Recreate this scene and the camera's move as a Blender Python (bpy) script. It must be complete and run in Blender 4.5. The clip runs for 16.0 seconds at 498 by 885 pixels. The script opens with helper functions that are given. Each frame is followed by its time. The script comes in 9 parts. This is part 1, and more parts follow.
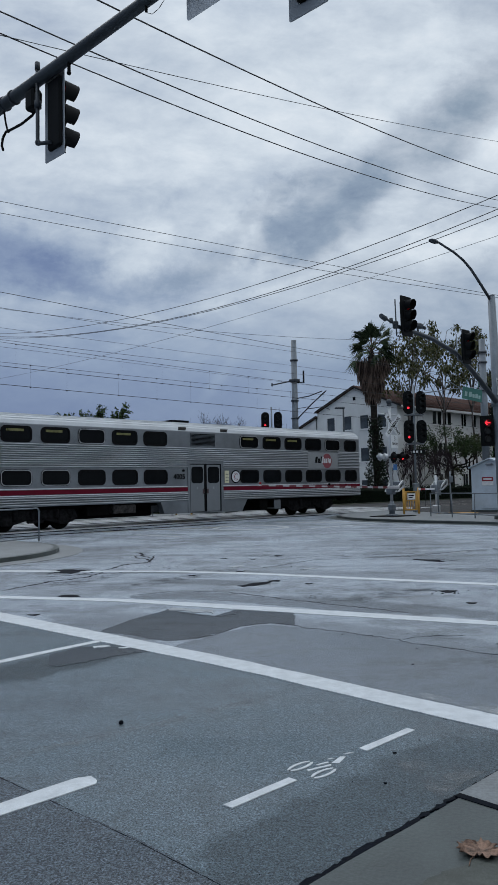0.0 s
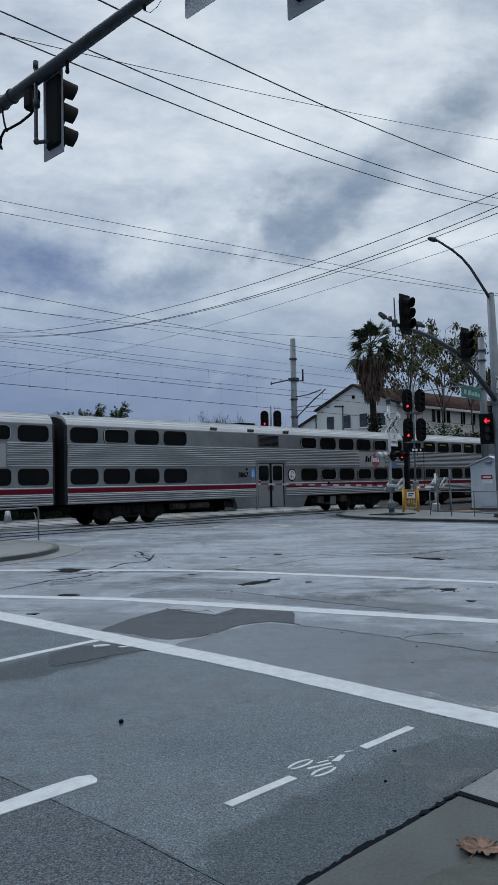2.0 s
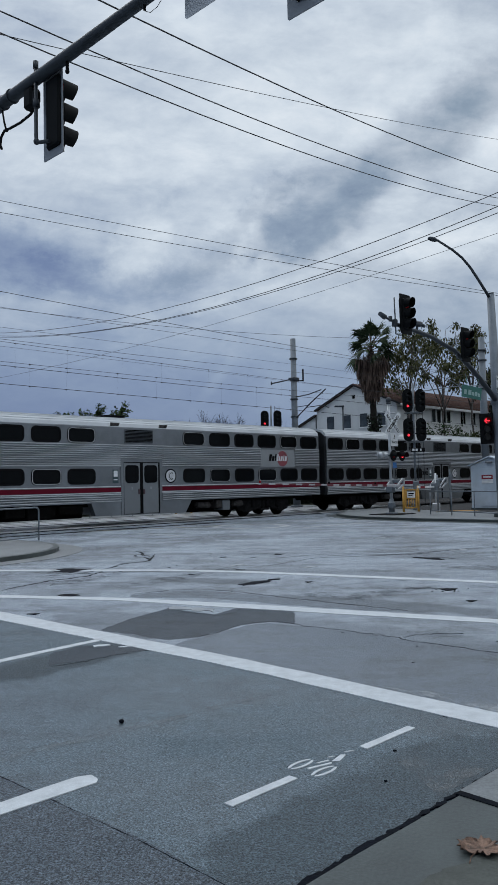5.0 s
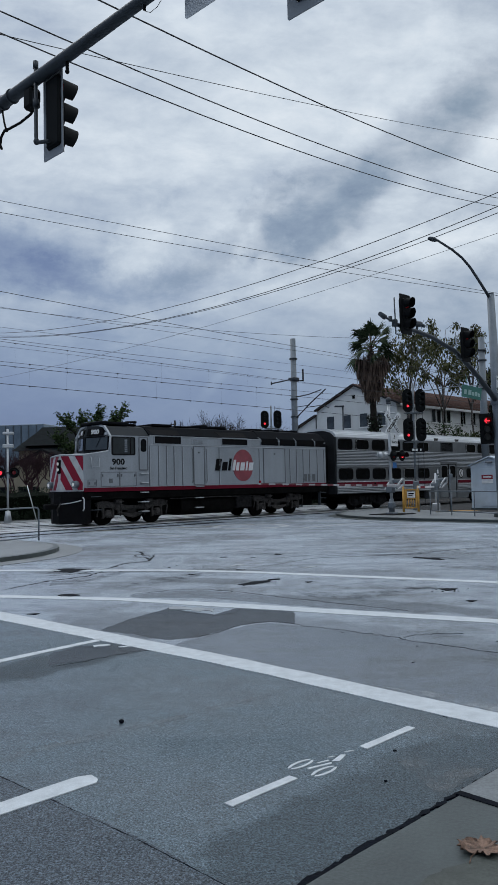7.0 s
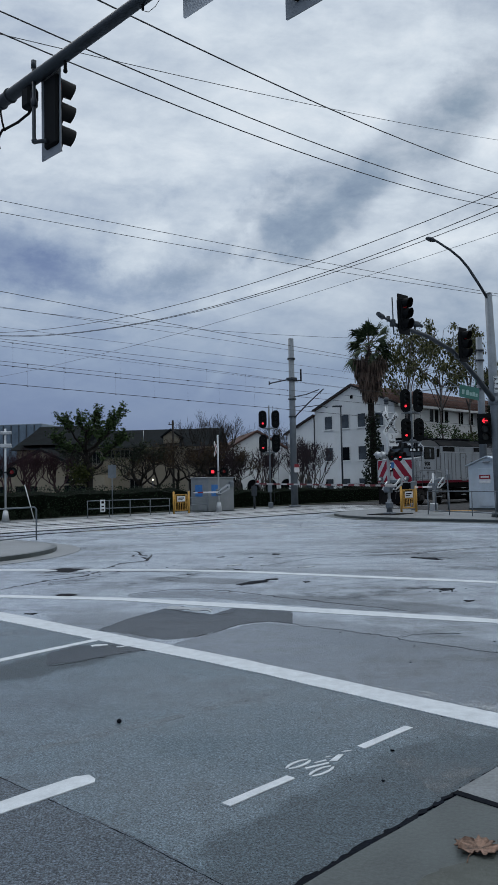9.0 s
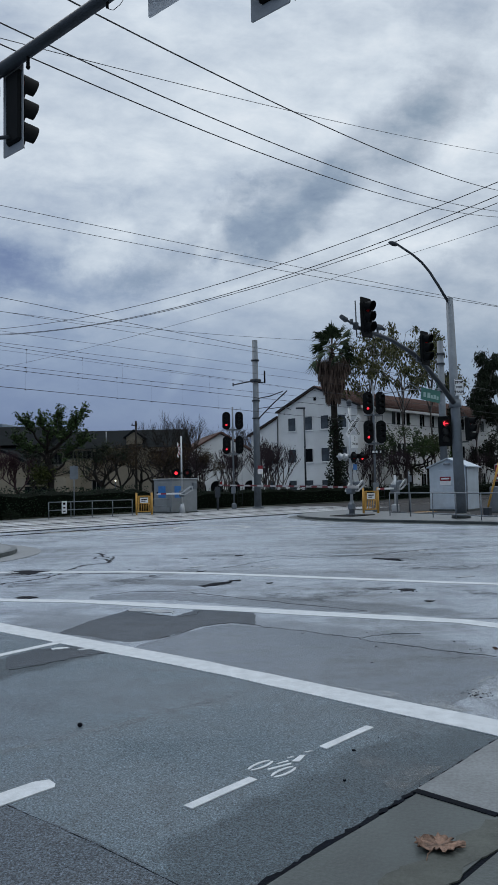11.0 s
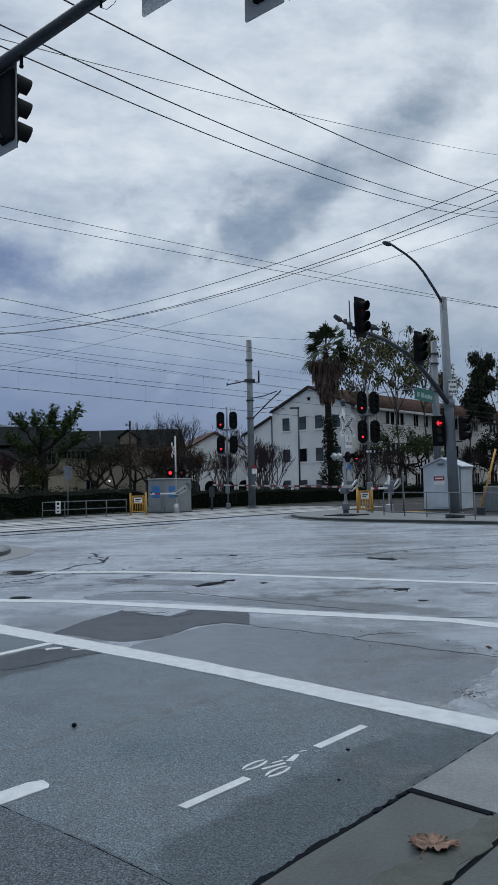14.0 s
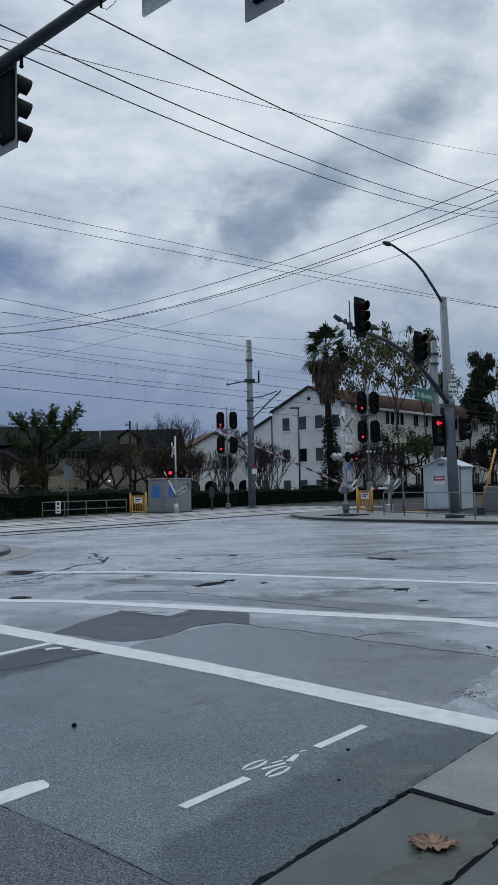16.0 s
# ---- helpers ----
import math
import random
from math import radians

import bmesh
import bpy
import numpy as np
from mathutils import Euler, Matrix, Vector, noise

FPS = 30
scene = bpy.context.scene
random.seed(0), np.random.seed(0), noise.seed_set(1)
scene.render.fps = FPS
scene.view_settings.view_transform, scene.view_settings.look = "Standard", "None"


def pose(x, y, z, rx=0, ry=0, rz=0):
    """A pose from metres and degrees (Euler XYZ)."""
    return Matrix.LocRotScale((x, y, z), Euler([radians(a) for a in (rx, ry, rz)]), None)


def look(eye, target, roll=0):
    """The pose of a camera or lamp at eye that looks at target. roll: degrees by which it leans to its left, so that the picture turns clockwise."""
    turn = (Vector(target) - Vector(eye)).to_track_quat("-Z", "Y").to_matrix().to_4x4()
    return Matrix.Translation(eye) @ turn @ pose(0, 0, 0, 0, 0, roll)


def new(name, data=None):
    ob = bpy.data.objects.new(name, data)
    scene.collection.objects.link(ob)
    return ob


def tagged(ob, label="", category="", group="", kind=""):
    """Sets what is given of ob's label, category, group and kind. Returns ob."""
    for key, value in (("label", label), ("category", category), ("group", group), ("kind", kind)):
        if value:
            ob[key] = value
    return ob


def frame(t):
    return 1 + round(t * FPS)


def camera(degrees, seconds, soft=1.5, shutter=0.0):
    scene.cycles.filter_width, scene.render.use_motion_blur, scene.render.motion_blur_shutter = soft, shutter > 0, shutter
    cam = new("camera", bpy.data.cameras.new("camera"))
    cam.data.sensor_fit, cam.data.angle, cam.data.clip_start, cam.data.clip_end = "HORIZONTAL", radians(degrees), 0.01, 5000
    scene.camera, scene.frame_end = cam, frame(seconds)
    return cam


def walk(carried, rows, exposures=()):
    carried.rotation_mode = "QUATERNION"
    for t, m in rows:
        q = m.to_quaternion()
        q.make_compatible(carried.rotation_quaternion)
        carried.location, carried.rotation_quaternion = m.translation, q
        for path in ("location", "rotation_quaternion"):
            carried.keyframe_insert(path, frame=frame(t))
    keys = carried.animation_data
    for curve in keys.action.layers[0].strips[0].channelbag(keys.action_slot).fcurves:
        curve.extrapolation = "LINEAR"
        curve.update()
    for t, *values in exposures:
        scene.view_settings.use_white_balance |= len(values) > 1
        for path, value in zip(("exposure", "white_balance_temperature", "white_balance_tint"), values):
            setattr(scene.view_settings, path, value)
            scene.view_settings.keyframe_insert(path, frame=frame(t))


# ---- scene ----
cam = camera(36.42, 16.0)
EYE = (0.0, 0.0, 1.75)
PATH = [
    (0.0, 93.255, 1.075, 0.09), (0.5, 93.226, 1.218, 0.023), (1.0, 93.182, 1.243, 0.027), (1.5, 93.167, 1.228, 0.033),
    (2.0, 93.151, 1.21, 0.05), (3.0, 93.148, 1.231, 0.064), (4.0, 93.146, 1.24, 0.067), (6.5, 93.148, 1.24, 0.066),
    (8.0, 93.144, 1.25, 0.066), (8.5, 93.132, 1.229, 0.048), (9.0, 93.132, 1.2, -0.098), (9.3, 93.135, 1.19, -0.3),
    (10.2, 93.16, 1.14, -1.7), (11.1, 93.185, 1.11, -2.95), (11.5, 93.184, 1.106, -3.155), (12.0, 93.164, 1.18, -3.285),
    (12.5, 93.159, 1.171, -3.305), (16.0, 93.159, 1.171, -3.305),
]
walk(cam, [(t, pose(*EYE, rx, ry, rz)) for t, rx, ry, rz in PATH])

# ---- sky and light ----
STREET = 44.4                     # the tracks' heading, degrees from +x
U = Vector((math.cos(radians(STREET)), math.sin(radians(STREET)), 0))
N = Vector((-U.y, U.x, 0))


def at(s, o, z=0.0):
    """A place s metres along the tracks' heading and o metres across it."""
    p = U * s + N * o
    return Vector((p.x, p.y, z))


def build_sky():
    world = bpy.data.worlds.new("overcast_sky")
    scene.world = world
    world.use_nodes = True
    nt = world.node_tree
    nt.nodes.clear()

    def node(kind, **kw):
        n = nt.nodes.new(kind)
        for k, v in kw.items():
            n.inputs[k].default_value = v
        return n

    def link(a, ao, b, bi):
        nt.links.new(a.outputs[ao], b.inputs[bi])

    def math_node(op, a, b=None, clamp=False):
        m = nt.nodes.new("ShaderNodeMath")
        m.operation, m.use_clamp = op, clamp
        if op == "MULTIPLY_ADD":
            m.inputs[2].default_value = 1.0
        for i, v in enumerate((a, b)):
            if v is None:
                continue
            if isinstance(v, (int, float)):
                m.inputs[i].default_value = v
            else:
                nt.links.new(v, m.inputs[i])
        return m.outputs[0]

    def ramp(fac, stops, ease="EASE"):
        r = nt.nodes.new("ShaderNodeValToRGB")
        r.color_ramp.interpolation = ease
        el = r.color_ramp.elements
        while len(el) < len(stops):
            el.new(0.5)
        for e, (p, c) in zip(el, stops):
            e.position, e.color = p, (*c, 1) if isinstance(c, tuple) else (c, c, c, 1)
        nt.links.new(fac, r.inputs[0])
        return r.outputs[0]

    def mix(fac, a, b):
        m = nt.nodes.new("ShaderNodeMix")
        m.data_type = "RGBA"
        for i, v in ((0, fac), (6, a), (7, b)):
            if isinstance(v, (int, float)):
                m.inputs[i].default_value = v
            elif isinstance(v, tuple):
                m.inputs[i].default_value = (*v, 1)
            else:
                nt.links.new(v, m.inputs[i])
        return m.outputs[2]

    tc = node("ShaderNodeTexCoord")
    sep = node("ShaderNodeSeparateXYZ")
    link(tc, "Generated", sep, 0)
    # the cloud deck laid out by bearing and height
    depth = math_node("ADD", math_node("ABSOLUTE", sep.outputs[1]), 0.3)
    flat = node("ShaderNodeCombineXYZ")
    nt.links.new(math_node("DIVIDE", sep.outputs[0], depth), flat.inputs[0])
    nt.links.new(math_node("DIVIDE", sep.outputs[2], depth), flat.inputs[1])

    def vec(op, a, b=None, c=None):
        n = nt.nodes.new("ShaderNodeVectorMath")
        n.operation = op
        for i, v in enumerate((a, b, c)):
            if v is None:
                continue
            if isinstance(v, tuple):
                n.inputs[i].default_value = v
            else:
                nt.links.new(v, n.inputs[i])
        return n.outputs["Value"] if op in ("LENGTH", "DISTANCE") else n.outputs[0]

    def noise_of(src, scale, detail, rough, stretch=(1, 1, 1), turn=0.0, shift=(0, 0, 0), out=0, warp=0.0):
        mp = node("ShaderNodeMapping")
        mp.inputs["Scale"].default_value, mp.inputs["Rotation"].default_value, mp.inputs["Location"].default_value = stretch, (0, 0, radians(turn)), shift
        nt.links.new(src, mp.inputs[0])
        n = node("ShaderNodeTexNoise", Scale=scale, Detail=detail, Roughness=rough, Distortion=warp)
        link(mp, 0, n, "Vector")
        return n.outputs[out]

    def blob(src, c, a, b, turn, soft=0.55):
        """One at the middle of a slanting oval, fading to nothing at its rim."""
        mp = node("ShaderNodeMapping")
        mp.vector_type = "TEXTURE"
        mp.inputs["Location"].default_value, mp.inputs["Rotation"].default_value, mp.inputs["Scale"].default_value = (*c, 0), (0, 0, radians(turn)), (a, b, 1)
        nt.links.new(src, mp.inputs[0])
        return ramp(vec("LENGTH", mp.outputs[0]), [(0.0, 1.0), (1 - soft, 0.9), (1.0, 0.0)])

    def centred(sock, k):
        return math_node("MULTIPLY", math_node("SUBTRACT", sock, 0.5), k)

    coarse = vec("MULTIPLY_ADD", vec("SUBTRACT", noise_of(flat.outputs[0], 11.0, 8, 0.6, out=1), (0.5, 0.5, 0.5)), (0.075, 0.06, 0), flat.outputs[0])
    loose = vec("MULTIPLY_ADD", vec("SUBTRACT", noise_of(flat.outputs[0], 5.0, 9, 0.66, out=1, shift=(3, 1, 0)), (0.5, 0.5, 0.5)), (0.22, 0.14, 0), flat.outputs[0])
    # brighter with height, a blue-grey bank low down
    tone = ramp(sep.outputs[2], [(0.0, 0.22), (0.08, 0.22), (0.15, 0.30), (0.20, 0.43), (0.27, 0.57), (0.42, 0.69), (0.60, 0.72), (1.0, 0.86)], "LINEAR")
    tone = math_node("ADD", tone, math_node("MULTIPLY", sep.outputs[0], 0.22))
    high = ramp(sep.outputs[2], [(0.0, 0.16), (0.12, 0.28), (0.25, 0.8), (0.36, 1.0), (0.48, 0.8), (1.0, 0.8)], "LINEAR")
    streaks = noise_of(flat.outputs[0], 5.5, 9, 0.58, (1.0, 2.1, 1), 24, (2.2, 0.4, 0), warp=0.15)
    curls = noise_of(flat.outputs[0], 17.0, 9, 0.62, (1.0, 1.9, 1), 20, (0.7, 5.1, 0), warp=0.2)
    broad = noise_of(flat.outputs[0], 2.6, 5, 0.5, (1.0, 1.6, 1), -12, (4.4, 2.0, 0))
    ripple = math_node("ADD", math_node("ADD", centred(streaks, 0.70), centred(curls, 0.62)), centred(broad, 0.30))
    tone = math_node("ADD", tone, math_node("MULTIPLY", ripple, high))
    grey = math_node("ADD", 0.0, 0.0)
    # the single heavier and brighter clouds: centre, half lengths, slant, weight, edge, on the firm or the frayed deck
    for c, a, b, turn, w, soft, src, ashy in (
        ((0.082, 0.281), 0.112, 0.046, 36, -0.23, 0.5, coarse, 1),
        ((0.058, 0.256), 0.056, 0.038, 10, -0.12, 0.5, coarse, 1),
        ((0.178, 0.346), 0.125, 0.044, 36, -0.27, 0.8, coarse, 1),
        ((0.245, 0.380), 0.110, 0.056, 30, -0.26, 0.9, loose, 1),
        ((0.120, 0.215), 0.110, 0.030, 6, -0.04, 0.9, loose, 1),
        ((-0.250, 0.238), 0.125, 0.047, -8, -0.25, 0.6, coarse, 0),
        ((-0.180, 0.205), 0.090, 0.026, -14, -0.15, 0.8, loose, 0),
        ((-0.052, 0.230), 0.100, 0.036, 30, -0.20, 0.9, loose, 1),
        ((0.000, 0.290), 0.070, 0.016, 34, -0.14, 0.9, loose, 1),
        ((-0.128, 0.238), 0.060, 0.036, 50, 0.16, 0.8, loose, 0),
        ((0.000, 0.245), 0.032, 0.040, 60, 0.20, 0.8, loose, 0),
        ((0.230, 0.235), 0.130, 0.034, 10, 0.24, 0.8, loose, 0),
        ((-0.120, 0.350), 0.170, 0.060, -10, 0.06, 0.9, loose, 0),
        ((0.110, 0.400), 0.150, 0.060, 16, 0.12, 0.9, loose, 0),
        ((-0.020, 0.187), 0.120, 0.012, 16, 0.09, 0.9, loose, 0),
        ((0.255, 0.480), 0.080, 0.055, 30, -0.20, 0.9, loose, 0),
        ((-0.034, 0.104), 0.034, 0.010, 50, 0.07, 0.95, flat.outputs[0], 0),
    ):
        m = blob(src, c, a, b, turn, soft)
        tone = math_node("ADD", tone, math_node("MULTIPLY", m, w))
        if ashy:
            grey = math_node("ADD", grey, m, True)
    cloud = ramp(math_node("ADD", tone, 0.0, True), [(0.0, (0.105, 0.155, 0.285)), (0.15, (0.155, 0.215, 0.365)), (0.35, (0.27, 0.345, 0.475)),
                        (0.6, (0.485, 0.56, 0.65)), (0.8, (0.66, 0.73, 0.795)), (1.0, (0.84, 0.885, 0.92))], "LINEAR")
    ashen = ramp(math_node("ADD", tone, 0.0, True), [(0.0, (0.120, 0.172, 0.25)), (0.15, (0.168, 0.228, 0.31)), (0.35, (0.272, 0.345, 0.425)),
                        (0.6, (0.49, 0.55, 0.62)), (0.8, (0.66, 0.73, 0.795)), (1.0, (0.84, 0.885, 0.92))], "LINEAR")
    grey = math_node("ADD", math_node("MULTIPLY", grey, 0.5), math_node("MULTIPLY", math_node("MAXIMUM", sep.outputs[0], 0.0), 1.6), True)
    cloud = mix(grey, cloud, ashen)
    # an overcast sky is brightest overhead
    zen = ramp(sep.outputs[2], [(0.0, 0.0), (0.5, 0.0), (1.0, 1.0)])
    boost = nt.nodes.new("ShaderNodeVectorMath")
    boost.operation = "SCALE"
    nt.links.new(cloud, boost.inputs[0])
    nt.links.new(math_node("MULTIPLY_ADD", zen, 1.0), boost.inputs["Scale"])
    cloud = boost.outputs[0]
    sky = nt.nodes.new("ShaderNodeTexSky")
    sky.sky_type, sky.sun_disc = "NISHITA", False
    sky.sun_elevation, sky.sun_rotation = radians(48), radians(-35)
    skyb = nt.nodes.new("ShaderNodeVectorMath")
    skyb.operation = "SCALE"
    skyb.inputs["Scale"].default_value = 0.1
    link(sky, 0, skyb, 0)
    colour = mix(0.06, cloud, skyb.outputs[0])
    bg = node("ShaderNodeBackground", Strength=1.0)
    nt.links.new(colour, bg.inputs[0])
    out = node("ShaderNodeOutputWorld")
    link(bg, 0, out, 0)
    sun = new("sun", bpy.data.lights.new("sun", "SUN"))
    sun.data.energy, sun.data.angle, sun.data.color = 0.5, radians(25), (1.0, 0.99, 0.98)
    sun.matrix_world = look((0, 0, 60), (0 - 40 * math.sin(radians(-35)), 0 - 40 * math.cos(radians(-35)), 60 - 44))


build_sky()
scene.view_settings.exposure = 0.0
scene.view_settings.use_white_balance = True
scene.view_settings.white_balance_temperature = 6400


# ---- materials ----
def mat(name, color, rough=0.6, metal=0.0, var=0.18, scale=3.0, bump=0.08, grain=60.0, emit=0.0, tint=None, rvar=0.12, rnd=0.0, stretch=(1, 1, 1), coat=0.0, spec=0.5):
    """A surface with stains at one scale, grain and fine relief at another."""
    m = bpy.data.materials.new(name)
    m.use_nodes = True
    nt = m.node_tree
    p = nt.nodes["Principled BSDF"]
    p.inputs["Metallic"].default_value = metal
    p.inputs["Coat Weight"].default_value = coat
    p.inputs["Specular IOR Level"].default_value = spec
    tc = nt.nodes.new("ShaderNodeTexCoord")
    mp = nt.nodes.new("ShaderNodeMapping")
    mp.inputs["Scale"].default_value = stretch
    nt.links.new(tc.outputs["Object"], mp.inputs[0])
    n1 = nt.nodes.new("ShaderNodeTexNoise")
    n1.inputs["Scale"].default_value, n1.inputs["Detail"].default_value, n1.inputs["Roughness"].default_value = scale, 6, 0.6
    n2 = nt.nodes.new("ShaderNodeTexNoise")
    n2.inputs["Scale"].default_value, n2.inputs["Detail"].default_value = grain, 4
    nt.links.new(mp.outputs[0], n1.inputs["Vector"])
    nt.links.new(tc.outputs["Object"], n2.inputs["Vector"])
    r = nt.nodes.new("ShaderNodeValToRGB")
    lo = tint or tuple(c * (1 - 2.2 * var) for c in color)
    hi = tuple(min(1, c * (1 + 1.4 * var)) for c in color)
    r.color_ramp.elements[0].position, r.color_ramp.elements[0].color = 0.3, (*lo, 1)
    r.color_ramp.elements[1].position, r.color_ramp.elements[1].color = 0.68, (*hi, 1)
    add = nt.nodes.new("ShaderNodeMath")
    add.operation = "MULTIPLY_ADD"
    nt.links.new(n2.outputs[0], add.inputs[0])
    add.inputs[1].default_value = 0.35
    sub = nt.nodes.new("ShaderNodeMath")
    sub.operation = "MULTIPLY"
    nt.links.new(n1.outputs[0], sub.inputs[0])
    sub.inputs[1].default_value = 0.65
    nt.links.new(sub.outputs[0], add.inputs[2])
    nt.links.new(add.outputs[0], r.inputs[0])
    last = r.outputs[0]
    if rnd:
        oi = nt.nodes.new("ShaderNodeObjectInfo")
        hv = nt.nodes.new("ShaderNodeHueSaturation")
        mr = nt.nodes.new("ShaderNodeMapRange")
        mr.inputs["To Min"].default_value, mr.inputs["To Max"].default_value = 1 - rnd, 1 + rnd
        nt.links.new(oi.outputs["Random"], mr.inputs[0])
        nt.links.new(mr.outputs[0], hv.inputs["Value"])
        nt.links.new(last, hv.inputs["Color"])
        last = hv.outputs[0]
    nt.links.new(last, p.inputs["Base Color"])
    rr = nt.nodes.new("ShaderNodeMapRange")
    rr.inputs["To Min"].default_value, rr.inputs["To Max"].default_value = max(0.02, rough - rvar), min(1, rough + rvar)
    nt.links.new(n1.outputs[0], rr.inputs[0])
    nt.links.new(rr.outputs[0], p.inputs["Roughness"])
    if bump:
        b = nt.nodes.new("ShaderNodeBump")
        b.inputs["Strength"].default_value, b.inputs["Distance"].default_value = bump, 0.01
        nt.links.new(n2.outputs[0], b.inputs["Height"])
        nt.links.new(b.outputs[0], p.inputs["Normal"])
    if emit:
        p.inputs["Emission Color"].default_value = (*color, 1)
        p.inputs["Emission Strength"].default_value = emit
    return m


def leaf_mat(name, a, b, rough=0.6):
    """Foliage whose leaves differ one from another."""
    m = bpy.data.materials.new(name)
    m.use_nodes = True
    nt = m.node_tree
    p = nt.nodes["Principled BSDF"]
    g = nt.nodes.new("ShaderNodeNewGeometry")
    r = nt.nodes.new("ShaderNodeValToRGB")
    r.color_ramp.elements[0].color, r.color_ramp.elements[1].color = (*a, 1), (*b, 1)
    nt.links.new(g.outputs["Random Per Island"], r.inputs[0])
    nt.links.new(r.outputs[0], p.inputs["Base Color"])
    p.inputs["Roughness"].default_value = rough
    p.inputs["Specular IOR Level"].default_value = 0.08
    return m


def wash_mat(name, color, lo, hi):
    """A thin worn film that breaks up into specks and lets the road show through."""
    m = bpy.data.materials.new(name)
    m.use_nodes = True
    nt = m.node_tree
    p = nt.nodes["Principled BSDF"]
    p.inputs["Base Color"].default_value, p.inputs["Roughness"].default_value = (*color, 1), 0.6
    g = nt.nodes.new("ShaderNodeNewGeometry")
    total = None
    for scale, k in ((4.0, 0.55), (45.0, 0.45)):
        n = nt.nodes.new("ShaderNodeTexNoise")
        n.inputs["Scale"].default_value, n.inputs["Detail"].default_value, n.inputs["Roughness"].default_value = scale, 7, 0.7
        nt.links.new(g.outputs["Position"], n.inputs["Vector"])
        a = nt.nodes.new("ShaderNodeMath")
        a.operation = "MULTIPLY_ADD"
        nt.links.new(n.outputs[0], a.inputs[0])
        a.inputs[1].default_value, a.inputs[2].default_value = k, 0.0
        if total is not None:
            nt.links.new(total, a.inputs[2])
        total = a.outputs[0]
    r = nt.nodes.new("ShaderNodeMapRange")
    r.inputs["From Min"].default_value, r.inputs["From Max"].default_value = lo, hi
    nt.links.new(total, r.inputs[0])
    nt.links.new(r.outputs[0], p.inputs["Alpha"])
    return m


def asphalt_mat(name, dark, light, wet_lo=0.22, wet_hi=0.6, speck=0.25, stones=0.3, wet=0.9, worn=(), ior=1.34, cell=0.3, sharp=0.09):
    """Old wet asphalt: aggregate, stains along the wheel tracks, damp film that dries in patches."""
    m = bpy.data.materials.new(name)
    m.use_nodes = True
    nt = m.node_tree
    p = nt.nodes["Principled BSDF"]
    g = nt.nodes.new("ShaderNodeNewGeometry")

    def noise_node(scale, detail=6, rough=0.6, stretch=None, rot=0):
        n = nt.nodes.new("ShaderNodeTexNoise")
        n.inputs["Scale"].default_value, n.inputs["Detail"].default_value, n.inputs["Roughness"].default_value = scale, detail, rough
        mp = nt.nodes.new("ShaderNodeMapping")
        mp.inputs["Rotation"].default_value = (0, 0, radians(rot))
        if stretch:
            mp.inputs["Scale"].default_value = stretch
        nt.links.new(g.outputs["Position"], mp.inputs[0])
        nt.links.new(mp.outputs[0], n.inputs["Vector"])
        return n.outputs[0]

    stains = noise_node(0.33, 8, 0.62)
    tracks = noise_node(1.0, 5, 0.6, (0.16, 1.5, 1), -STREET)
    mid = noise_node(2.6, 8, 0.7)
    grit = noise_node(13.0, 7, 0.78)
    fine = noise_node(95.0, 3, 0.7)
    wide = nt.nodes.new("ShaderNodeTexVoronoi")
    wide.inputs["Scale"].default_value = 120.0
    nt.links.new(g.outputs["Position"], wide.inputs["Vector"])

    def comb(*terms):
        out = None
        for sock, k in terms:
            a = nt.nodes.new("ShaderNodeMath")
            a.operation = "MULTIPLY_ADD"
            nt.links.new(sock, a.inputs[0])
            a.inputs[1].default_value = k
            if out is None:
                a.inputs[2].default_value = 0
            else:
                nt.links.new(out, a.inputs[2])
            out = a.outputs[0]
        return out

    v = comb((stains, 0.46), (tracks, 0.36), (mid, 0.40), (grit, 0.30), (fine, speck), (wide.outputs["Distance"], 0.10))
    r = nt.nodes.new("ShaderNodeValToRGB")
    r.color_ramp.elements[0].position, r.color_ramp.elements[0].color = 0.90 - sharp, (*dark, 1)
    r.color_ramp.elements[1].position, r.color_ramp.elements[1].color = 0.90 + sharp, (*light, 1)
    nt.links.new(v, r.inputs[0])
    # single stones of the aggregate, pale and dark
    st = nt.nodes.new("ShaderNodeMapRange")
    st.inputs["From Min"].default_value, st.inputs["From Max"].default_value = 0.38, 0.62
    st.inputs["To Min"].default_value, st.inputs["To Max"].default_value = 1 - stones, 1 + stones * 1.5
    nt.links.new(noise_node(85.0, 5, 0.85), st.inputs[0])
    hv = nt.nodes.new("ShaderNodeHueSaturation")
    nt.links.new(r.outputs[0], hv.inputs["Color"])
    # each stone has a tone of its own
    stone = nt.nodes.new("ShaderNodeTexVoronoi")
    stone.inputs["Scale"].default_value = 115.0
    nt.links.new(g.outputs["Position"], stone.inputs["Vector"])
    tint = nt.nodes.new("ShaderNodeSeparateColor")
    nt.links.new(stone.outputs["Color"], tint.inputs[0])
    each = nt.nodes.new("ShaderNodeMapRange")
    each.inputs["To Min"].default_value, each.inputs["To Max"].default_value = 1 - cell, 1 + cell
    nt.links.new(tint.outputs[0], each.inputs[0])
    both = nt.nodes.new("ShaderNodeMath")
    both.operation = "MULTIPLY"
    nt.links.new(st.outputs[0], both.inputs[0])
    nt.links.new(each.outputs[0], both.inputs[1])
    nt.links.new(both.outputs[0], hv.inputs["Value"])
    last, dry = hv.outputs[0], None
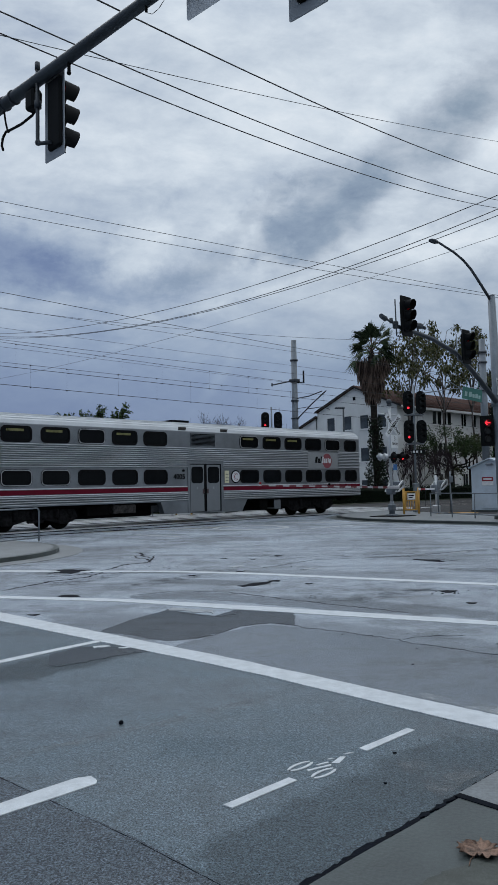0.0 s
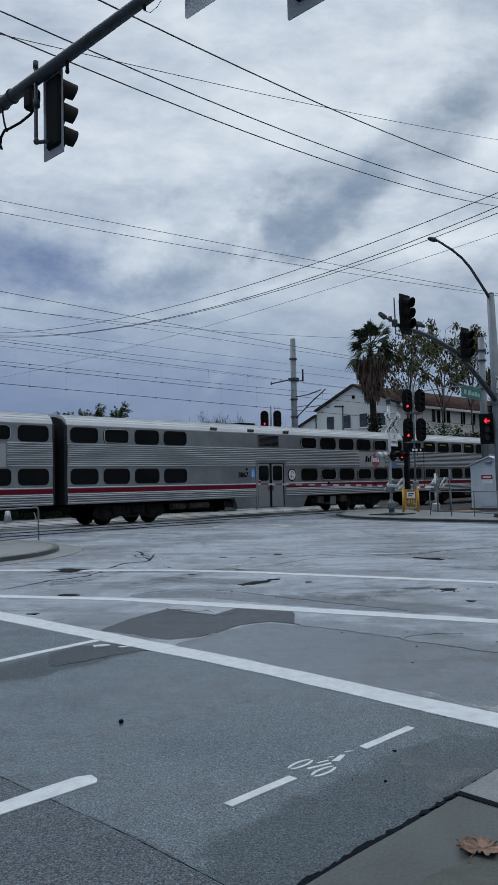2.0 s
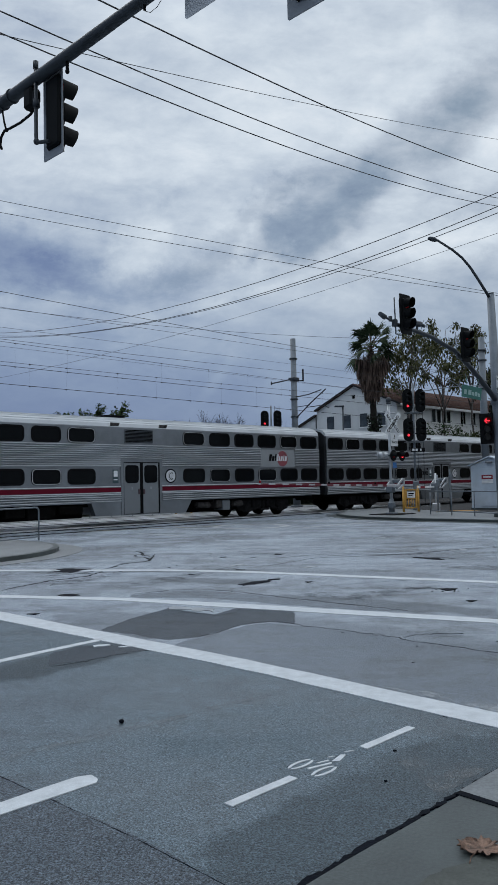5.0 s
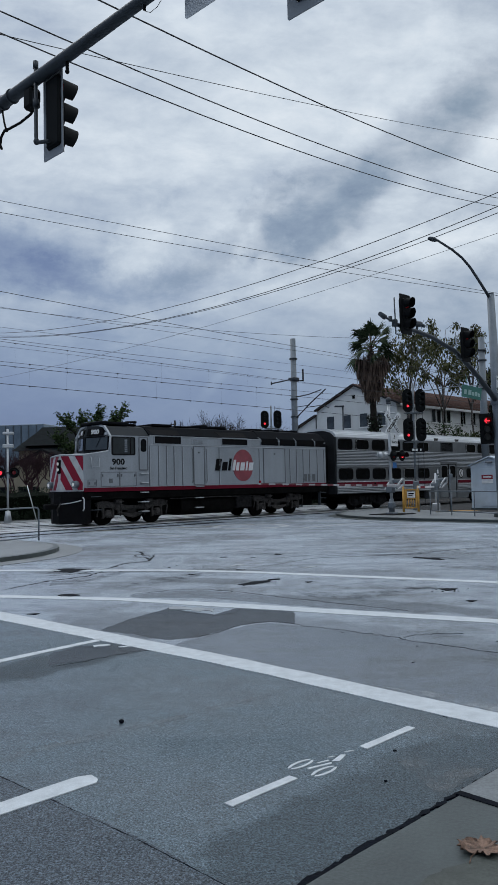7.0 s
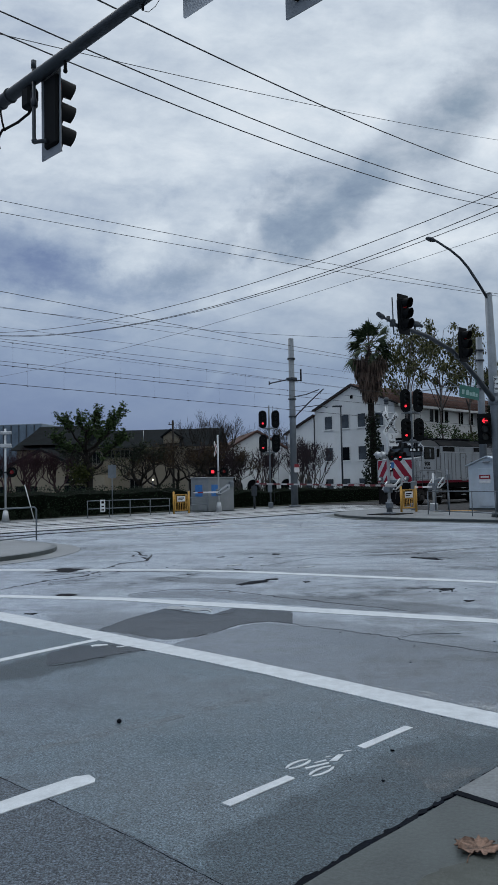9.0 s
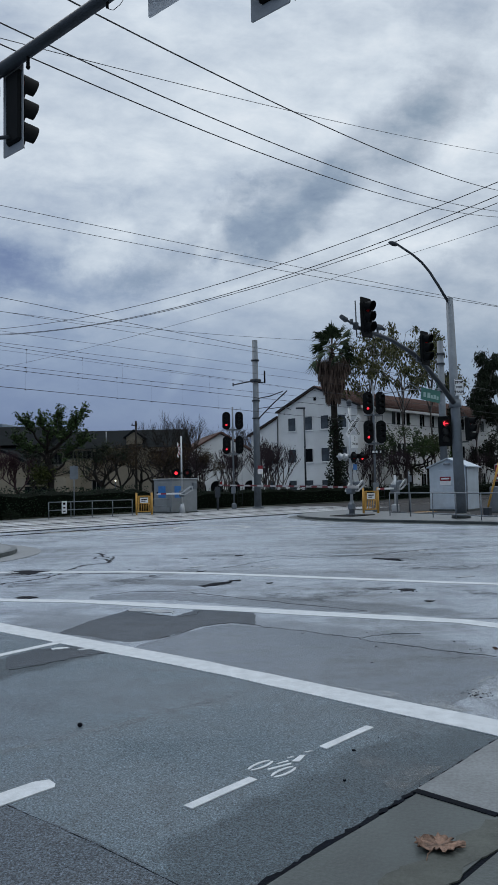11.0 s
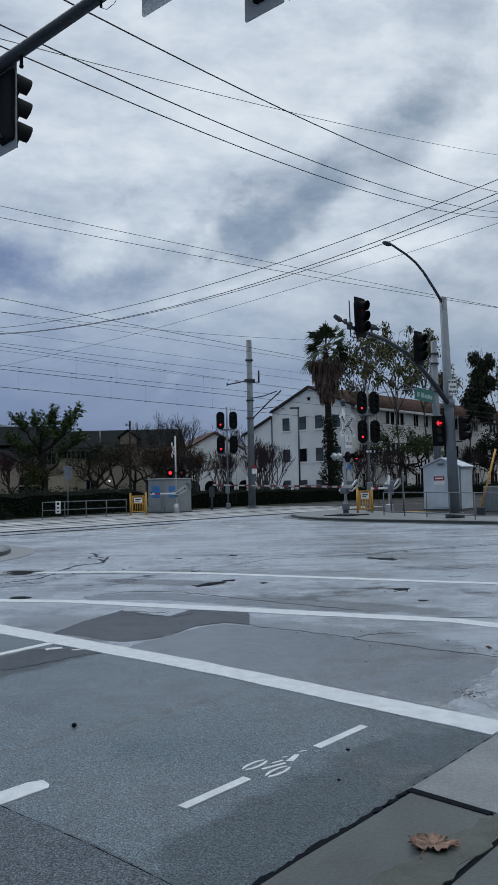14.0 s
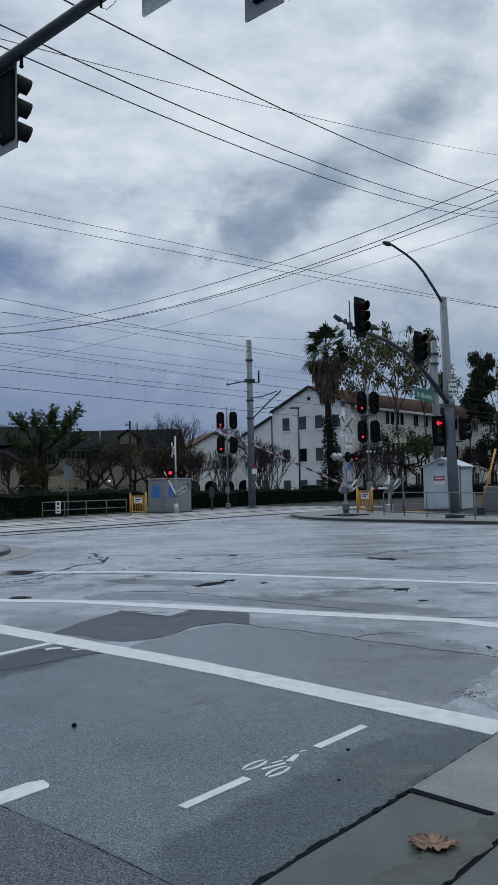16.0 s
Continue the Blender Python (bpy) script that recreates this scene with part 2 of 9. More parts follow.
    # older, darker repairs with uneven edges: centre and half lengths along and across the tracks, turn, depth
    for cs, co, rs, ro, turn, deep in worn:
        c = U * cs + N * co
        mp = nt.nodes.new("ShaderNodeMapping")
        mp.vector_type = "TEXTURE"
        mp.inputs["Location"].default_value = (c.x, c.y, 0)
        mp.inputs["Rotation"].default_value = (0, 0, radians(STREET + turn))
        mp.inputs["Scale"].default_value = (rs, ro, 1)
        nt.links.new(g.outputs["Position"], mp.inputs[0])
        ln = nt.nodes.new("ShaderNodeVectorMath")
        ln.operation = "LENGTH"
        nt.links.new(mp.outputs[0], ln.inputs[0])
        edge = nt.nodes.new("ShaderNodeMapRange")
        edge.interpolation_type = "SMOOTHSTEP"
        edge.inputs["From Min"].default_value, edge.inputs["From Max"].default_value = 1.62, 2.0
        edge.inputs["To Min"].default_value, edge.inputs["To Max"].default_value = 1 - deep, 1.0
        nt.links.new(comb((ln.outputs["Value"], 1.0), (mid, 1.5), (fine, 0.15)), edge.inputs[0])
        dk = nt.nodes.new("ShaderNodeHueSaturation")
        nt.links.new(last, dk.inputs["Color"])
        nt.links.new(edge.outputs[0], dk.inputs["Value"])
        last = dk.outputs[0]
        pr = nt.nodes.new("ShaderNodeMath")
        pr.operation = "MULTIPLY"
        nt.links.new(edge.outputs[0], pr.inputs[0])
        pr.inputs[1].default_value = 1.0
        if dry is not None:
            nt.links.new(dry, pr.inputs[1])
        dry = pr.outputs[0]
    nt.links.new(last, p.inputs["Base Color"])
    w = comb((stains, 0.6), (tracks, 0.4), (mid, 0.25))
    mr = nt.nodes.new("ShaderNodeMapRange")
    mr.inputs["From Min"].default_value, mr.inputs["From Max"].default_value = 0.42, 0.82
    mr.inputs["To Min"].default_value, mr.inputs["To Max"].default_value = wet_lo, wet_hi
    nt.links.new(w, mr.inputs[0])
    nt.links.new(mr.outputs[0], p.inputs["Roughness"])
    # a film of rain water, thinner where the road dries
    film = nt.nodes.new("ShaderNodeMapRange")
    film.inputs["From Min"].default_value, film.inputs["From Max"].default_value = 0.58, 0.74
    film.inputs["To Min"].default_value, film.inputs["To Max"].default_value = wet, wet * 0.12
    nt.links.new(w, film.inputs[0])
    cover = film.outputs[0]
    if dry is not None:
        for _ in range(2):
            pr = nt.nodes.new("ShaderNodeMath")
            pr.operation = "MULTIPLY"
            nt.links.new(cover, pr.inputs[0])
            nt.links.new(dry, pr.inputs[1])
            cover = pr.outputs[0]
    nt.links.new(cover, p.inputs["Coat Weight"])
    p.inputs["Coat Roughness"].default_value, p.inputs["Coat IOR"].default_value = 0.27, ior
    p.inputs["Specular IOR Level"].default_value = 0.28
    b = nt.nodes.new("ShaderNodeBump")
    b.inputs["Strength"].default_value, b.inputs["Distance"].default_value = 1.0, 0.014
    nt.links.new(comb((fine, 1.0), (wide.outputs["Distance"], 0.6), (noise_node(38.0, 3, 0.7), 0.7)), b.inputs["Height"])
    nt.links.new(b.outputs[0], p.inputs["Normal"])
    cb = nt.nodes.new("ShaderNodeBump")
    cb.inputs["Strength"].default_value, cb.inputs["Distance"].default_value = 0.12, 0.006
    nt.links.new(noise_node(60.0, 4, 0.75), cb.inputs["Height"])
    nt.links.new(cb.outputs[0], p.inputs["Coat Normal"])
    return m


ASPHALT = asphalt_mat("asphalt", (0.052, 0.065, 0.081), (0.295, 0.337, 0.390), 0.3, 0.55, 0.36, 0.7, 1.0, (
    (5.75, 8.1, 0.7, 1.4, 8, 0.35), (4.5, 7.15, 1.0, 0.5, 10, 0.35), (7.2, 5.2, 0.5, 1.9, 6, 0.35), (6.2, 4.6, 0.35, 1.9, 9, 0.3),
    (9.2, 10.6, 0.4, 1.4, 20, 0.5), (8.9, 6.6, 0.4, 2.0, 12, 0.5), (10.0, 12.2, 0.35, 1.6, 35, 0.45), (8.5, 14.4, 0.7, 0.5, 0, 0.5),
    (11.6, 9.6, 0.5, 2.2, 25, 0.3), (15.2, 9.3, 0.6, 1.6, 10, 0.35), (18.0, 12.5, 0.8, 4.0, 30, 0.25), (13.5, 13.6, 0.5, 1.4, 40, 0.3)), 1.5)
ASPHALT_NEAR = asphalt_mat("coarse_lane_asphalt", (0.029, 0.043, 0.053), (0.094, 0.127, 0.150), 0.4, 0.65, 0.32, 0.8, 0.8, ((3.4, 2.5, 1.7, 0.45, 0, 0.35), (4.2, 6.95, 1.2, 0.4, 8, 0.5)), cell=0.42, sharp=0.13)
ASPHALT_DARK = asphalt_mat("asphalt_coarse", (0.008, 0.012, 0.017), (0.058, 0.074, 0.091), 0.45, 0.7, 0.45, 1.0, 0.5, cell=0.6)
ASPHALT_STRIP = asphalt_mat("asphalt_strip", (0.005, 0.007, 0.010), (0.047, 0.058, 0.072), 0.55, 0.8, 0.32, 1.0, 0.5, (), 1.3)
ASPHALT_SMOOTH = asphalt_mat("asphalt_smooth", (0.018, 0.025, 0.033), (0.128, 0.152, 0.182), 0.33, 0.58, 0.36, 0.7, 0.9, (), 1.4)
ASPHALT_PATCH = asphalt_mat("asphalt_patch", (0.004, 0.0065, 0.010), (0.034, 0.044, 0.056), 0.5, 0.75, 0.33, 0.8, 0.5)
EARTH = mat("earth", (0.05, 0.055, 0.04), 0.9, 0, 0.3, 0.4, 0.4, 20)
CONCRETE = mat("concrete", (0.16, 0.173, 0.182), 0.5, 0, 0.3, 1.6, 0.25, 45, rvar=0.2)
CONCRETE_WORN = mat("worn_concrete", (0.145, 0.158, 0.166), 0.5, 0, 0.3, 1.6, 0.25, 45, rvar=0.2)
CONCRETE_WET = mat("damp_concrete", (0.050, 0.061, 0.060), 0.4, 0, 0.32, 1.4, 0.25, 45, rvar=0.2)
MOSS = mat("mossy_concrete", (0.055, 0.062, 0.055), 0.7, 0, 0.3, 5, 0.4, 60)
PANEL = mat("crossing_panel", (0.40, 0.415, 0.43), 0.32, 0, 0.35, 0.8, 0.2, 30, rvar=0.2, rnd=0.25)
PAINT = mat("road_paint", (0.50, 0.53, 0.555), 0.55, 0, 0.10, 9, 0.25, 110, tint=(0.34, 0.365, 0.39))
PAINT_WASH = wash_mat("washed_out_paint", (0.42, 0.45, 0.47), 0.47, 0.66)
GRIME = wash_mat("dark_wheel_grime", (0.020, 0.027, 0.038), 0.48, 0.72)
DUST = wash_mat("dried_dust", (0.20, 0.21, 0.215), 0.46, 0.8)
PAINT_OLD = mat("worn_road_paint", (0.30, 0.32, 0.335), 0.5, 0, 0.2, 4, 0.25, 60, tint=(0.09, 0.098, 0.108))
PAINT_YELLOW = mat("worn_yellow_paint", (0.17, 0.15, 0.10), 0.5, 0, 0.2, 4, 0.25, 60, tint=(0.06, 0.06, 0.055))
TAR = mat("tar", (0.003, 0.0048, 0.009), 0.7, 0, 0.3, 8, 0.5, 40, spec=0.06)
RAIL = mat("rail_steel", (0.16, 0.14, 0.13), 0.35, 0.9, 0.2, 4)
STAINLESS = mat("stainless_steel", (0.325, 0.348, 0.376), 0.34, 0.88, 0.14, 0.9, 0.03, 30, stretch=(0.4, 1, 2.5))
STAINLESS_DULL = mat("brushed_steel", (0.180, 0.196, 0.214), 0.42, 0.7, 0.16, 1.2, 0.03, 30)
ROOF_STEEL = mat("roof_steel", (0.50, 0.525, 0.55), 0.5, 0.0, 0.1, 0.8, 0.03)
RED_STRIPE = mat("red_stripe", (0.105, 0.004, 0.015), 0.6, 0, 0.15, 2, spec=0.1)
RED_LOGO = mat("faded_red", (0.215, 0.042, 0.056), 0.5, 0, 0.15, 3)
BLACK = mat("black_paint", (0.004, 0.004, 0.005), 0.7, 0, 0.3, 3, spec=0.08)
UNDER = mat("grimy_underframe", (0.005, 0.005, 0.005), 0.95, 0, 0.4, 3, 0.4, 20, spec=0.03)
UNDER_GREY = mat("dusty_truck_frame", (0.046, 0.043, 0.042), 0.85, 0.0, 0.5, 5, 0.4, 20, spec=0.15)
GLASS_DARK = mat("tinted_glass", (0.004, 0.005, 0.006), 0.12, 0, 0.2, 2, 0, rvar=0.04, spec=0.07)
WHITE = mat("white_paint", (0.56, 0.575, 0.60), 0.5, 0, 0.1, 2)
LOCO_GREY = mat("locomotive_grey", (0.235, 0.258, 0.285), 0.5, 0, 0.14, 0.9, 0.04, 30, stretch=(1, 1, 0.3))
LOCO_DARK = mat("locomotive_dark_roof", (0.005, 0.006, 0.008), 0.8, 0, 0.3, 1.5, spec=0.05)
GALV = mat("galvanised_steel", (0.145, 0.168, 0.192), 0.55, 0.3, 0.16, 2.5, 0.05, 30)
GALV_DARK = mat("weathered_steel", (0.042, 0.050, 0.060), 0.55, 0.2, 0.2, 2.5, 0.05, 30, spec=0.3)
ALU = mat("bare_aluminium", (0.42, 0.44, 0.46), 0.4, 0.4, 0.12, 4)
YELLOW = mat("yellow_paint", (0.50, 0.27, 0.05), 0.5, 0, 0.15, 4)
SIGN_WHITE = mat("sign_white", (0.66, 0.68, 0.70), 0.45, 0, 0.08, 6)
SIGN_PALE_GREEN = mat("faded_sign_letters", (0.24, 0.36, 0.34), 0.5, 0, 0.1, 5)
SIGN_GREEN = mat("sign_green", (0.018, 0.115, 0.095), 0.45, 0, 0.1, 5)
ARM_WHITE = mat("weathered_arm_white", (0.36, 0.36, 0.38), 0.6, 0, 0.15, 3)
ARM_RED = mat("weathered_arm_red", (0.10, 0.010, 0.018), 0.6, 0, 0.15, 3)
GLASS_GREY = mat("grey_glass_with_blinds", (0.055, 0.066, 0.078), 0.2, 0, 0.4, 0.5, 0, spec=0.3)
VERGE = mat("dark_verge_board", (0.022, 0.021, 0.022), 0.7, 0, 0.2, 2, spec=0.2)
LOCO_CAB_ROOF = mat("dull_grey_roof_paint", (0.016, 0.020, 0.024), 0.6, 0, 0.2, 1.5, spec=0.15)
SIGN_RED = mat("sign_red", (0.22, 0.014, 0.024), 0.45, 0, 0.1, 5)
SIGN_BLUE = mat("sign_blue", (0.04, 0.17, 0.45), 0.45, 0, 0.12, 5)
RED_LIT = mat("lit_red_lens", (1.0, 0.03, 0.05), 0.3, 0, 0, 5, 0, emit=1.6)
RED_DIM = mat("dim_red_lens", (0.25, 0.01, 0.012), 0.25, 0, 0.1, 5, 0)
WARM_LIT = mat("lit_lamp", (1.0, 0.93, 0.75), 0.3, 0, 0, 5, 0, emit=2.5)
CLEAR_LENS = mat("frosted_lens", (0.6, 0.62, 0.65), 0.2, 0, 0.1, 5, 0)
STUCCO = mat("white_stucco", (0.60, 0.61, 0.61), 0.85, 0, 0.07, 0.5, 0.3, 40)
STUCCO_TAN = mat("tan_stucco", (0.19, 0.165, 0.125), 0.85, 0, 0.15, 0.5, 0.3, 40, spec=0.1)
TILE_ROOF = mat("clay_tile", (0.085, 0.05, 0.042), 0.85, 0, 0.3, 1.2, 0.6, 8, spec=0.2)
SLATE_ROOF = mat("dark_shingle", (0.010, 0.0125, 0.014), 0.9, 0, 0.25, 1.0, 0.5, 8, spec=0.03)
BARK = mat("bark", (0.022, 0.019, 0.017), 0.9, 0, 0.35, 6, 0.8, 25, spec=0.1)
BARK_GREY = mat("grey_bark", (0.10, 0.09, 0.085), 0.9, 0, 0.3, 6, 0.6, 25, spec=0.1)
TWIG_PURPLE = mat("purple_grey_twigs", (0.042, 0.031, 0.036), 0.9, 0, 0.3, 3, 0, 25, spec=0.1)
FRAME_DARK = mat("dark_window_frame", (0.10, 0.095, 0.085), 0.7, 0, 0.15, 2)
TWIG_RED = mat("reddish_twigs", (0.036, 0.018, 0.022), 0.9, 0, 0.3, 3, 0, 25, spec=0.1)
PALM_SKIRT = leaf_mat("dry_fronds", (0.030, 0.022, 0.020), (0.19, 0.140, 0.115), 0.9)
PALM_LEAF = leaf_mat("palm_fronds", (0.012, 0.022, 0.012), (0.065, 0.088, 0.045))
LEAF_OLIVE = leaf_mat("olive_leaves", (0.013, 0.018, 0.006), (0.065, 0.075, 0.022))
LEAF_GREEN = leaf_mat("green_leaves", (0.014, 0.028, 0.01), (0.06, 0.095, 0.034))
LEAF_DARK = leaf_mat("dark_leaves", (0.007, 0.011, 0.007), (0.024, 0.034, 0.02))
LEAF_RUST = leaf_mat("rusty_leaves", (0.02, 0.013, 0.009), (0.06, 0.04, 0.02))
LEAF_HEDGE = leaf_mat("hedge_leaves", (0.004, 0.009, 0.005), (0.018, 0.032, 0.017))
DRY_LEAF = mat("dry_leaf", (0.17, 0.105, 0.075), 0.8, 0, 0.45, 22, 0.8, 60)
WIRE = mat("cable", (0.012, 0.013, 0.016), 0.6, 0, 0.1, 2, 0)
CABIN = mat("grey_painted_steel", (0.22, 0.24, 0.255), 0.55, 0.1, 0.1, 2)
BUNGALOW = mat("blue_white_steel", (0.44, 0.51, 0.58), 0.5, 0.1, 0.1, 1.5)


# ---- building helpers ----
class Shape:
    """Collects faces, then becomes one mesh."""

    def __init__(self):
        self.v, self.f, self.s = [], [], []
        self.twigs = None

    def add(self, verts, faces, smooth=False):
        k = len(self.v)
        self.v += [tuple(p) for p in verts]
        self.f += [tuple(i + k for i in f) for f in faces]
        self.s += [smooth] * len(faces)
        return self

    def box(self, x0, x1, y0, y1, z0, z1, b=0.0):
        b = min(b, (x1 - x0) * 0.45, (y1 - y0) * 0.45, (z1 - z0) * 0.45)
        if b <= 0:
            v = [(x, y, z) for x in (x0, x1) for y in (y0, y1) for z in (z0, z1)]
            return self.add(v, [(0, 1, 3, 2), (4, 6, 7, 5), (0, 4, 5, 1), (2, 3, 7, 6), (0, 2, 6, 4), (1, 5, 7, 3)])
        c, h = ((x0 + x1) / 2, (y0 + y1) / 2, (z0 + z1) / 2), ((x1 - x0) / 2, (y1 - y0) / 2, (z1 - z0) / 2)
        v, idx = [], {}
        for sx in (-1, 1):
            for sy in (-1, 1):
                for sz in (-1, 1):
                    for a in range(3):
                        s = (sx, sy, sz)
                        idx[s, a] = len(v)
                        v.append(tuple(c[i] + s[i] * (h[i] - (0 if i == a else b)) for i in range(3)))
        f = []
        for a in range(3):
            o1, o2 = [i for i in range(3) if i != a]
            for sa in (-1, 1):
                q = []
                for s1, s2 in ((-1, -1), (1, -1), (1, 1), (-1, 1)):
                    s = [0, 0, 0]
                    s[a], s[o1], s[o2] = sa, s1, s2
                    q.append(idx[tuple(s), a])
                f.append(q if (sa > 0) == (a != 1) else q[::-1])
        for a in range(3):
            o1, o2 = [i for i in range(3) if i != a]
            for s1 in (-1, 1):
                for s2 in (-1, 1):
                    lo, hi = [0, 0, 0], [0, 0, 0]
                    lo[a], hi[a] = -1, 1
                    lo[o1] = hi[o1] = s1
                    lo[o2] = hi[o2] = s2
                    lo, hi = tuple(lo), tuple(hi)
                    q = [idx[lo, o1], idx[hi, o1], idx[hi, o2], idx[lo, o2]]
                    f.append(q if (s1 * s2 > 0) == (a != 1) else q[::-1])
        for sx in (-1, 1):
            for sy in (-1, 1):
                for sz in (-1, 1):
                    t = [idx[(sx, sy, sz), i] for i in range(3)]
                    f.append(t if sx * sy * sz > 0 else t[::-1])
        return self.add(v, f)

    def cyl(self, p0, p1, r0, r1=None, n=10, caps=True):
        r1 = r0 if r1 is None else r1
        p0, p1 = Vector(p0), Vector(p1)
        d = (p1 - p0).normalized()
        a = d.orthogonal().normalized()
        c = d.cross(a)
        v = []
        for p, r in ((p0, r0), (p1, r1)):
            for i in range(n):
                t = 2 * math.pi * i / n
                v.append(p + a * (r * math.cos(t)) + c * (r * math.sin(t)))
        k = len(self.v)
        self.add(v, [(i, (i + 1) % n, n + (i + 1) % n, n + i) for i in range(n)], True)
        if caps:
            self.f += [tuple(k + i for i in range(n))[::-1], tuple(k + n + i for i in range(n))]
            self.s += [False, False]
        return self

    def tube(self, pts, r, n=8, r1=None):
        """A bent pipe through pts, tapering from r to r1."""
        pts = [Vector(p) for p in pts]
        m = len(pts)
        r1 = r if r1 is None else r1
        v, ref = [], None
        for i, p in enumerate(pts):
            d = (pts[min(i + 1, m - 1)] - pts[max(i - 1, 0)]).normalized()
            if ref is None:
                ref = d.orthogonal().normalized()
            a = (ref - d * ref.dot(d))
            a = a.normalized() if a.length > 1e-6 else d.orthogonal().normalized()
            ref = a
            c = d.cross(a)
            rr = r + (r1 - r) * i / (m - 1)
            for j in range(n):
                t = 2 * math.pi * j / n
                v.append(p + a * (rr * math.cos(t)) + c * (rr * math.sin(t)))
        f = [(i * n + j, i * n + (j + 1) % n, (i + 1) * n + (j + 1) % n, (i + 1) * n + j) for i in range(m - 1) for j in range(n)]
        k = len(self.v)
        self.add(v, f, True)
        self.f += [tuple(k + j for j in range(n))[::-1], tuple(k + (m - 1) * n + j for j in range(n))]
        self.s += [False, False]
        return self

    def prism(self, poly, lo, hi, axis="y"):
        """A flat outline pushed from lo to hi along an axis; the outline is in the two other axes, in order."""
        def put(a, b, c):
            return {"x": (c, a, b), "y": (a, c, b), "z": (a, b, c)}[axis]
        n = len(poly)
        v = [put(a, b, lo) for a, b in poly] + [put(a, b, hi) for a, b in poly]
        return self.add(v, [tuple(range(n))[::-1], tuple(range(n, 2 * n))] + [(i, (i + 1) % n, n + (i + 1) % n, n + i) for i in range(n)])

    def ring(self, outer, inner, lo, hi, axis="y"):
        """A frame between two outlines with the same number of corners."""
        def put(a, b, c):
            return {"x": (c, a, b), "y": (a, c, b), "z": (a, b, c)}[axis]
        n = len(outer)
        v = [put(a, b, c) for c in (lo, hi) for line in (outer, inner) for a, b in line]
        f = []
        for i in range(n):
            j = (i + 1) % n
            f += [(i, j, n + j, n + i), (2 * n + i, 3 * n + i, 3 * n + j, 2 * n + j), (i, 2 * n + i, 2 * n + j, j), (n + i, n + j, 3 * n + j, 3 * n + i)]
        return self.add(v, f)

    def ball(self, c, r, n=10, m=6, squash=(1, 1, 1)):
        v, f = [], []
        for i in range(m + 1):
            a = math.pi * i / m
            for j in range(n):
                t = 2 * math.pi * j / n
                v.append((c[0] + r * squash[0] * math.sin(a) * math.cos(t), c[1] + r * squash[1] * math.sin(a) * math.sin(t), c[2] + r * squash[2] * math.cos(a)))
        for i in range(m):
            for j in range(n):
                f.append((i * n + j, (i + 1) * n + j, (i + 1) * n + (j + 1) % n, i * n + (j + 1) % n))
        return self.add(v, f, True)

    def leaf(self, p, size, wide=0.5, up=None):
        """One small leaf, folded along its rib."""
        d = Vector((random.gauss(0, 1), random.gauss(0, 1), random.gauss(0, 0.7))).normalized() if up is None else Vector(up).normalized()
        a = d.orthogonal().normalized()
        a = (Matrix.Rotation(random.uniform(0, 6.28), 3, d) @ a)
        c = d.cross(a)
        p = Vector(p)
        return self.add([p, p + d * size * 0.5 + a * size * wide * 0.5 + c * size * 0.08, p + d * size, p + d * size * 0.5 - a * size * wide * 0.5 + c * size * 0.08],
                        [(0, 1, 2), (0, 2, 3)])

    def mesh(self, name):
        me = bpy.data.meshes.new(name)
        me.from_pydata(self.v, [], self.f)
        me.polygons.foreach_set("use_smooth", self.s)
        me.update()
        return me


def rounded(x0, x1, z0, z1, r, n=4):
    pts = []
    for cx, cz, a0 in ((x1 - r, z1 - r, 0), (x0 + r, z1 - r, 90), (x0 + r, z0 + r, 180), (x1 - r, z0 + r, 270)):
        for i in range(n + 1):
            a = radians(a0 + 90 * i / n)
            pts.append((cx + r * math.cos(a), cz + r * math.sin(a)))
    return pts


def oval(cx, cz, rx, rz, n=24):
    return [(cx + rx * math.cos(2 * math.pi * i / n), cz + rz * math.sin(2 * math.pi * i / n)) for i in range(n)]


def part(name, shape, material, parent=None, label="", m=None):
    """Links a shape as one mesh object, under a thing or a part."""
    me = shape.mesh(name) if isinstance(shape, Shape) else shape
    if not me.materials:
        me.materials.append(material)
    ob = new(name, me)
    if parent is not None:
        ob.parent = parent
    if m is not None:
        ob.matrix_basis = m
    return tagged(ob, label)


def thing(name, label, category, m=None, group=""):
    ob = new(name)
    ob.empty_display_size = 0.3
    if m is not None:
        ob.matrix_basis = m
    return tagged(ob, label, category, group)


def structure(name, shape, material, label, category="", parent=None):
    ob = part(name, shape, material, parent)
    return tagged(ob, label, category or name.replace("_", " "), kind="structure") if parent is None else ob


def lettering(text, size, depth=0.004, bold=0.0):
    """Letters as a mesh, standing in x and z, facing -y, centred."""
    cu = bpy.data.curves.new("letters", "FONT")
    cu.body, cu.size, cu.extrude, cu.align_x, cu.align_y, cu.offset = text, size, depth, "CENTER", "CENTER", bold
    cu.resolution_u = 3
    ob = bpy.data.objects.new("letters", cu)
    scene.collection.objects.link(ob)
    me = bpy.data.meshes.new_from_object(ob.evaluated_get(bpy.context.evaluated_depsgraph_get()))
    bpy.data.objects.remove(ob)
    bpy.data.curves.remove(cu)
    me.transform(Matrix.Rotation(radians(90), 4, "X"))
    return me


def street(s, o, z=0.0, turn=0.0):
    """A pose at (s, o) whose x axis runs along the tracks."""
    p = at(s, o, z)
    return pose(p.x, p.y, p.z, 0, 0, STREET + turn)


# ---- ground and road ----
def so(poly, z):
    """An outline in (s, o) as world points."""
    return [tuple(at(s, o, z)) for s, o in poly]


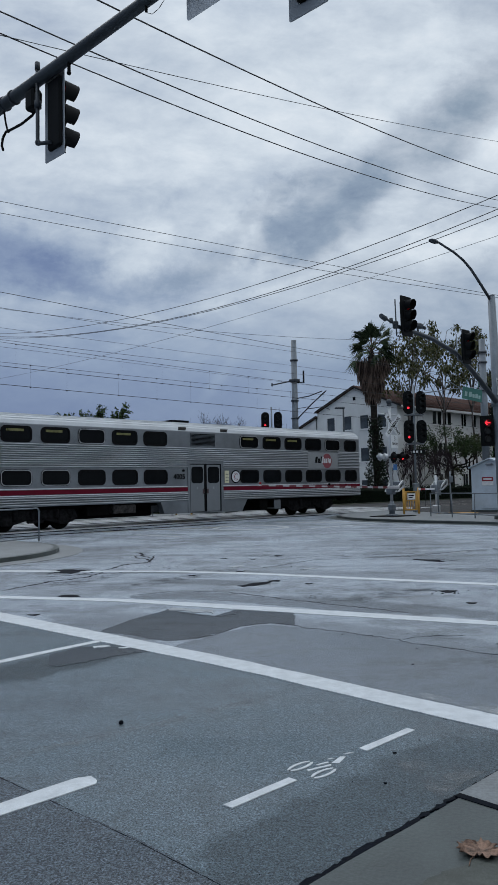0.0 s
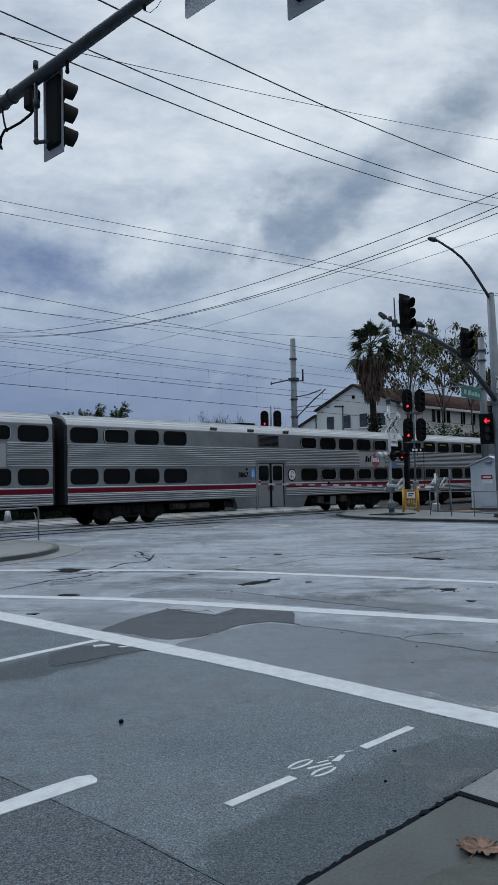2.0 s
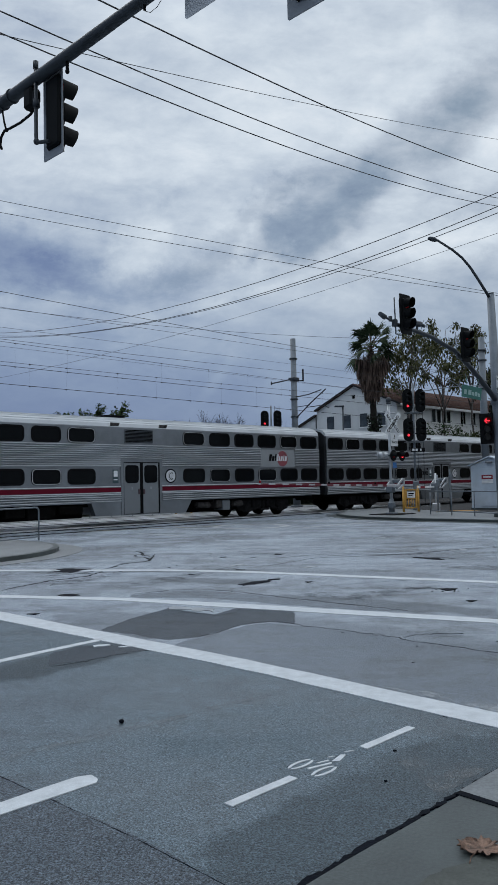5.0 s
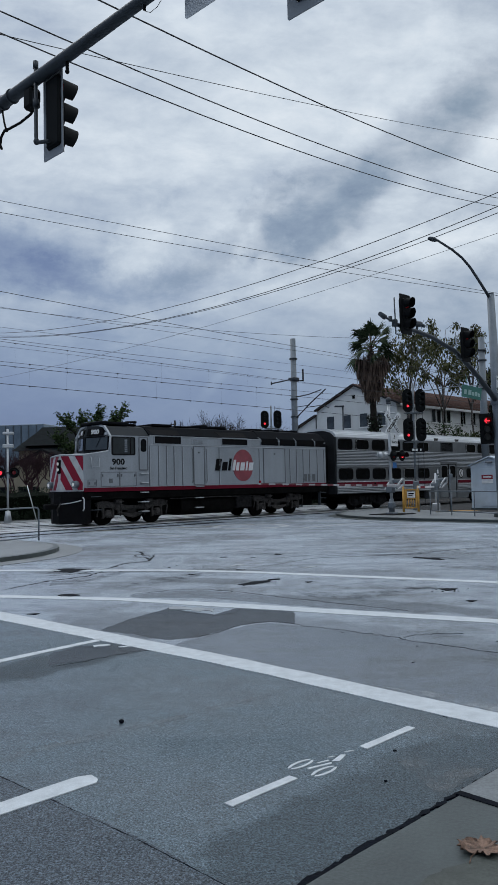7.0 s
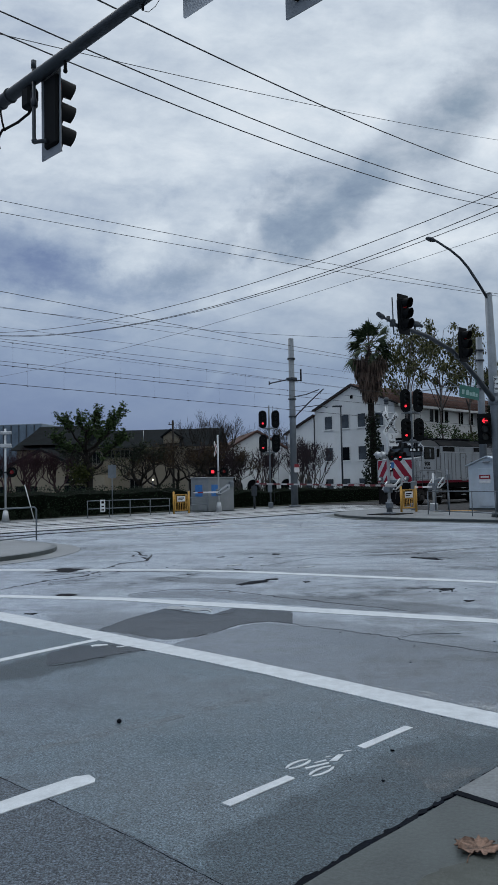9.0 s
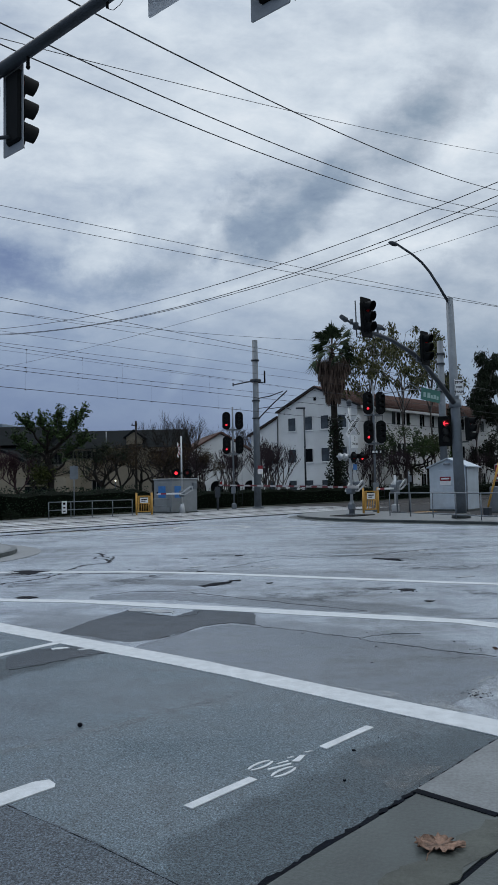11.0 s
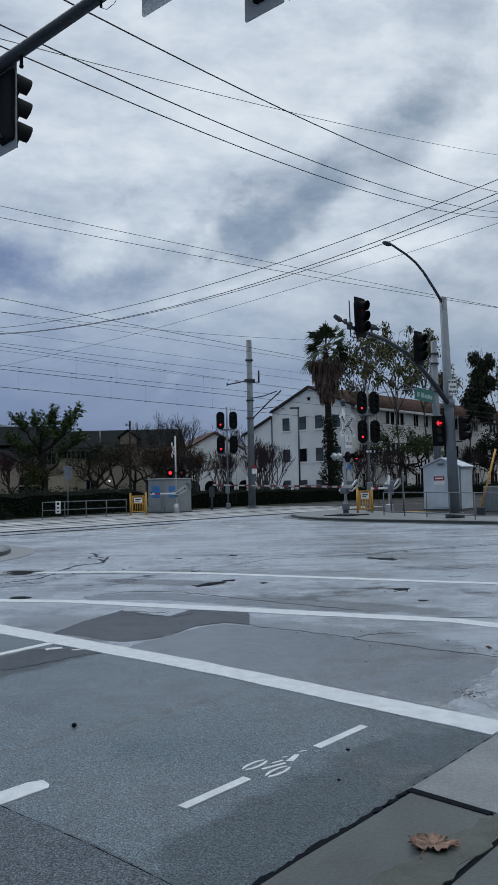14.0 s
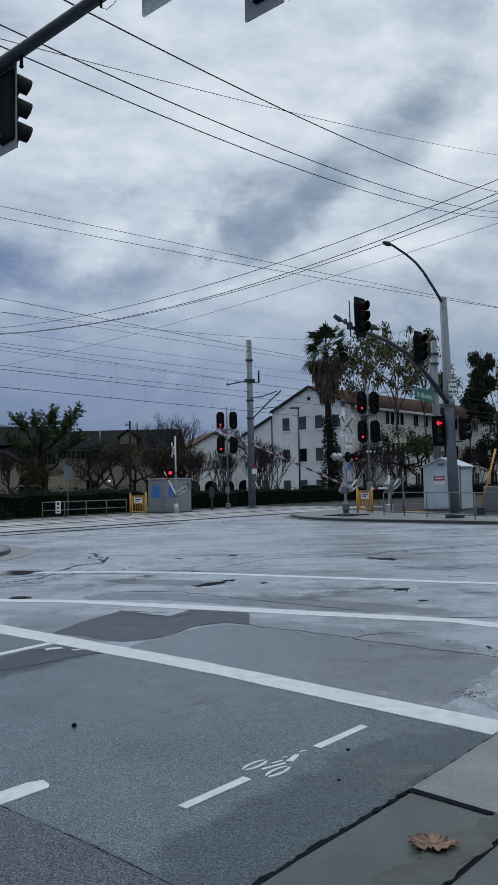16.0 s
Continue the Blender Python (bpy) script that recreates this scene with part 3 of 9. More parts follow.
def sheet(poly, z0, z1):
    sh = Shape()
    n = len(poly)
    v = so(poly, z0) + so(poly, z1)
    return sh.add(v, [tuple(range(n))[::-1], tuple(range(n, 2 * n))] + [(i, (i + 1) % n, n + (i + 1) % n, n + i) for i in range(n)])


g = Shape()
R = 2600
g.add([(-R, -R, 0), (R, -R, 0), (R, R, 0), (-R, R, 0)], [(0, 1, 2, 3)])
structure("ground", g, ASPHALT, "wet grey asphalt roadway reaching to the horizon", "ground")


def ragged(poly, amount, step=0.25):
    out = []
    for i, (a, b) in enumerate(poly):
        c, d = poly[(i + 1) % len(poly)]
        k = max(1, int(math.hypot(c - a, d - b) / step))
        for j in range(k):
            f = j / k
            out.append((a + (c - a) * f + random.uniform(-amount, amount), b + (d - b) * f + random.uniform(-amount, amount)))
    return out


def marking(poly, material=None, z=0.007, rag=0.008, label="white painted line on the road"):
    structure("road_marking", sheet(ragged(poly, rag), 0.0005, z), material or PAINT, label, "road marking")


# unseen plain walls added out of view, dark for the coach sides to reflect
for poly, name in (([(47, 5.5), (140, 5.5), (140, 6.0), (47, 6.0)], "unseen_wall_east"), ([(-50, -42), (47, -42), (47, -41.5), (-50, -41.5)], "unseen_wall_south")):
    structure(name, sheet(poly, 0.0, 10.5), STUCCO_TAN, "plain tan wall added out of view to darken reflections", "wall")

# a resurfaced strip in the lane beyond the stop line, and the seam of the older asphalt
structure("tar_seam", sheet(ragged([(2.285, 2.4), (2.275, 3.2), (2.227, 3.95), (2.188, 4.48), (2.0, 6.2), (1.996, 6.2), (2.183, 4.48), (2.222, 3.95), (2.271, 3.2), (2.28, 2.4)], 0.003, 0.05), 0.0, 0.0027), TAR, "thin broken dark seam between old and new asphalt", "seam")
# older asphalt beyond straight seams
for poly, z, m, lab in (
    ([(-6, 2.2), (2.29, 2.2), (2.28, 3.2), (2.23, 3.95), (2.19, 4.48), (2.0, 6.2), (-6, 6.2)], 0.0022, ASPHALT_DARK, "older dark asphalt with small pale stones"),
    ([(-6, 2.2), (5.08, 2.2), (5.05, 5.3), (4.8, 10.0), (4.5, 14.0), (4.0, 22.0), (-6, 22.0)], 0.0012, ASPHALT_NEAR, "newer coarse dark asphalt before the stop line"),
):
    structure("asphalt_patch", sheet(ragged(poly, 0.015, 0.12), 0.0, z), m, lab, "road patch")
for poly, m, lab in (([(5.55, 2.45), (5.75, 2.95), (6.3, 3.12), (7.1, 3.0), (7.4, 2.4)], PAINT_WASH, "washed-out white paint and grit by the gutter"),
                     ([(5.34, 2.5), (5.36, 3.9), (5.6, 3.2)], PAINT_WASH, "washed-out white paint beyond the stop line"),
                     ([(4.1, 2.95), (3.72, 2.36), (4.25, 2.36)], DUST, "pale dried dust on the asphalt"),
                     ([(2.0, 4.84), (2.87, 4.72), (3.52, 4.61), (4.66, 4.49), (4.60, 4.43), (3.46, 4.54), (2.82, 4.64), (2.0, 4.76)], DUST, "pale dried tyre streak on the asphalt")):
    structure("road_stain", sheet(ragged(poly, 0.02, 0.1), 0.0, 0.0036), m, lab, "road stain")

marking([(5.0, 2.35), (5.32, 2.36), (5.30, 5.5), (5.08, 10.3), (4.78, 14.0), (4.45, 14.0), (4.75, 9.8), (5.01, 5.2)], label="broad white stop line")
marking([(8.62, 3.2), (8.9, 3.2), (8.88, 4.6), (7.74, 8.0), (6.98, 10.0), (5.85, 12.0), (3.5, 15.0), (3.25, 14.9), (5.6, 11.9), (6.75, 9.9), (7.46, 7.75), (8.6, 4.55)], rag=0.01, label="white crosswalk edge line")
marking([(12.35, 5.0), (12.6, 5.0), (12.1, 6.4), (10.72, 10.9), (9.98, 12.5), (7.8, 15.6), (6.5, 17.2), (6.3, 17.0), (7.55, 15.5), (9.74, 12.4), (10.48, 10.8), (11.85, 6.3)], rag=0.01, label="white crosswalk edge line")
marking([(-6, 6.55), (3.6, 7.34), (4.86, 7.46), (4.9, 7.57), (3.66, 7.46), (-6, 6.68)], label="white lane line")
marking([(-6, 3.93), (2.53, 3.94), (2.57, 3.98), (2.58, 4.07), (2.50, 4.10), (-6, 4.09)], label="white bike lane line")
for s0, s1 in ((2.85, 3.38), (4.06, 4.62)):
    marking([(s0, 3.10), (s1, 3.10), (s1, 3.165), (s0, 3.165)], rag=0.004, label="white bar of a bicycle detector mark")

# ---- tracks and crossing ----
TRACK_O = (30.14, 34.2)


def build_tracks():
    # rails run in the street, flush between concrete panels
    for o in TRACK_O:
        for side in (-0.7525, 0.7525):
            sh = Shape()
            v = [tuple(at(s, o + side + d, z)) for s in (-160, 220) for d, z in ((-0.037, 0.0), (-0.037, 0.028), (-0.03, 0.034), (0.03, 0.034), (0.037, 0.028), (0.037, 0.0))]
            sh.add(v, [(i, (i + 1) % 6, 6 + (i + 1) % 6, 6 + i) for i in range(6)] + [(0, 1, 2, 3, 4, 5), (11, 10, 9, 8, 7, 6)])
            structure("rail", sh, RAIL, "worn steel running rail set in the crossing", "rail")
            for k, (a, b) in enumerate(((-0.13, -0.05), (0.05, 0.13))):
                structure("flangeway", sheet([(-160, o + side + a), (220, o + side + a), (220, o + side + b), (-160, o + side + b)], 0.0, 0.006 + 0.001 * k), TAR, "black rubber flangeway strip beside a rail", "flangeway")
    # concrete panels across the road
    for o in TRACK_O:
        for a, b in ((-0.61, 0.61), (-1.75, -0.89), (0.89, 1.75)):
            base = thing("crossing_panels", "row of wet pale concrete crossing panels between rails", "crossing panels")
            base["kind"] = "structure"
            first = None
            for i in range(14):
                s = 11.0 + i * 2.44
                if first is None:
                    first = Shape().box(0, 2.41, a, b, 0.0, 0.028, 0.006).mesh("crossing_panel")
                p = part("panel", first, PANEL, base, m=street(s, o, 0))
                p.matrix_basis = street(s, o, 0)
    # ballast beyond the road on both sides
    for lo, hi, name in ((44.6, 220, "ballast_east"), (-160, 10.9, "ballast_west")):
        structure("ballast", sheet(ragged([(lo, 27.1), (hi, 27.1), (hi, 39.15), (lo, 39.15)], 0.1, 6), 0.0, 0.018), BALLAST, "dark grey stone ballast beside the crossing", "ballast")


def dark_track_strips():
    """Dark strips along the edges of the crossing panels."""
    # the last strip paints the shade under the far kerb
    for o, w, a, b, z in ((26.3, 0.5, 11.9, 24.0, 0.004), (28.12, 0.42, 8.0, 45.0, 0.012), (32.17, 0.42, 8.0, 45.0, 0.03), (36.14, 0.34, -60, 46.0, 0.031)):
        structure("dark_track_strip", sheet(ragged([(a, o - w / 2), (b, o - w / 2), (b, o + w / 2), (a, o + w / 2)], 0.06, 0.7), 0.0, z), TAR, "dark strip along the crossing panels", "joint")


dark_track_strips()
BALLAST = mat("ballast_stone", (0.050, 0.050, 0.052), 0.92, 0, 0.45, 5, 1.0, 14, spec=0.12)
build_tracks()


def build_pavements():
    # the camera's corner: gutter, ramp lip and walk
    def slab(name, poly, z, material, label):
        structure(name, sheet(poly, 0.0, z), material, label, "pavement")
    slab("gutter", ragged([(-8, 1.66), (3.775, 1.66), (3.775, 2.26), (-8, 2.26)], 0.004), 0.022, CONCRETE_WET, "damp dark concrete gutter pan with a broken edge")
    slab("gutter", ragged([(3.82, 1.66), (9.5, 1.66), (9.5, 2.36), (3.82, 2.29)], 0.004), 0.024, CONCRETE_WORN, "pale worn concrete gutter pan with a broken edge")
    slab("tar_seam", ragged([(-8, 2.24), (2.2, 2.255), (3.0, 2.27), (3.7, 2.285), (8.0, 2.34), (8.0, 2.36), (3.8, 2.308), (3.2, 2.31), (2.2, 2.305), (-8, 2.31)], 0.013, 0.03), 0.012, TAR, "black cracked seam between asphalt and gutter")
    slab("tar_seam", ragged([(3.765, 1.80), (3.815, 1.80), (3.82, 2.29), (3.77, 2.28)], 0.004), 0.0265, TAR, "black expansion joint across the gutter")
    slab("moss_stain", ragged([(-8, 1.665), (4.4, 1.665), (4.3, 1.74), (3.4, 1.84), (2.6, 1.93), (-8, 2.0)], 0.025, 0.06), 0.0235, MOSS, "olive moss stain along the gutter edge")
    slab("tar_seam", ragged([(-8, 1.63), (9, 1.63), (9, 1.665), (-8, 1.665)], 0.003), 0.016, TAR, "dark joint between gutter and pavement")
    slab("pavement", [(-8, -12), (12, -12), (12, 1.63), (-8, 1.63)], 0.024, CONCRETE_WET, "damp concrete pavement at the corner")
    # far corner to the right of the crossing
    kerb, walk_in = [], []
    line = [(28.6, -30), (28.35, 12), (28.3, 19.0), (28.7, 21.4), (29.6, 23.4), (30.9, 24.9), (33, 26.2), (36, 26.8), (40, 27)]
    poly = line + [(40, -30)]
    slab("pavement", poly, 0.12, CONCRETE, "wet concrete pavement with a grey kerb at the crossing")
    out = [(s - (0.16 if i < 4 else 0.12 if i < 6 else 0.0), o + (0.0 if i < 3 else 0.1 if i < 5 else 0.16)) for i, (s, o) in enumerate(line)]
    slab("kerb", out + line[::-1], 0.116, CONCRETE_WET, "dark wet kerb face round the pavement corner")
    gut = [(s - (0.6 if i < 4 else 0.4 if i < 6 else 0.0), o + (0.0 if i < 3 else 0.4 if i < 5 else 0.6)) for i, (s, o) in enumerate(line)]
    slab("gutter", gut + out[::-1], 0.012, CONCRETE_WET, "wet concrete gutter along the kerb")
    slab("ballast_apron", ragged([(33.0, -30), (32.6, 12), (33.2, 16), (34.9, 19), (35.8, 21.9), (36.7, 24.7), (37.6, 26.7), (220, 26.9), (220, -30)], 0.03, 0.8), 0.127, BALLAST, "dark ballast and grit behind the pavement")
    # left corner
    c, r = (7.7, 21.25), 3.9
    arc = [(c[0] + r * math.sin(radians(a)), c[1] - r * math.cos(radians(a))) for a in range(0, 91, 6)]
    poly = [(-60, c[1] - r)] + arc + [(c[0] + r, 27.2), (-60, 27.2)]
    slab("pavement", poly, 0.12, CONCRETE, "rounded concrete pavement corner with a kerb")
    rim = lambda d: [(-60, c[1] - r - d)] + [(c[0] + (r + d) * math.sin(radians(a)), c[1] - (r + d) * math.cos(radians(a))) for a in range(0, 91, 6)] + [(c[0] + r + d, 27.2)]
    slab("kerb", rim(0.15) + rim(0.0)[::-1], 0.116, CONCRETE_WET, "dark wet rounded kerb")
    slab("gutter", rim(0.8) + rim(0.15)[::-1], 0.012, CONCRETE, "wet concrete gutter round the kerb corner")
    # beyond the tracks
    slab("pavement", [(10.8, 36.3), (44.5, 36.3), (44.5, 39.2), (10.8, 39.2)], 0.02, CONCRETE, "wet concrete walk beyond the tracks")
    slab("planting_bed", [(-160, 39.2), (30.0, 39.2), (30.0, 52), (-160, 52)], 0.08, EARTH, "dark earth planting bed under the hedge")
    slab("planting_bed", [(30.1, 39.2), (220, 39.2), (220, 52), (30.1, 52)], 0.08, EARTH, "dark earth planting bed under the hedge")


build_pavements()

# far markings, worn
for poly, m, lab in (
    ([(16.75, 23.1), (16.85, 23.1), (17.0, 20.85), (16.9, 20.85)], PAINT_OLD, "short worn white dash"),
    ([(25.5, 24.6), (25.9, 24.7), (27.7, 20.2), (27.3, 20.2)], PAINT_OLD, "worn white stop line before the tracks"),
    ([(16.5, 26.5), (21.17, 24.35), (22.5, 24.3), (23.9, 23.07), (23.7, 22.9), (22.4, 24.05), (21.1, 24.1), (16.4, 26.2)], PAINT_YELLOW, "worn yellowish turning guide line"),
    ([(19.0, 24.0), (20.45, 22.98), (21.41, 20.75), (22.83, 21.0), (23.9, 22.9), (23.7, 23.0), (22.7, 21.25), (21.5, 21.05), (20.6, 23.15), (19.1, 24.25)], PAINT_OLD, "worn white turning guide line"),
):
    marking(poly, m, z=0.005, label=lab)
for (s, o), (s2, o2) in (((11.16, 12.02), (11.53, 12.06)), ((11.73, 10.5), (12.12, 10.48)), ((16.6, 9.94), (17.19, 9.85)), ((12.67, 6.61), (12.95, 6.48)), ((21.5, 9.0), (22.2, 8.9)), ((19.0, 14.0), (19.6, 14.0))):
    marking([(s, o - 0.06), (s2, o2 - 0.06), (s2, o2 + 0.06), (s, o + 0.06)], PAINT_OLD, label="small worn white dash")


def crack(pts, w, label="black tar-filled crack in the asphalt"):
    """A wandering crack of uneven width."""
    fine = []
    for (a, b), (c, d) in zip(pts, pts[1:]):
        k = max(2, int(math.hypot(c - a, d - b) / 0.07))
        fine += [(a + (c - a) * i / k + random.gauss(0, 0.02), b + (d - b) * i / k + random.gauss(0, 0.02)) for i in range(k)]
    fine.append(pts[-1])
    sh, row = Shape(), []
    for i, (s, o) in enumerate(fine):
        (a, b), (c, d) = fine[max(i - 1, 0)], fine[min(i + 1, len(fine) - 1)]
        L = math.hypot(c - a, d - b) + 1e-6
        e = w * random.uniform(0.25, 1.0) * math.sin(math.pi * (i + 0.3) / (len(fine))) ** 0.5
        n1, n2 = -(d - b) / L * e, (c - a) / L * e
        row += [at(s + n1, o + n2, 0.0005), at(s, o, 0.0045), at(s - n1, o - n2, 0.0005)]
    sh.add(row, [q for k in range(len(fine) - 1) for q in ((3 * k, 3 * k + 3, 3 * k + 4, 3 * k + 1), (3 * k + 1, 3 * k + 4, 3 * k + 5, 3 * k + 2))])
    structure("pavement_crack", sh, TAR, label, "crack")


for pts, w in (
    ([(8.95, 13.81), (9.36, 13.93), (10.06, 14.47), (10.5, 14.43), (10.78, 14.44), (11.2, 14.9), (11.9, 15.7)], 0.07),
    ([(11.0, 14.7), (11.25, 15.2), (11.2, 15.6), (11.5, 16.0)], 0.05), ([(8.4, 13.6), (8.9, 13.7)], 0.05), ([(7.6, 13.9), (8.2, 13.6), (8.9, 13.3), (9.6, 12.4)], 0.035),
    ([(6.15, 12.53), (7.38, 13.02), (8.2, 13.06), (9.0, 13.6)], 0.06), ([(11.48, 15.33), (11.7, 16.0), (12.0, 16.3), (12.2, 16.9)], 0.08), 
    ([(9.33, 9.73), (9.73, 9.67), (10.19, 9.69)], 0.06), ([(9.4, 9.5), (9.7, 9.5)], 0.04), ([(14.79, 9.67), (14.77, 9.21), (14.76, 8.99)], 0.07), ([(15.2, 9.5), (15.0, 8.8)], 0.03),
    ([(11.55, 11.39), (13.49, 11.63), (14.84, 10.66), (16.9, 10.04), (19.5, 8.82), (24, 6.5)], 0.04), ([(13.0, 12.4), (14.2, 12.1), (16.0, 10.6)], 0.016),
    ([(10.55, 6.9), (10.95, 6.53), (10.6, 6.3)], 0.03), 
    ([(4.95, 3.05), (5.15, 3.2), (5.32, 3.1)], 0.008), ([(8.2, 5.6), (9.0, 4.6), (9.6, 3.6)], 0.012),
):
    crack(pts, w)


def worn_ground():
    """Resurfaced patches, dark lines for the steps at their edges, dark wheel streaks and tar blots in the
    intersection.
    """
    structure("asphalt_patch", sheet(ragged([(5.22, 8.03), (5.97, 8.4), (6.77, 8.65), (6.86, 7.74), (7.51, 7.93), (7.82, 7.16), (7.04, 6.45), (6.98, 6.8), (6.56, 6.92), (5.74, 6.77), (5.38, 6.93), (5.36, 7.38)], 0.02, 0.08), 0.0, 0.0016), ASPHALT_STRIP, "dark resurfaced strip with broken edges", "road patch")
    structure("asphalt_patch", sheet(ragged([(6.99, 6.21), (7.1, 5.7), (7.1, 5.13), (7.09, 4.89), (7.1, 4.39), (7.14, 3.88), (7.18, 3.28), (6.88, 3.15), (5.91, 2.97), (5.36, 2.93), (5.3, 3.88), (5.25, 5.0), (5.08, 6.57), (5.42, 6.69), (5.64, 6.71), (5.9, 6.74), (6.2, 6.8), (6.63, 6.84), (6.88, 6.74)], 0.02, 0.08), 0.0, 0.0014), ASPHALT_SMOOTH, "smooth darker asphalt below a worn step", "road patch")
    structure("asphalt_patch", sheet(ragged([(7.25, 10.2), (8.0, 9.99), (8.37, 9.43), (8.47, 8.74), (8.5, 7.78), (8.57, 6.67), (8.67, 5.88), (8.35, 6.4), (8.11, 7.42), (7.84, 8.83), (7.11, 10.0)], 0.03, 0.1), 0.0, 0.0017), ASPHALT_SMOOTH, "narrow darker asphalt strip along the crosswalk", "road patch")
    structure("asphalt_patch", sheet(ragged([(4.15, 7.33), (4.59, 7.4), (4.97, 7.0), (4.97, 6.62), (4.5, 6.73), (4.19, 6.75), (3.88, 6.85)], 0.015, 0.08), 0.0, 0.0026), ASPHALT_PATCH, "dark coarse asphalt beside the lane line", "road patch")
    for pts, w in (
        # the first two lines paint the shadow edge of the step
        ([(7.01, 6.23), (7.12, 5.72), (7.13, 5.15), (7.11, 4.91), (7.12, 4.4), (7.16, 3.89), (7.21, 3.48), (7.22, 3.3)], 0.016),
        ([(7.11, 4.91), (7.37, 4.93), (7.61, 4.78), (7.81, 4.56)], 0.008),
        ([(7.29, 10.25), (8.08, 10.1), (8.46, 9.53), (8.56, 8.83), (8.58, 7.85), (8.65, 6.73), (8.71, 5.9)], 0.022),
        ([(6.8, 8.69), (6.72, 8.16), (6.83, 7.7), (7.16, 7.61), (7.55, 7.96)], 0.012),
        ([(5.74, 6.77), (6.12, 6.8), (6.56, 6.92), (6.98, 6.8), (7.04, 6.45), (7.01, 6.23)], 0.01),
        ([(14.06, 11.76), (14.81, 11.31), (15.23, 10.28), (16.51, 10.13), (17.75, 9.88), (19.55, 9.17)], 0.035),
        ([(3.86, 6.83), (4.19, 6.75), (4.5, 6.73), (4.97, 6.62)], 0.008),
    ):
        crack(pts, w, "dark line along a worn step between layers of asphalt")
    for k, poly in enumerate((
        [(7.27, 12.85), (7.91, 12.75), (8.75, 13.06), (9.72, 13.36), (9.43, 13.06), (8.43, 12.58), (7.53, 12.32), (6.99, 12.34)],
        [(7.78, 11.28), (8.87, 11.58), (9.77, 11.63), (11.35, 11.95), (11.04, 11.63), (9.52, 11.2), (8.52, 10.96), (7.57, 10.97)],
        [(8.14, 14.37), (8.74, 14.73), (8.99, 14.14), (8.21, 13.74), (7.98, 14.09)],
        [(9.11, 8.34), (9.52, 7.51), (10.55, 7.14), (11.21, 6.9), (10.12, 6.85), (8.99, 6.88), (8.81, 7.72)],
        [(13.54, 9.0), (13.75, 8.05), (14.44, 7.52), (15.11, 6.83), (14.44, 6.53), (13.4, 7.47)],
        [(11.37, 6.14), (11.32, 5.52), (11.18, 5.07), (10.76, 4.88), (11.0, 5.56)],
    )):
        structure("road_stain", sheet(ragged(poly, 0.05, 0.12), 0.0, 0.0040 + 0.0002 * k), GRIME, "dark broken wheel streak on the wet asphalt", "road stain")
    for k, poly in enumerate((
        [(8.26, 14.36), (8.75, 14.52), (8.9, 14.08), (8.35, 13.86)],
        [(6.46, 11.15), (6.67, 11.16), (6.73, 10.85), (6.5, 10.88)],
        [(9.19, 9.69), (9.68, 9.76), (9.94, 9.65), (9.49, 9.5), (9.13, 9.52)],
        [(9.95, 9.78), (10.22, 9.67), (10.0, 9.55)],
        [(14.88, 9.81), (14.88, 9.28), (14.63, 8.98), (14.65, 9.43)],
    )):
        structure("tar_blot", sheet(ragged(poly, 0.04, 0.06), 0.0, 0.0075 + 0.0002 * k), TAR, "black tar blot with ragged edges", "tar blot")


worn_ground()


def pothole(s, o, a, b, turn=0.0):
    pts = []
    for i in range(44):
        t = 2 * math.pi * i / 44
        r = random.uniform(0.62, 1.0) + 0.22 * math.sin(3 * t + s) + 0.12 * math.sin(7 * t + o)
        x, y = a * r * math.cos(t), b * r * math.sin(t)
        pts.append((s + x * math.cos(turn) - y * math.sin(turn), o + x * math.sin(turn) + y * math.cos(turn)))
    structure("pothole", sheet(pts, 0.0, 0.0085), TAR, "small dark hole in the asphalt", "pothole")


for h in ((8.65, 14.4, 0.42, 0.2, -0.9), (5.29, 9.78, 0.09, 0.05, -0.8), (14.81, 9.43, 0.14, 0.4, 0.1), (10.15, 8.93, 0.08, 0.06, 0.4), (9.6, 9.6, 0.26, 0.08, 0.0), (6.58, 10.95, 0.13, 0.08, -0.8), (10.75, 6.52, 0.13, 0.12, 0.5), (9.95, 5.66, 0.07, 0.07), (13.65, 13.0, 0.16, 0.1, 1.0),
          (10.74, 11.33, 0.06, 0.1), (9.65, 11.55, 0.07, 0.06), (12.4, 13.6, 0.1, 0.07), (12.7, 12.9, 0.07, 0.05), (4.15, 2.95, 0.012, 0.012), (3.7, 2.7, 0.01, 0.01)):
    pothole(*h)
sh = Shape().ball((0, 0, 0.010), 0.02, 9, 5, (1, 0.85, 0.8))
part("stone", sh, TAR, None, "", pose(-0.99, 5.72, 0.004))
tagged(bpy.data.objects["stone"], "small dark lump of tar on the asphalt", "stone")
for poly in ([(4.62, 7.22), (4.80, 7.16), (4.80, 7.25), (4.66, 7.30)], [(4.80, 6.97), (4.96, 6.90), (4.95, 6.96), (4.82, 7.02)]):
    structure("road_marking", sheet(ragged(poly, 0.012, 0.04), 0.0, 0.0085), PAINT, "peeling white paint blot", "road marking")
structure("road_marking", sheet(ragged([(6.75, 8.6), (7.0, 7.9), (7.15, 8.05), (6.95, 8.7)], 0.05, 0.06), 0.0, 0.0085), PAINT_OLD, "peeling white paint blot", "road marking")


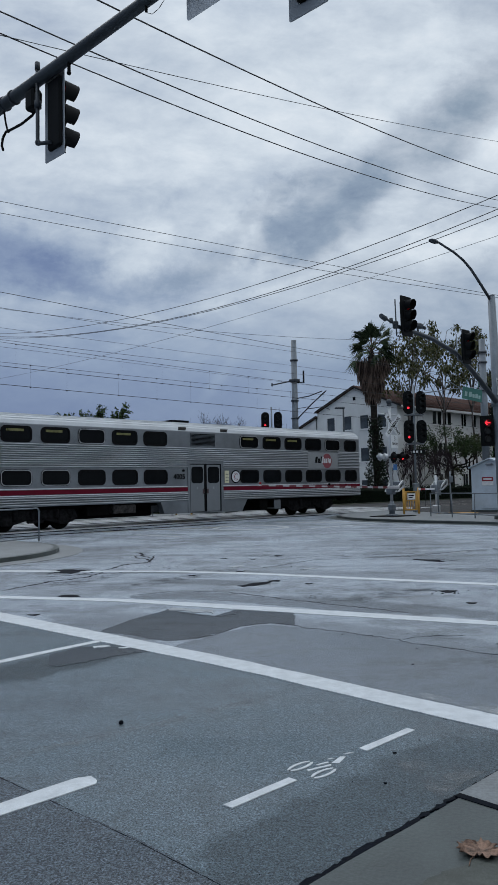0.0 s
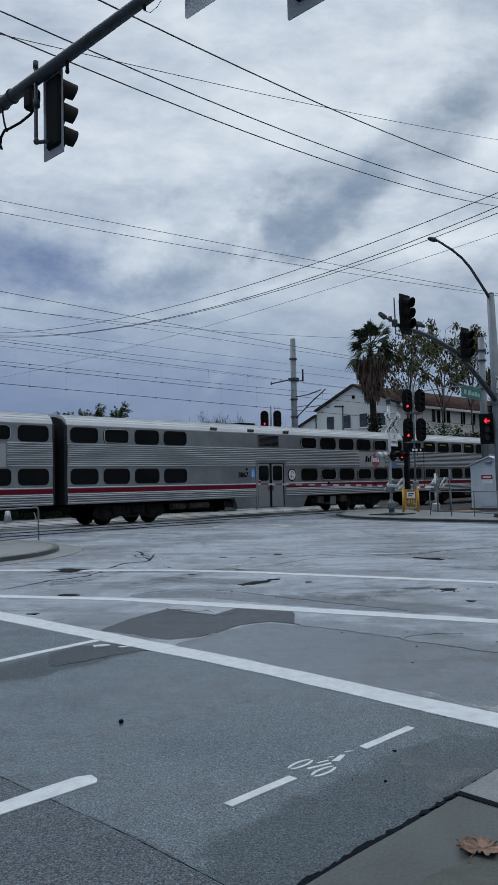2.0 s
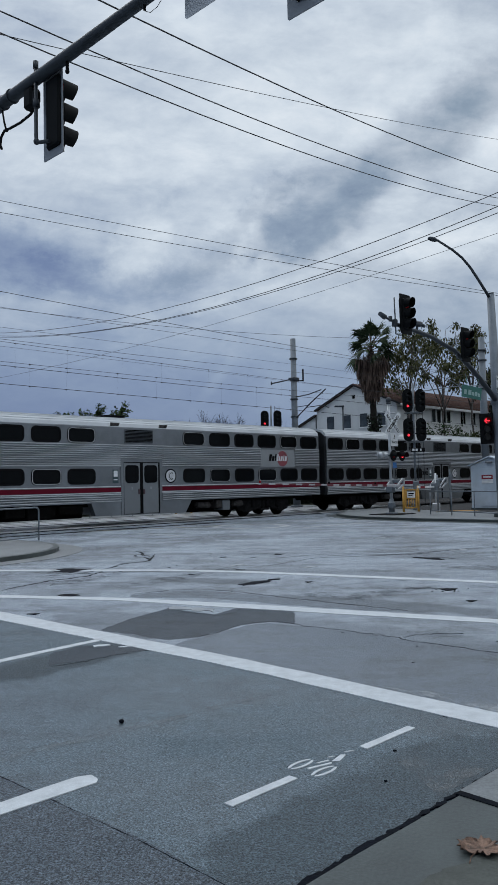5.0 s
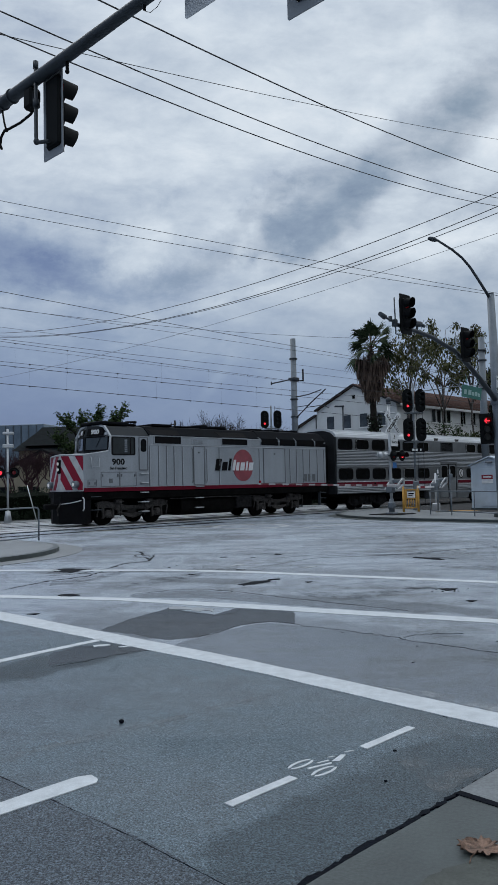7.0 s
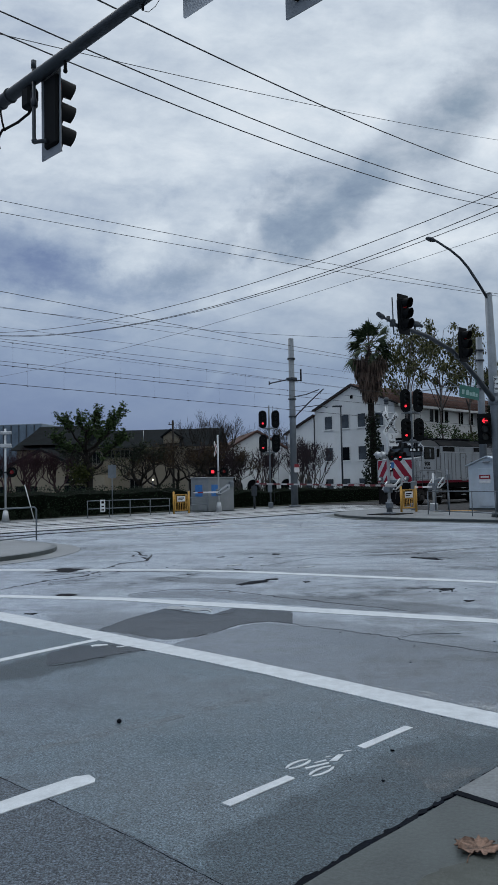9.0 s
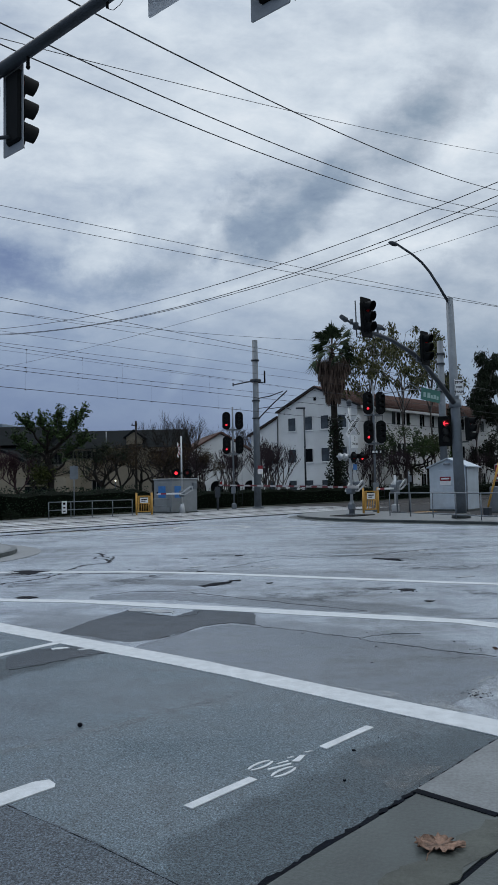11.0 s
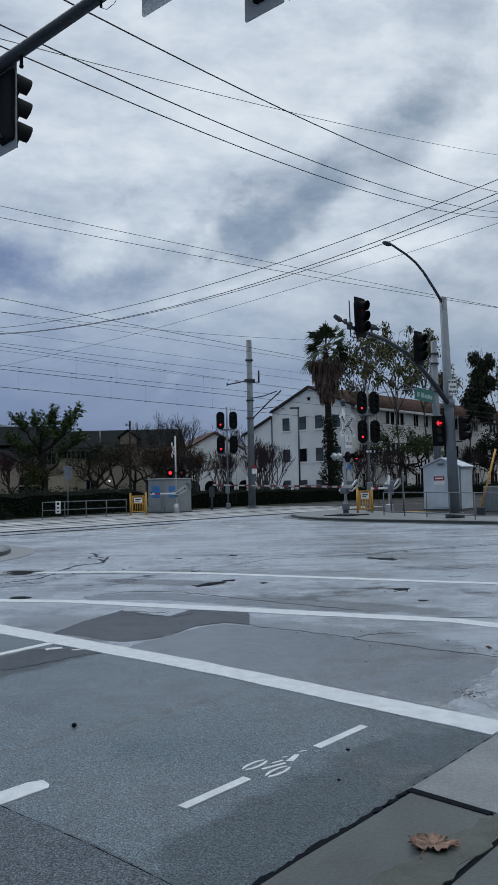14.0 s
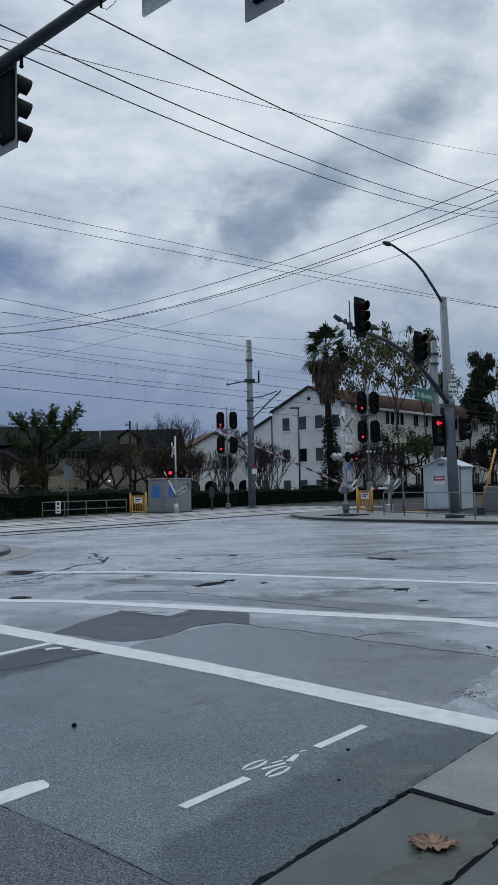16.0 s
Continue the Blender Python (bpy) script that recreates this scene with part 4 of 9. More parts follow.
def scraps():
    """Crumbled tar, grit and leaf scraps on the road."""
    rnd = random.Random(14)
    for k, (cs, co, spread, n, size) in enumerate(((5.85, 2.88, 0.07, 26, 0.014), (10.7, 6.5, 0.2, 9, 0.03), (7.35, 3.55, 0.12, 10, 0.014), (11.4, 11.0, 0.5, 9, 0.03), (9.9, 12.9, 0.5, 12, 0.035), (8.0, 4.4, 0.8, 8, 0.018), (3.2, 3.6, 1.2, 14, 0.006), (5.2, 3.4, 1.2, 12, 0.008))):
        sh = Shape()
        for _ in range(n):
            s, o = cs + rnd.gauss(0, spread), co + rnd.gauss(0, spread)
            r = size * rnd.uniform(0.4, 1.2)
            pts = [(s + r * rnd.uniform(0.6, 1.2) * math.cos(a), o + r * rnd.uniform(0.4, 1.0) * math.sin(a)) for a in (0, 1.1, 2.2, 3.3, 4.4, 5.4)]
            h = 0.004 + r * 0.2
            base = so(pts, 0.0)
            sh.add(base + so([((s + x) / 2, (o + y) / 2) for x, y in pts], h), [(6, 7, 8, 9, 10, 11)] + [(i, (i + 1) % 6, 6 + (i + 1) % 6, 6 + i) for i in range(6)])
        ob = part("grit", sh, TAR, None)
        tagged(ob, "scattered black tar crumbs on the asphalt", "grit", kind="stuff")
    sh = Shape()
    for _ in range(9):
        s, o = 7.55 + rnd.gauss(0, 0.12), 3.35 + rnd.gauss(0, 0.1)
        sh.leaf(at(s, o, 0.012), rnd.uniform(0.05, 0.09), 0.6, (rnd.gauss(0, 1), rnd.gauss(0, 1), 0.1))
    tagged(part("leaf_litter", sh, DRY_LEAF, None), "small brown leaf scraps on the white line", "leaf litter", kind="stuff")


scraps()


def grime_streaks():
    """Dark, broken streaks across the intersection, turned to lie level in the camera's view."""
    rnd = random.Random(31)
    for k in range(34):
        s, o = rnd.uniform(7.5, 24), rnd.uniform(5.5, 24)
        L, w, a = rnd.uniform(0.5, 2.6), rnd.uniform(0.05, 0.22), radians(-45 + rnd.uniform(-28, 28))
        ux, uy = math.cos(a), math.sin(a)
        top, bot = [], []
        for i in range(9):
            f = i / 8
            e = w * math.sin(math.pi * (f * 0.92 + 0.04)) * rnd.uniform(0.6, 1.2)
            bend = 0.12 * math.sin(3 * f + k)
            cx, cy = s + ux * L * (f - 0.5) - uy * bend, o + uy * L * (f - 0.5) + ux * bend
            top.append((cx - uy * e, cy + ux * e))
            bot.append((cx + uy * e, cy - ux * e))
        sh = Shape().add(so(top + bot, 0.0022 + 0.0001 * k), [(i, 9 + i, 10 + i, i + 1) for i in range(8)])
        structure("road_stain", sh, GRIME, "dark broken streak on the wet asphalt", "road stain")


grime_streaks()


def loop_mark(s, o, r, w):
    """A faded ring round a detector loop, and short strokes near it."""
    n = 40
    rim = [(s + q * math.cos(2 * math.pi * k / n), o + q * math.sin(2 * math.pi * k / n)) for q in (r, r - w) for k in range(n)]
    structure("loop_marking", Shape().add(so(rim, 0.006), [(k, (k + 1) % n, n + (k + 1) % n, n + k) for k in range(n)]), PAINT_FADED, "faded pale ring painted on the wet road", "road marking")
    marking([(16.7, 23.14), (16.74, 20.77), (16.88, 20.77), (16.84, 23.14)], PAINT_FADED, label="short faded white stroke on the road")
    marking([(22.1, 19.85), (24.6, 19.95), (27.0, 19.5), (27.1, 19.35), (24.6, 19.7), (22.2, 19.7)], PAINT_FADED, label="faded white line toward the crossing")


PAINT_FADED = mat("faded_road_paint", (0.36, 0.38, 0.40), 0.5, 0, 0.3, 3, 0.2, 40)
loop_mark(22.1, 22.55, 1.6, 0.2)


def bike_mark():
    """A small worn bicycle stencil: two wheels, frame strokes and a rider, lying on the road."""
    sh = Shape()
    for cs, co in ((3.565, 3.242), (3.575, 3.062)):
        for a0, a1 in ((15, 165), (195, 345)):
            out = [(cs + 0.11 * math.cos(radians(a)), co + 0.042 * math.sin(radians(a))) for a in range(a0, a1 + 1, 15)]
            inn = [(cs + 0.088 * math.cos(radians(a)), co + 0.022 * math.sin(radians(a))) for a in range(a1, a0 - 1, -15)]
            sh.prism(out + inn, 0.001, 0.006, "z")
    for q in ([(3.54, 3.17), (3.535, 3.15), (3.70, 3.105), (3.72, 3.122)], [(3.645, 3.185), (3.65, 3.17), (3.73, 3.148), (3.735, 3.165)], [(3.765, 3.197), (3.77, 3.185), (3.81, 3.172), (3.80, 3.19)],
              [(3.735, 3.133), (3.766, 3.095), (3.881, 3.136), (3.86, 3.163)], [(3.915, 3.18), (3.925, 3.16), (3.975, 3.142), (3.96, 3.165)]):
        sh.prism(q, 0.001, 0.006, "z")
    ob = structure("bicycle_mark", sh, PAINT, "worn white bicycle stencil on the asphalt", "road marking")
    ob.matrix_basis = pose(0, 0, 0, 0, 0, STREET)


bike_mark()


def dry_leaf():
    """A large curled sycamore leaf."""
    rings = []
    for k, q in enumerate((0.35, 0.7, 1.0)):
        ring = []
        for i in range(60):
            a = 2 * math.pi * i / 60
            lobe = 0.62 + 0.38 * abs(math.cos(2.5 * a)) ** 0.6
            r = 0.135 * lobe * q * (1 + (0.10 * math.sin(17 * a) + 0.06 * math.sin(29 * a + 1)) * (q > 0.9))
            ring.append((r * math.cos(a), 0.72 * r * math.sin(a), 0.010 + q * (0.012 * abs(math.sin(5 * a + 0.6)) + 0.010 * math.sin(2 * a + 1) ** 2 + (0.012 * math.sin(11 * a) ** 2 if k == 2 else 0))))
        rings.append(ring)
    sh = Shape()
    v = [(0, 0, 0.012)] + [p for ring in rings for p in ring]
    f = [(0, 1 + i, 1 + (i + 1) % 60) for i in range(60)]
    for k in (0, 1):
        f += [(1 + 60 * k + i, 61 + 60 * k + i, 61 + 60 * k + (i + 1) % 60, 1 + 60 * k + (i + 1) % 60) for i in range(60)]
    sh.add(v, f).add([(x, y, z - 0.003) for x, y, z in v], [q[::-1] for q in f])
    t = thing("fallen_leaf", "large brown dry sycamore leaf on the gutter", "leaf", pose(1.045, 3.625, 0.022, 0, 0, -14) @ Matrix.Scale(0.88, 4))
    part("blade", sh, DRY_LEAF, t)
    part("stalk", Shape().tube([(-0.02, -0.02, 0.01), (-0.06, -0.09, 0.006), (-0.07, -0.16, 0.006)], 0.003, 6), DRY_LEAF, t)


dry_leaf()


# ---- the train ----
def bogie(parent, x, wheels, gauge_r, half):
    sh = Shape()
    for y in (-1.02, 1.02):
        sh.prism([(x - half - 0.72, 0.5), (x - half - 0.45, 0.30), (x - half + 0.35, 0.28), (x - half * 0.4, 0.40), (x + half * 0.4, 0.40), (x + half - 0.35, 0.28), (x + half + 0.45, 0.30), (x + half + 0.72, 0.5), (x + half + 0.55, 0.84), (x + half * 0.5, 0.92), (x - half * 0.5, 0.92), (x - half - 0.55, 0.84)], y - 0.05, y + 0.05)
        for d in (-half, half):
            sh.cyl((x + d * 0.72, y * 1.07, 0.5), (x + d * 0.72, y * 1.07, 0.88), 0.11, n=10).tube([(x + d * 1.3, y * 1.06, 0.42), (x + d * 0.6, y * 1.08, 0.35), (x + d * 0.2, y * 1.08, 0.52)], 0.03, 6)
        for w in wheels:
            sh.box(x + w - 0.24, x + w + 0.24, y - 0.13, y + 0.13, 0.22, 0.66, 0.06)
            sh.prism([(x + w - 0.5, 0.62), (x + w - 0.3, 0.26), (x + w + 0.3, 0.26), (x + w + 0.5, 0.62)], y - 0.05, y + 0.05)
        for k in range(len(wheels) - 1):
            c = x + (wheels[k] + wheels[k + 1]) / 2
            for d in (-0.16, 0.16):
                sh.cyl((c + d, y * 1.06, 0.42), (c + d, y * 1.06, 0.82), 0.085, n=8)
            sh.box(c - 0.36, c + 0.36, y - 0.1, y + 0.1, 0.3, 0.42, 0.03)
    sh.box(x - 0.3, x + 0.3, -1.0, 1.0, 0.5, 0.8, 0.05)
    b = part("wheel_truck", sh, FRAME_GREY, parent, "dusty dark wheel truck")
    for w in wheels:
        ws = Shape()
        for y in (-0.76, 0.76):
            s = 1 if y > 0 else -1
            ws.cyl((0, y - 0.065, 0), (0, y + 0.065, 0), gauge_r, n=24)
            ws.cyl((0, y - s * 0.09, 0), (0, y - s * 0.062, 0), gauge_r + 0.025, n=24)
            ws.cyl((0, y + s * 0.065, 0), (0, y + s * 0.10, 0), gauge_r * 0.3, n=12)
            for i in range(3):
                a = 2.1 * i
                ws.box(math.cos(a) * 0.25 - 0.05, math.cos(a) * 0.25 + 0.05, y + s * 0.06 - 0.012, y + s * 0.06 + 0.012, math.sin(a) * 0.25 - 0.05, math.sin(a) * 0.25 + 0.05)
        ws.cyl((0, -0.72, 0), (0, 0.72, 0), 0.08, n=8)
        wo = part("wheelset", ws, UNDER, b, "steel wheels and axle", pose(x + w, 0, gauge_r))
        WHEELS.append((wo, x + w, gauge_r))
    return b


WHEELS = []
FRAME_GREY = mat("truck_frame_grey", (0.012, 0.012, 0.013), 0.85, 0, 0.6, 7, 0.5, 18, spec=0.06)
CAR_L = 25.91
WINS_R = [3.27, 5.0, 6.73, 8.45, 10.18, 11.87]
WINS_L = [-3.12, -4.82, -6.52, -8.22, -9.92, -11.6]
CAB_WINS_L = [-2.92, -4.66, -6.42, -8.2, -9.99, -11.8]


def flutes(x0, x1, z0, z1, y, out, pitch=0.094, depth=0.055):
    """Horizontal pressed ribs on a steel side."""
    sh = Shape()
    k = max(1, round((z1 - z0) / pitch))
    p = (z1 - z0) / k
    prof = []
    for i in range(k):
        z = z0 + i * p
        prof += [(0.0, z + 0.16 * p), (depth * 0.7, z + 0.22 * p), (depth, z + 0.42 * p), (depth * 0.86, z + 0.66 * p), (depth * 0.45, z + 0.86 * p), (0.0, z + 0.94 * p)]
    prof = [(0.0, z0)] + prof + [(0.0, z1)]
    v = [(x, y + out * d, z) for x in (x0, x1) for d, z in prof]
    n = len(prof)
    f = [(i, i + 1, n + i + 1, n + i) for i in range(n - 1)]
    return sh.add(v, f if out > 0 else [q[::-1] for q in f])


def coach(number, cab=False, accessible=False, label="", open_windows=()):
    car = thing("passenger_car", label, "train car", group="cars of the train")
    hw, x0, x1 = 1.5, -12.45, 12.75
    dx = -0.14 if cab else -0.24     # where the doorway sits
    da, db = -0.84 + dx, 1.50 + dx
    # body: side outline pushed along the car, with the lowered entrance bay
    prof = [(-hw + 0.03, 1.0), (-hw, 1.1), (-hw, 4.42), (-hw + 0.06, 4.5), (hw - 0.06, 4.5), (hw, 4.42), (hw, 1.1), (hw - 0.03, 1.0)]
    body = part("body", Shape().prism(prof, x0, x1, "x"), STAINLESS_DULL, car)
    bay = Shape()
    for y0, y1 in ((-hw - 0.004, -hw + 0.35), (hw - 0.35, hw + 0.004)):
        bay.prism([(-2.66, 1.06), (-2.42, 0.44), (2.68, 0.40), (3.12, 1.06)], y0, y1, "y")
    part("entrance_skirt", bay, STAINLESS_DULL, car)
    roof = [(-hw + 0.02, 4.44), (-hw + 0.06, 4.60), (-1.22, 4.80), (-0.8, 4.93), (0, 5.00), (0.8, 4.93), (1.22, 4.80), (hw - 0.06, 4.60), (hw - 0.02, 4.44)]
    part("roof", Shape().prism(roof, x0 - 0.02, x1 + 0.02, "x"), ROOF_STEEL, car, "pale ribbed steel roof")
    rb = Shape()
    for i in range(5):
        y = -1.36 + i * 0.12
        z = 4.60 + (y + 1.44) * 0.9 if y < -1.22 else 4.80 + (y + 1.22) * 0.30
        rb.box(x0, x1, y - 0.012, y + 0.012, z, z + 0.018)
    part("roof_rib", rb, ROOF_STEEL, car)
    # fluted bands, both sides
    for out, y in ((-1, -hw), (1, hw)):
        for a, b, z0, z1 in ((x0, da, 2.63, 3.65), (db, 7.95 if out < 0 else x1, 2.63, 3.65), (da, db, 2.98, 3.65), (x0, da, 1.03, 1.42), (db, x1, 1.03, 1.42)):
            part("fluting", flutes(a, b, z0, z1, y, out), STAINLESS, car, "fluted stainless side")
        if out < 0:
            part("fluting", flutes(10.66, x1, 2.63, 3.65, y, out), STAINLESS, car, "fluted stainless side")
        e = 0.012
        lo, hi = min(y, y + out * e), max(y, y + out * e)
        for name, z0, z1, m, lab in (("red_stripe", 1.49, 1.69, RED_STRIPE, "dark red stripe"), ("white_stripe", 1.715, 1.755, WHITE, "thin pale stripe"), ("white_stripe", 1.44, 1.47, WHITE, "thin pale stripe")):
            st = Shape()
            for a, b in ((x0, da), (db, x1)):
                st.box(a, b, lo, hi, z0, z1)
            part(name, st, m, car, lab)
    # logo plate
    plate = part("logo_plate", Shape().box(7.95, 10.66, -hw - 0.016, -hw, 2.62, 3.56, 0.004), PLATE_STEEL, car, "plain steel plate with a red disc mark")
    part("disc", Shape().prism(oval(9.65, 3.08, 0.42, 0.43, 24), -hw - 0.022, -hw - 0.014), RED_LOGO, plate, "faded red disc")
    for name, m, xs in (("dark_bar", BLACK, ((8.56, 0.19, 0.36), (8.80, 0.17, 0.26), (9.02, 0.09, 0.38))), ("white_bar", WHITE, ((9.18, 0.10, 0.36), (9.32, 0.10, 0.26), (9.47, 0.15, 0.26), (9.68, 0.07, 0.30), (9.80, 0.16, 0.26)))):
        bars = Shape()
        for x, w, h in xs:
            bars.prism([(x, 2.95), (x + w, 2.95), (x + w + 0.2 * h, 2.95 + h), (x + 0.2 * h, 2.95 + h)], -hw - 0.028, -hw - 0.016)
        part(name, bars, m, plate)
    # windows
    bright = {(1, 2), (0, 3), (0, 4), (1, 6), (1, 10)} if cab else {(1, 6), (1, 10), (0, 7), (0, 9), (0, 1), (1, 0), (1, 4)}
    for row, (z0, z1) in enumerate(((1.93, 2.47), (3.74, 4.27))):
        for i, x in enumerate([*(CAB_WINS_L if cab else WINS_L), *WINS_R]):
            if accessible and i < 2:
                continue
            w = 0.62 if i != 11 or not cab else 0.5
            for out in (-1, 1):
                y = out * hw
                fr = Shape().ring(rounded(x - w - 0.075, x + w + 0.075, z0 - 0.075, z1 + 0.075, 0.21), rounded(x - w, x + w, z0, z1, 0.16),
                                  min(y, y + out * 0.03), max(y, y + out * 0.03))
                win = part("window", fr, BLACK, car, "rounded black rubber window frame")
                if (row, i) in bright and out < 0:
                    part("trim", Shape().ring(rounded(x - w - 0.058, x + w + 0.058, z0 - 0.058, z1 + 0.058, 0.20), rounded(x - w - 0.030, x + w + 0.030, z0 - 0.030, z1 + 0.030, 0.18), y - 0.038, y), BRIGHT_TRIM, win, "bright metal trim")
                part("pane", Shape().prism(rounded(x - w, x + w, z0, z1, 0.16), min(y + out * 0.003, y + out * 0.014), max(y + out * 0.003, y + out * 0.014)), GLASS_DARK, win, "dark tinted pane")
                if out < 0 and row == 1 and cab and i in (1, 3, 4, 6, 7, 8):
                    part("lit_strip", Shape().box(x - w + 0.16, x + w - 0.30, y - 0.017, y - 0.012, z1 - 0.15, z1 - 0.05), WARM_DIM, win, "interior lamps glowing through the glass")
    # doors
    for out in (-1, 1):
        y = out * hw
        lo, hi = (lambda d: min(y, y + out * d)), (lambda d: max(y, y + out * d))
        part("door_frame", Shape().ring([(da, 0.42), (db, 0.42), (db, 2.98), (da, 2.98)], [(da + 0.14, 0.46), (db - 0.14, 0.46), (db - 0.14, 2.84), (da + 0.14, 2.84)], lo(0.03), hi(0.03)), STAINLESS_DULL, car)
        part("doorway_seal", Shape().ring([(da + 0.14, 0.46), (db - 0.14, 0.46), (db - 0.14, 2.84), (da + 0.14, 2.84)], [(da + 0.17, 0.48), (db - 0.21, 0.48), (db - 0.21, 2.80), (da + 0.17, 2.80)], lo(0.016), hi(0.016)), BLACK, car, "black rubber doorway seal")
        mid = (da + db) / 2 - 0.02
        for k, (a, b) in enumerate(((da + 0.17, mid - 0.09), (mid + 0.09, db - 0.21))):
            d = part("door", Shape().box(a, b, min(y - out * 0.02, y + out * 0.008), max(y - out * 0.02, y + out * 0.008), 0.48, 2.80, 0.006), DOOR_GREY, car, "grey sliding door leaf")
            part("door_window", Shape().prism(rounded(a + 0.07, b - 0.07, 1.88, 2.70, 0.16), lo(0.02), hi(0.02)), GLASS_DARK, d, "dark rounded door window")
            hx = b - 0.05 if k == 0 else a + 0.05
            part("handle", Shape().box(hx - 0.055, hx + 0.055, lo(0.035), hi(0.035), 1.36, 1.60, 0.015), HANDLE_RED, d, "dull red-brown handle")
            part("sticker", Shape().box((a + b) / 2 - 0.04, (a + b) / 2 + 0.05, lo(0.012), hi(0.012), 1.58, 1.70, 0.002), PLATE_STEEL, d)
        part("door_gap", Shape().box(mid - 0.085, mid + 0.085, lo(0.012), hi(0.012), 0.48, 2.81), BLACK, car, "black rubber door edge")
    # round emblem, notice, lettering
    ex = 2.26 if cab else 1.79
    em = part("emblem", Shape().prism(oval(ex, 2.19, 0.34, 0.34, 28), -hw - 0.014, -hw), BLACK, car, "round black-rimmed emblem")
    part("emblem_face", Shape().prism(oval(ex, 2.19, 0.28, 0.28, 28), -hw - 0.02, -hw - 0.012), WHITE, em)
    part("emblem_mark", Shape().ring([(ex + 0.17 * math.cos(radians(a)), 2.19 + 0.2 * math.sin(radians(a))) for a in range(40, 321, 20)] + [(ex + 0.08 * math.cos(radians(a)), 2.19 + 0.11 * math.sin(radians(a))) for a in range(320, 39, -20)],
                                     [(ex - 0.02 + 0.15 * math.cos(radians(a)), 2.19 + 0.18 * math.sin(radians(a))) for a in range(40, 321, 20)] + [(ex - 0.02 + 0.10 * math.cos(radians(a)), 2.19 + 0.13 * math.sin(radians(a))) for a in range(320, 39, -20)], -hw - 0.026, -hw - 0.018), RED_LOGO if cab else BLACK, em)
    nx = -1.5 if cab else -2.0
    if number:
        part("car_number", lettering(number, 0.36, 0.004, 0.010), BLACK, car, "black car number", pose(nx, -hw - 0.012, 2.2))
        part("marker_lamp", Shape().cyl((nx + 0.25, -hw, 2.5), (nx + 0.25, -hw - 0.05, 2.5), 0.06, n=12), BLACK, car, "small round side lamp")
    if accessible:
        s = part("access_sign", Shape().box(-1.44, -1.12, -hw - 0.012, -hw, 2.05, 2.5, 0.004), SIGN_BLUE, car, "blue access sign")
        part("access_mark", Shape().ring(oval(-1.28, 2.22, 0.1, 0.1, 14), oval(-1.28, 2.22, 0.07, 0.07, 14), -hw - 0.018, -hw - 0.01).box(-1.32, -1.27, -hw - 0.018, -hw - 0.01, 2.24, 2.44), WHITE, s)
    elif cab:
        nt = part("notice", Shape().box(1.48, 1.79, -hw - 0.01, -hw, 1.87, 2.5, 0.004), CREAM, car, "small cream notice")
        part("notice_line", Shape().box(1.53, 1.74, -hw - 0.014, -hw - 0.008, 2.30, 2.33).box(1.53, 1.74, -hw - 0.014, -hw - 0.008, 2.12, 2.15).box(1.53, 1.70, -hw - 0.014, -hw - 0.008, 1.98, 2.01), LOCO_SEAM, nt)
    else:
        nt = part("notice", Shape().box(-1.52, -1.21, -hw - 0.01, -hw, 1.89, 2.5, 0.004), NOTICE_TEAL, car, "dark teal notice with a white panel")
        part("notice_panel", Shape().box(-1.47, -1.26, -hw - 0.016, -hw - 0.008, 2.18, 2.45).box(-1.47, -1.26, -hw - 0.016, -hw - 0.008, 2.02, 2.07), SIGN_WHITE, nt)
    # air intake over the door, hatches in the roof shoulder
    vent = part("air_intake", Shape().ring([(dx - 0.62, 3.70), (dx + 1.0, 3.70), (dx + 1.0, 4.36), (dx - 0.62, 4.36)], [(dx - 0.59, 3.73), (dx + 0.97, 3.73), (dx + 0.97, 4.33), (dx - 0.59, 4.33)], -hw - 0.03, -hw), STAINLESS_DULL, car, "louvred air intake")
    sl = Shape()
    for i in range(9):
        z = 3.745 + i * 0.064
        sl.add([(dx - 0.59, -hw - 0.004, z), (dx + 0.97, -hw - 0.004, z), (dx + 0.97, -hw - 0.03, z + 0.026), (dx - 0.59, -hw - 0.03, z + 0.026)], [(0, 1, 2, 3)])
    part("louvres", sl, STAINLESS, vent)
    part("intake_back", Shape().box(dx - 0.59, dx + 0.97, -hw - 0.003, -hw, 3.73, 4.33), UNDER, vent)
    for x in (dx - 1.12, dx + 1.63, -4.0) if accessible else (dx - 1.12, dx + 1.63):
        part("roof_hatch", Shape().prism([(x - 0.26, 4.47), (x + 0.2, 4.47), (x + 0.27, 4.63), (x - 0.2, 4.63)], -hw + 0.02, -hw + 0.22), UNDER_GREY, car, "dark roof-edge scupper")
    part("roof_unit", Shape().box(dx - 1.2, dx - 0.1, -0.8, 0.8, 4.94, 5.04, 0.02), LOCO_DARK, car, "low dark roof unit")
    # ends
    for s, e in ((-1, x0), (1, x1)):
        if cab and s > 0:
            part("end_wall", Shape().box(x1, x1 + 0.06, -1.4, 1.4, 1.1, 4.4, 0.03), STAINLESS_DULL, car)
        else:
            a, b = sorted((e, s * 12.94))
            part("gangway", Shape().prism([(-0.9, 1.0), (0.9, 1.0), (0.9, 3.9), (0.7, 4.15), (-0.7, 4.15), (-0.9, 3.9)], a, b, "x"), BLACK, car, "black end bellows")
            a, b = sorted((e, e + s * 0.12))
            part("end_shield", Shape().prism([(-1.46, 1.0), (1.46, 1.0), (1.46, 4.40), (1.1, 4.66), (0.6, 4.84), (-0.6, 4.84), (-1.1, 4.70), (-1.46, 4.40)], a, b, "x"), END_GREY, car, "dark grey end shield")
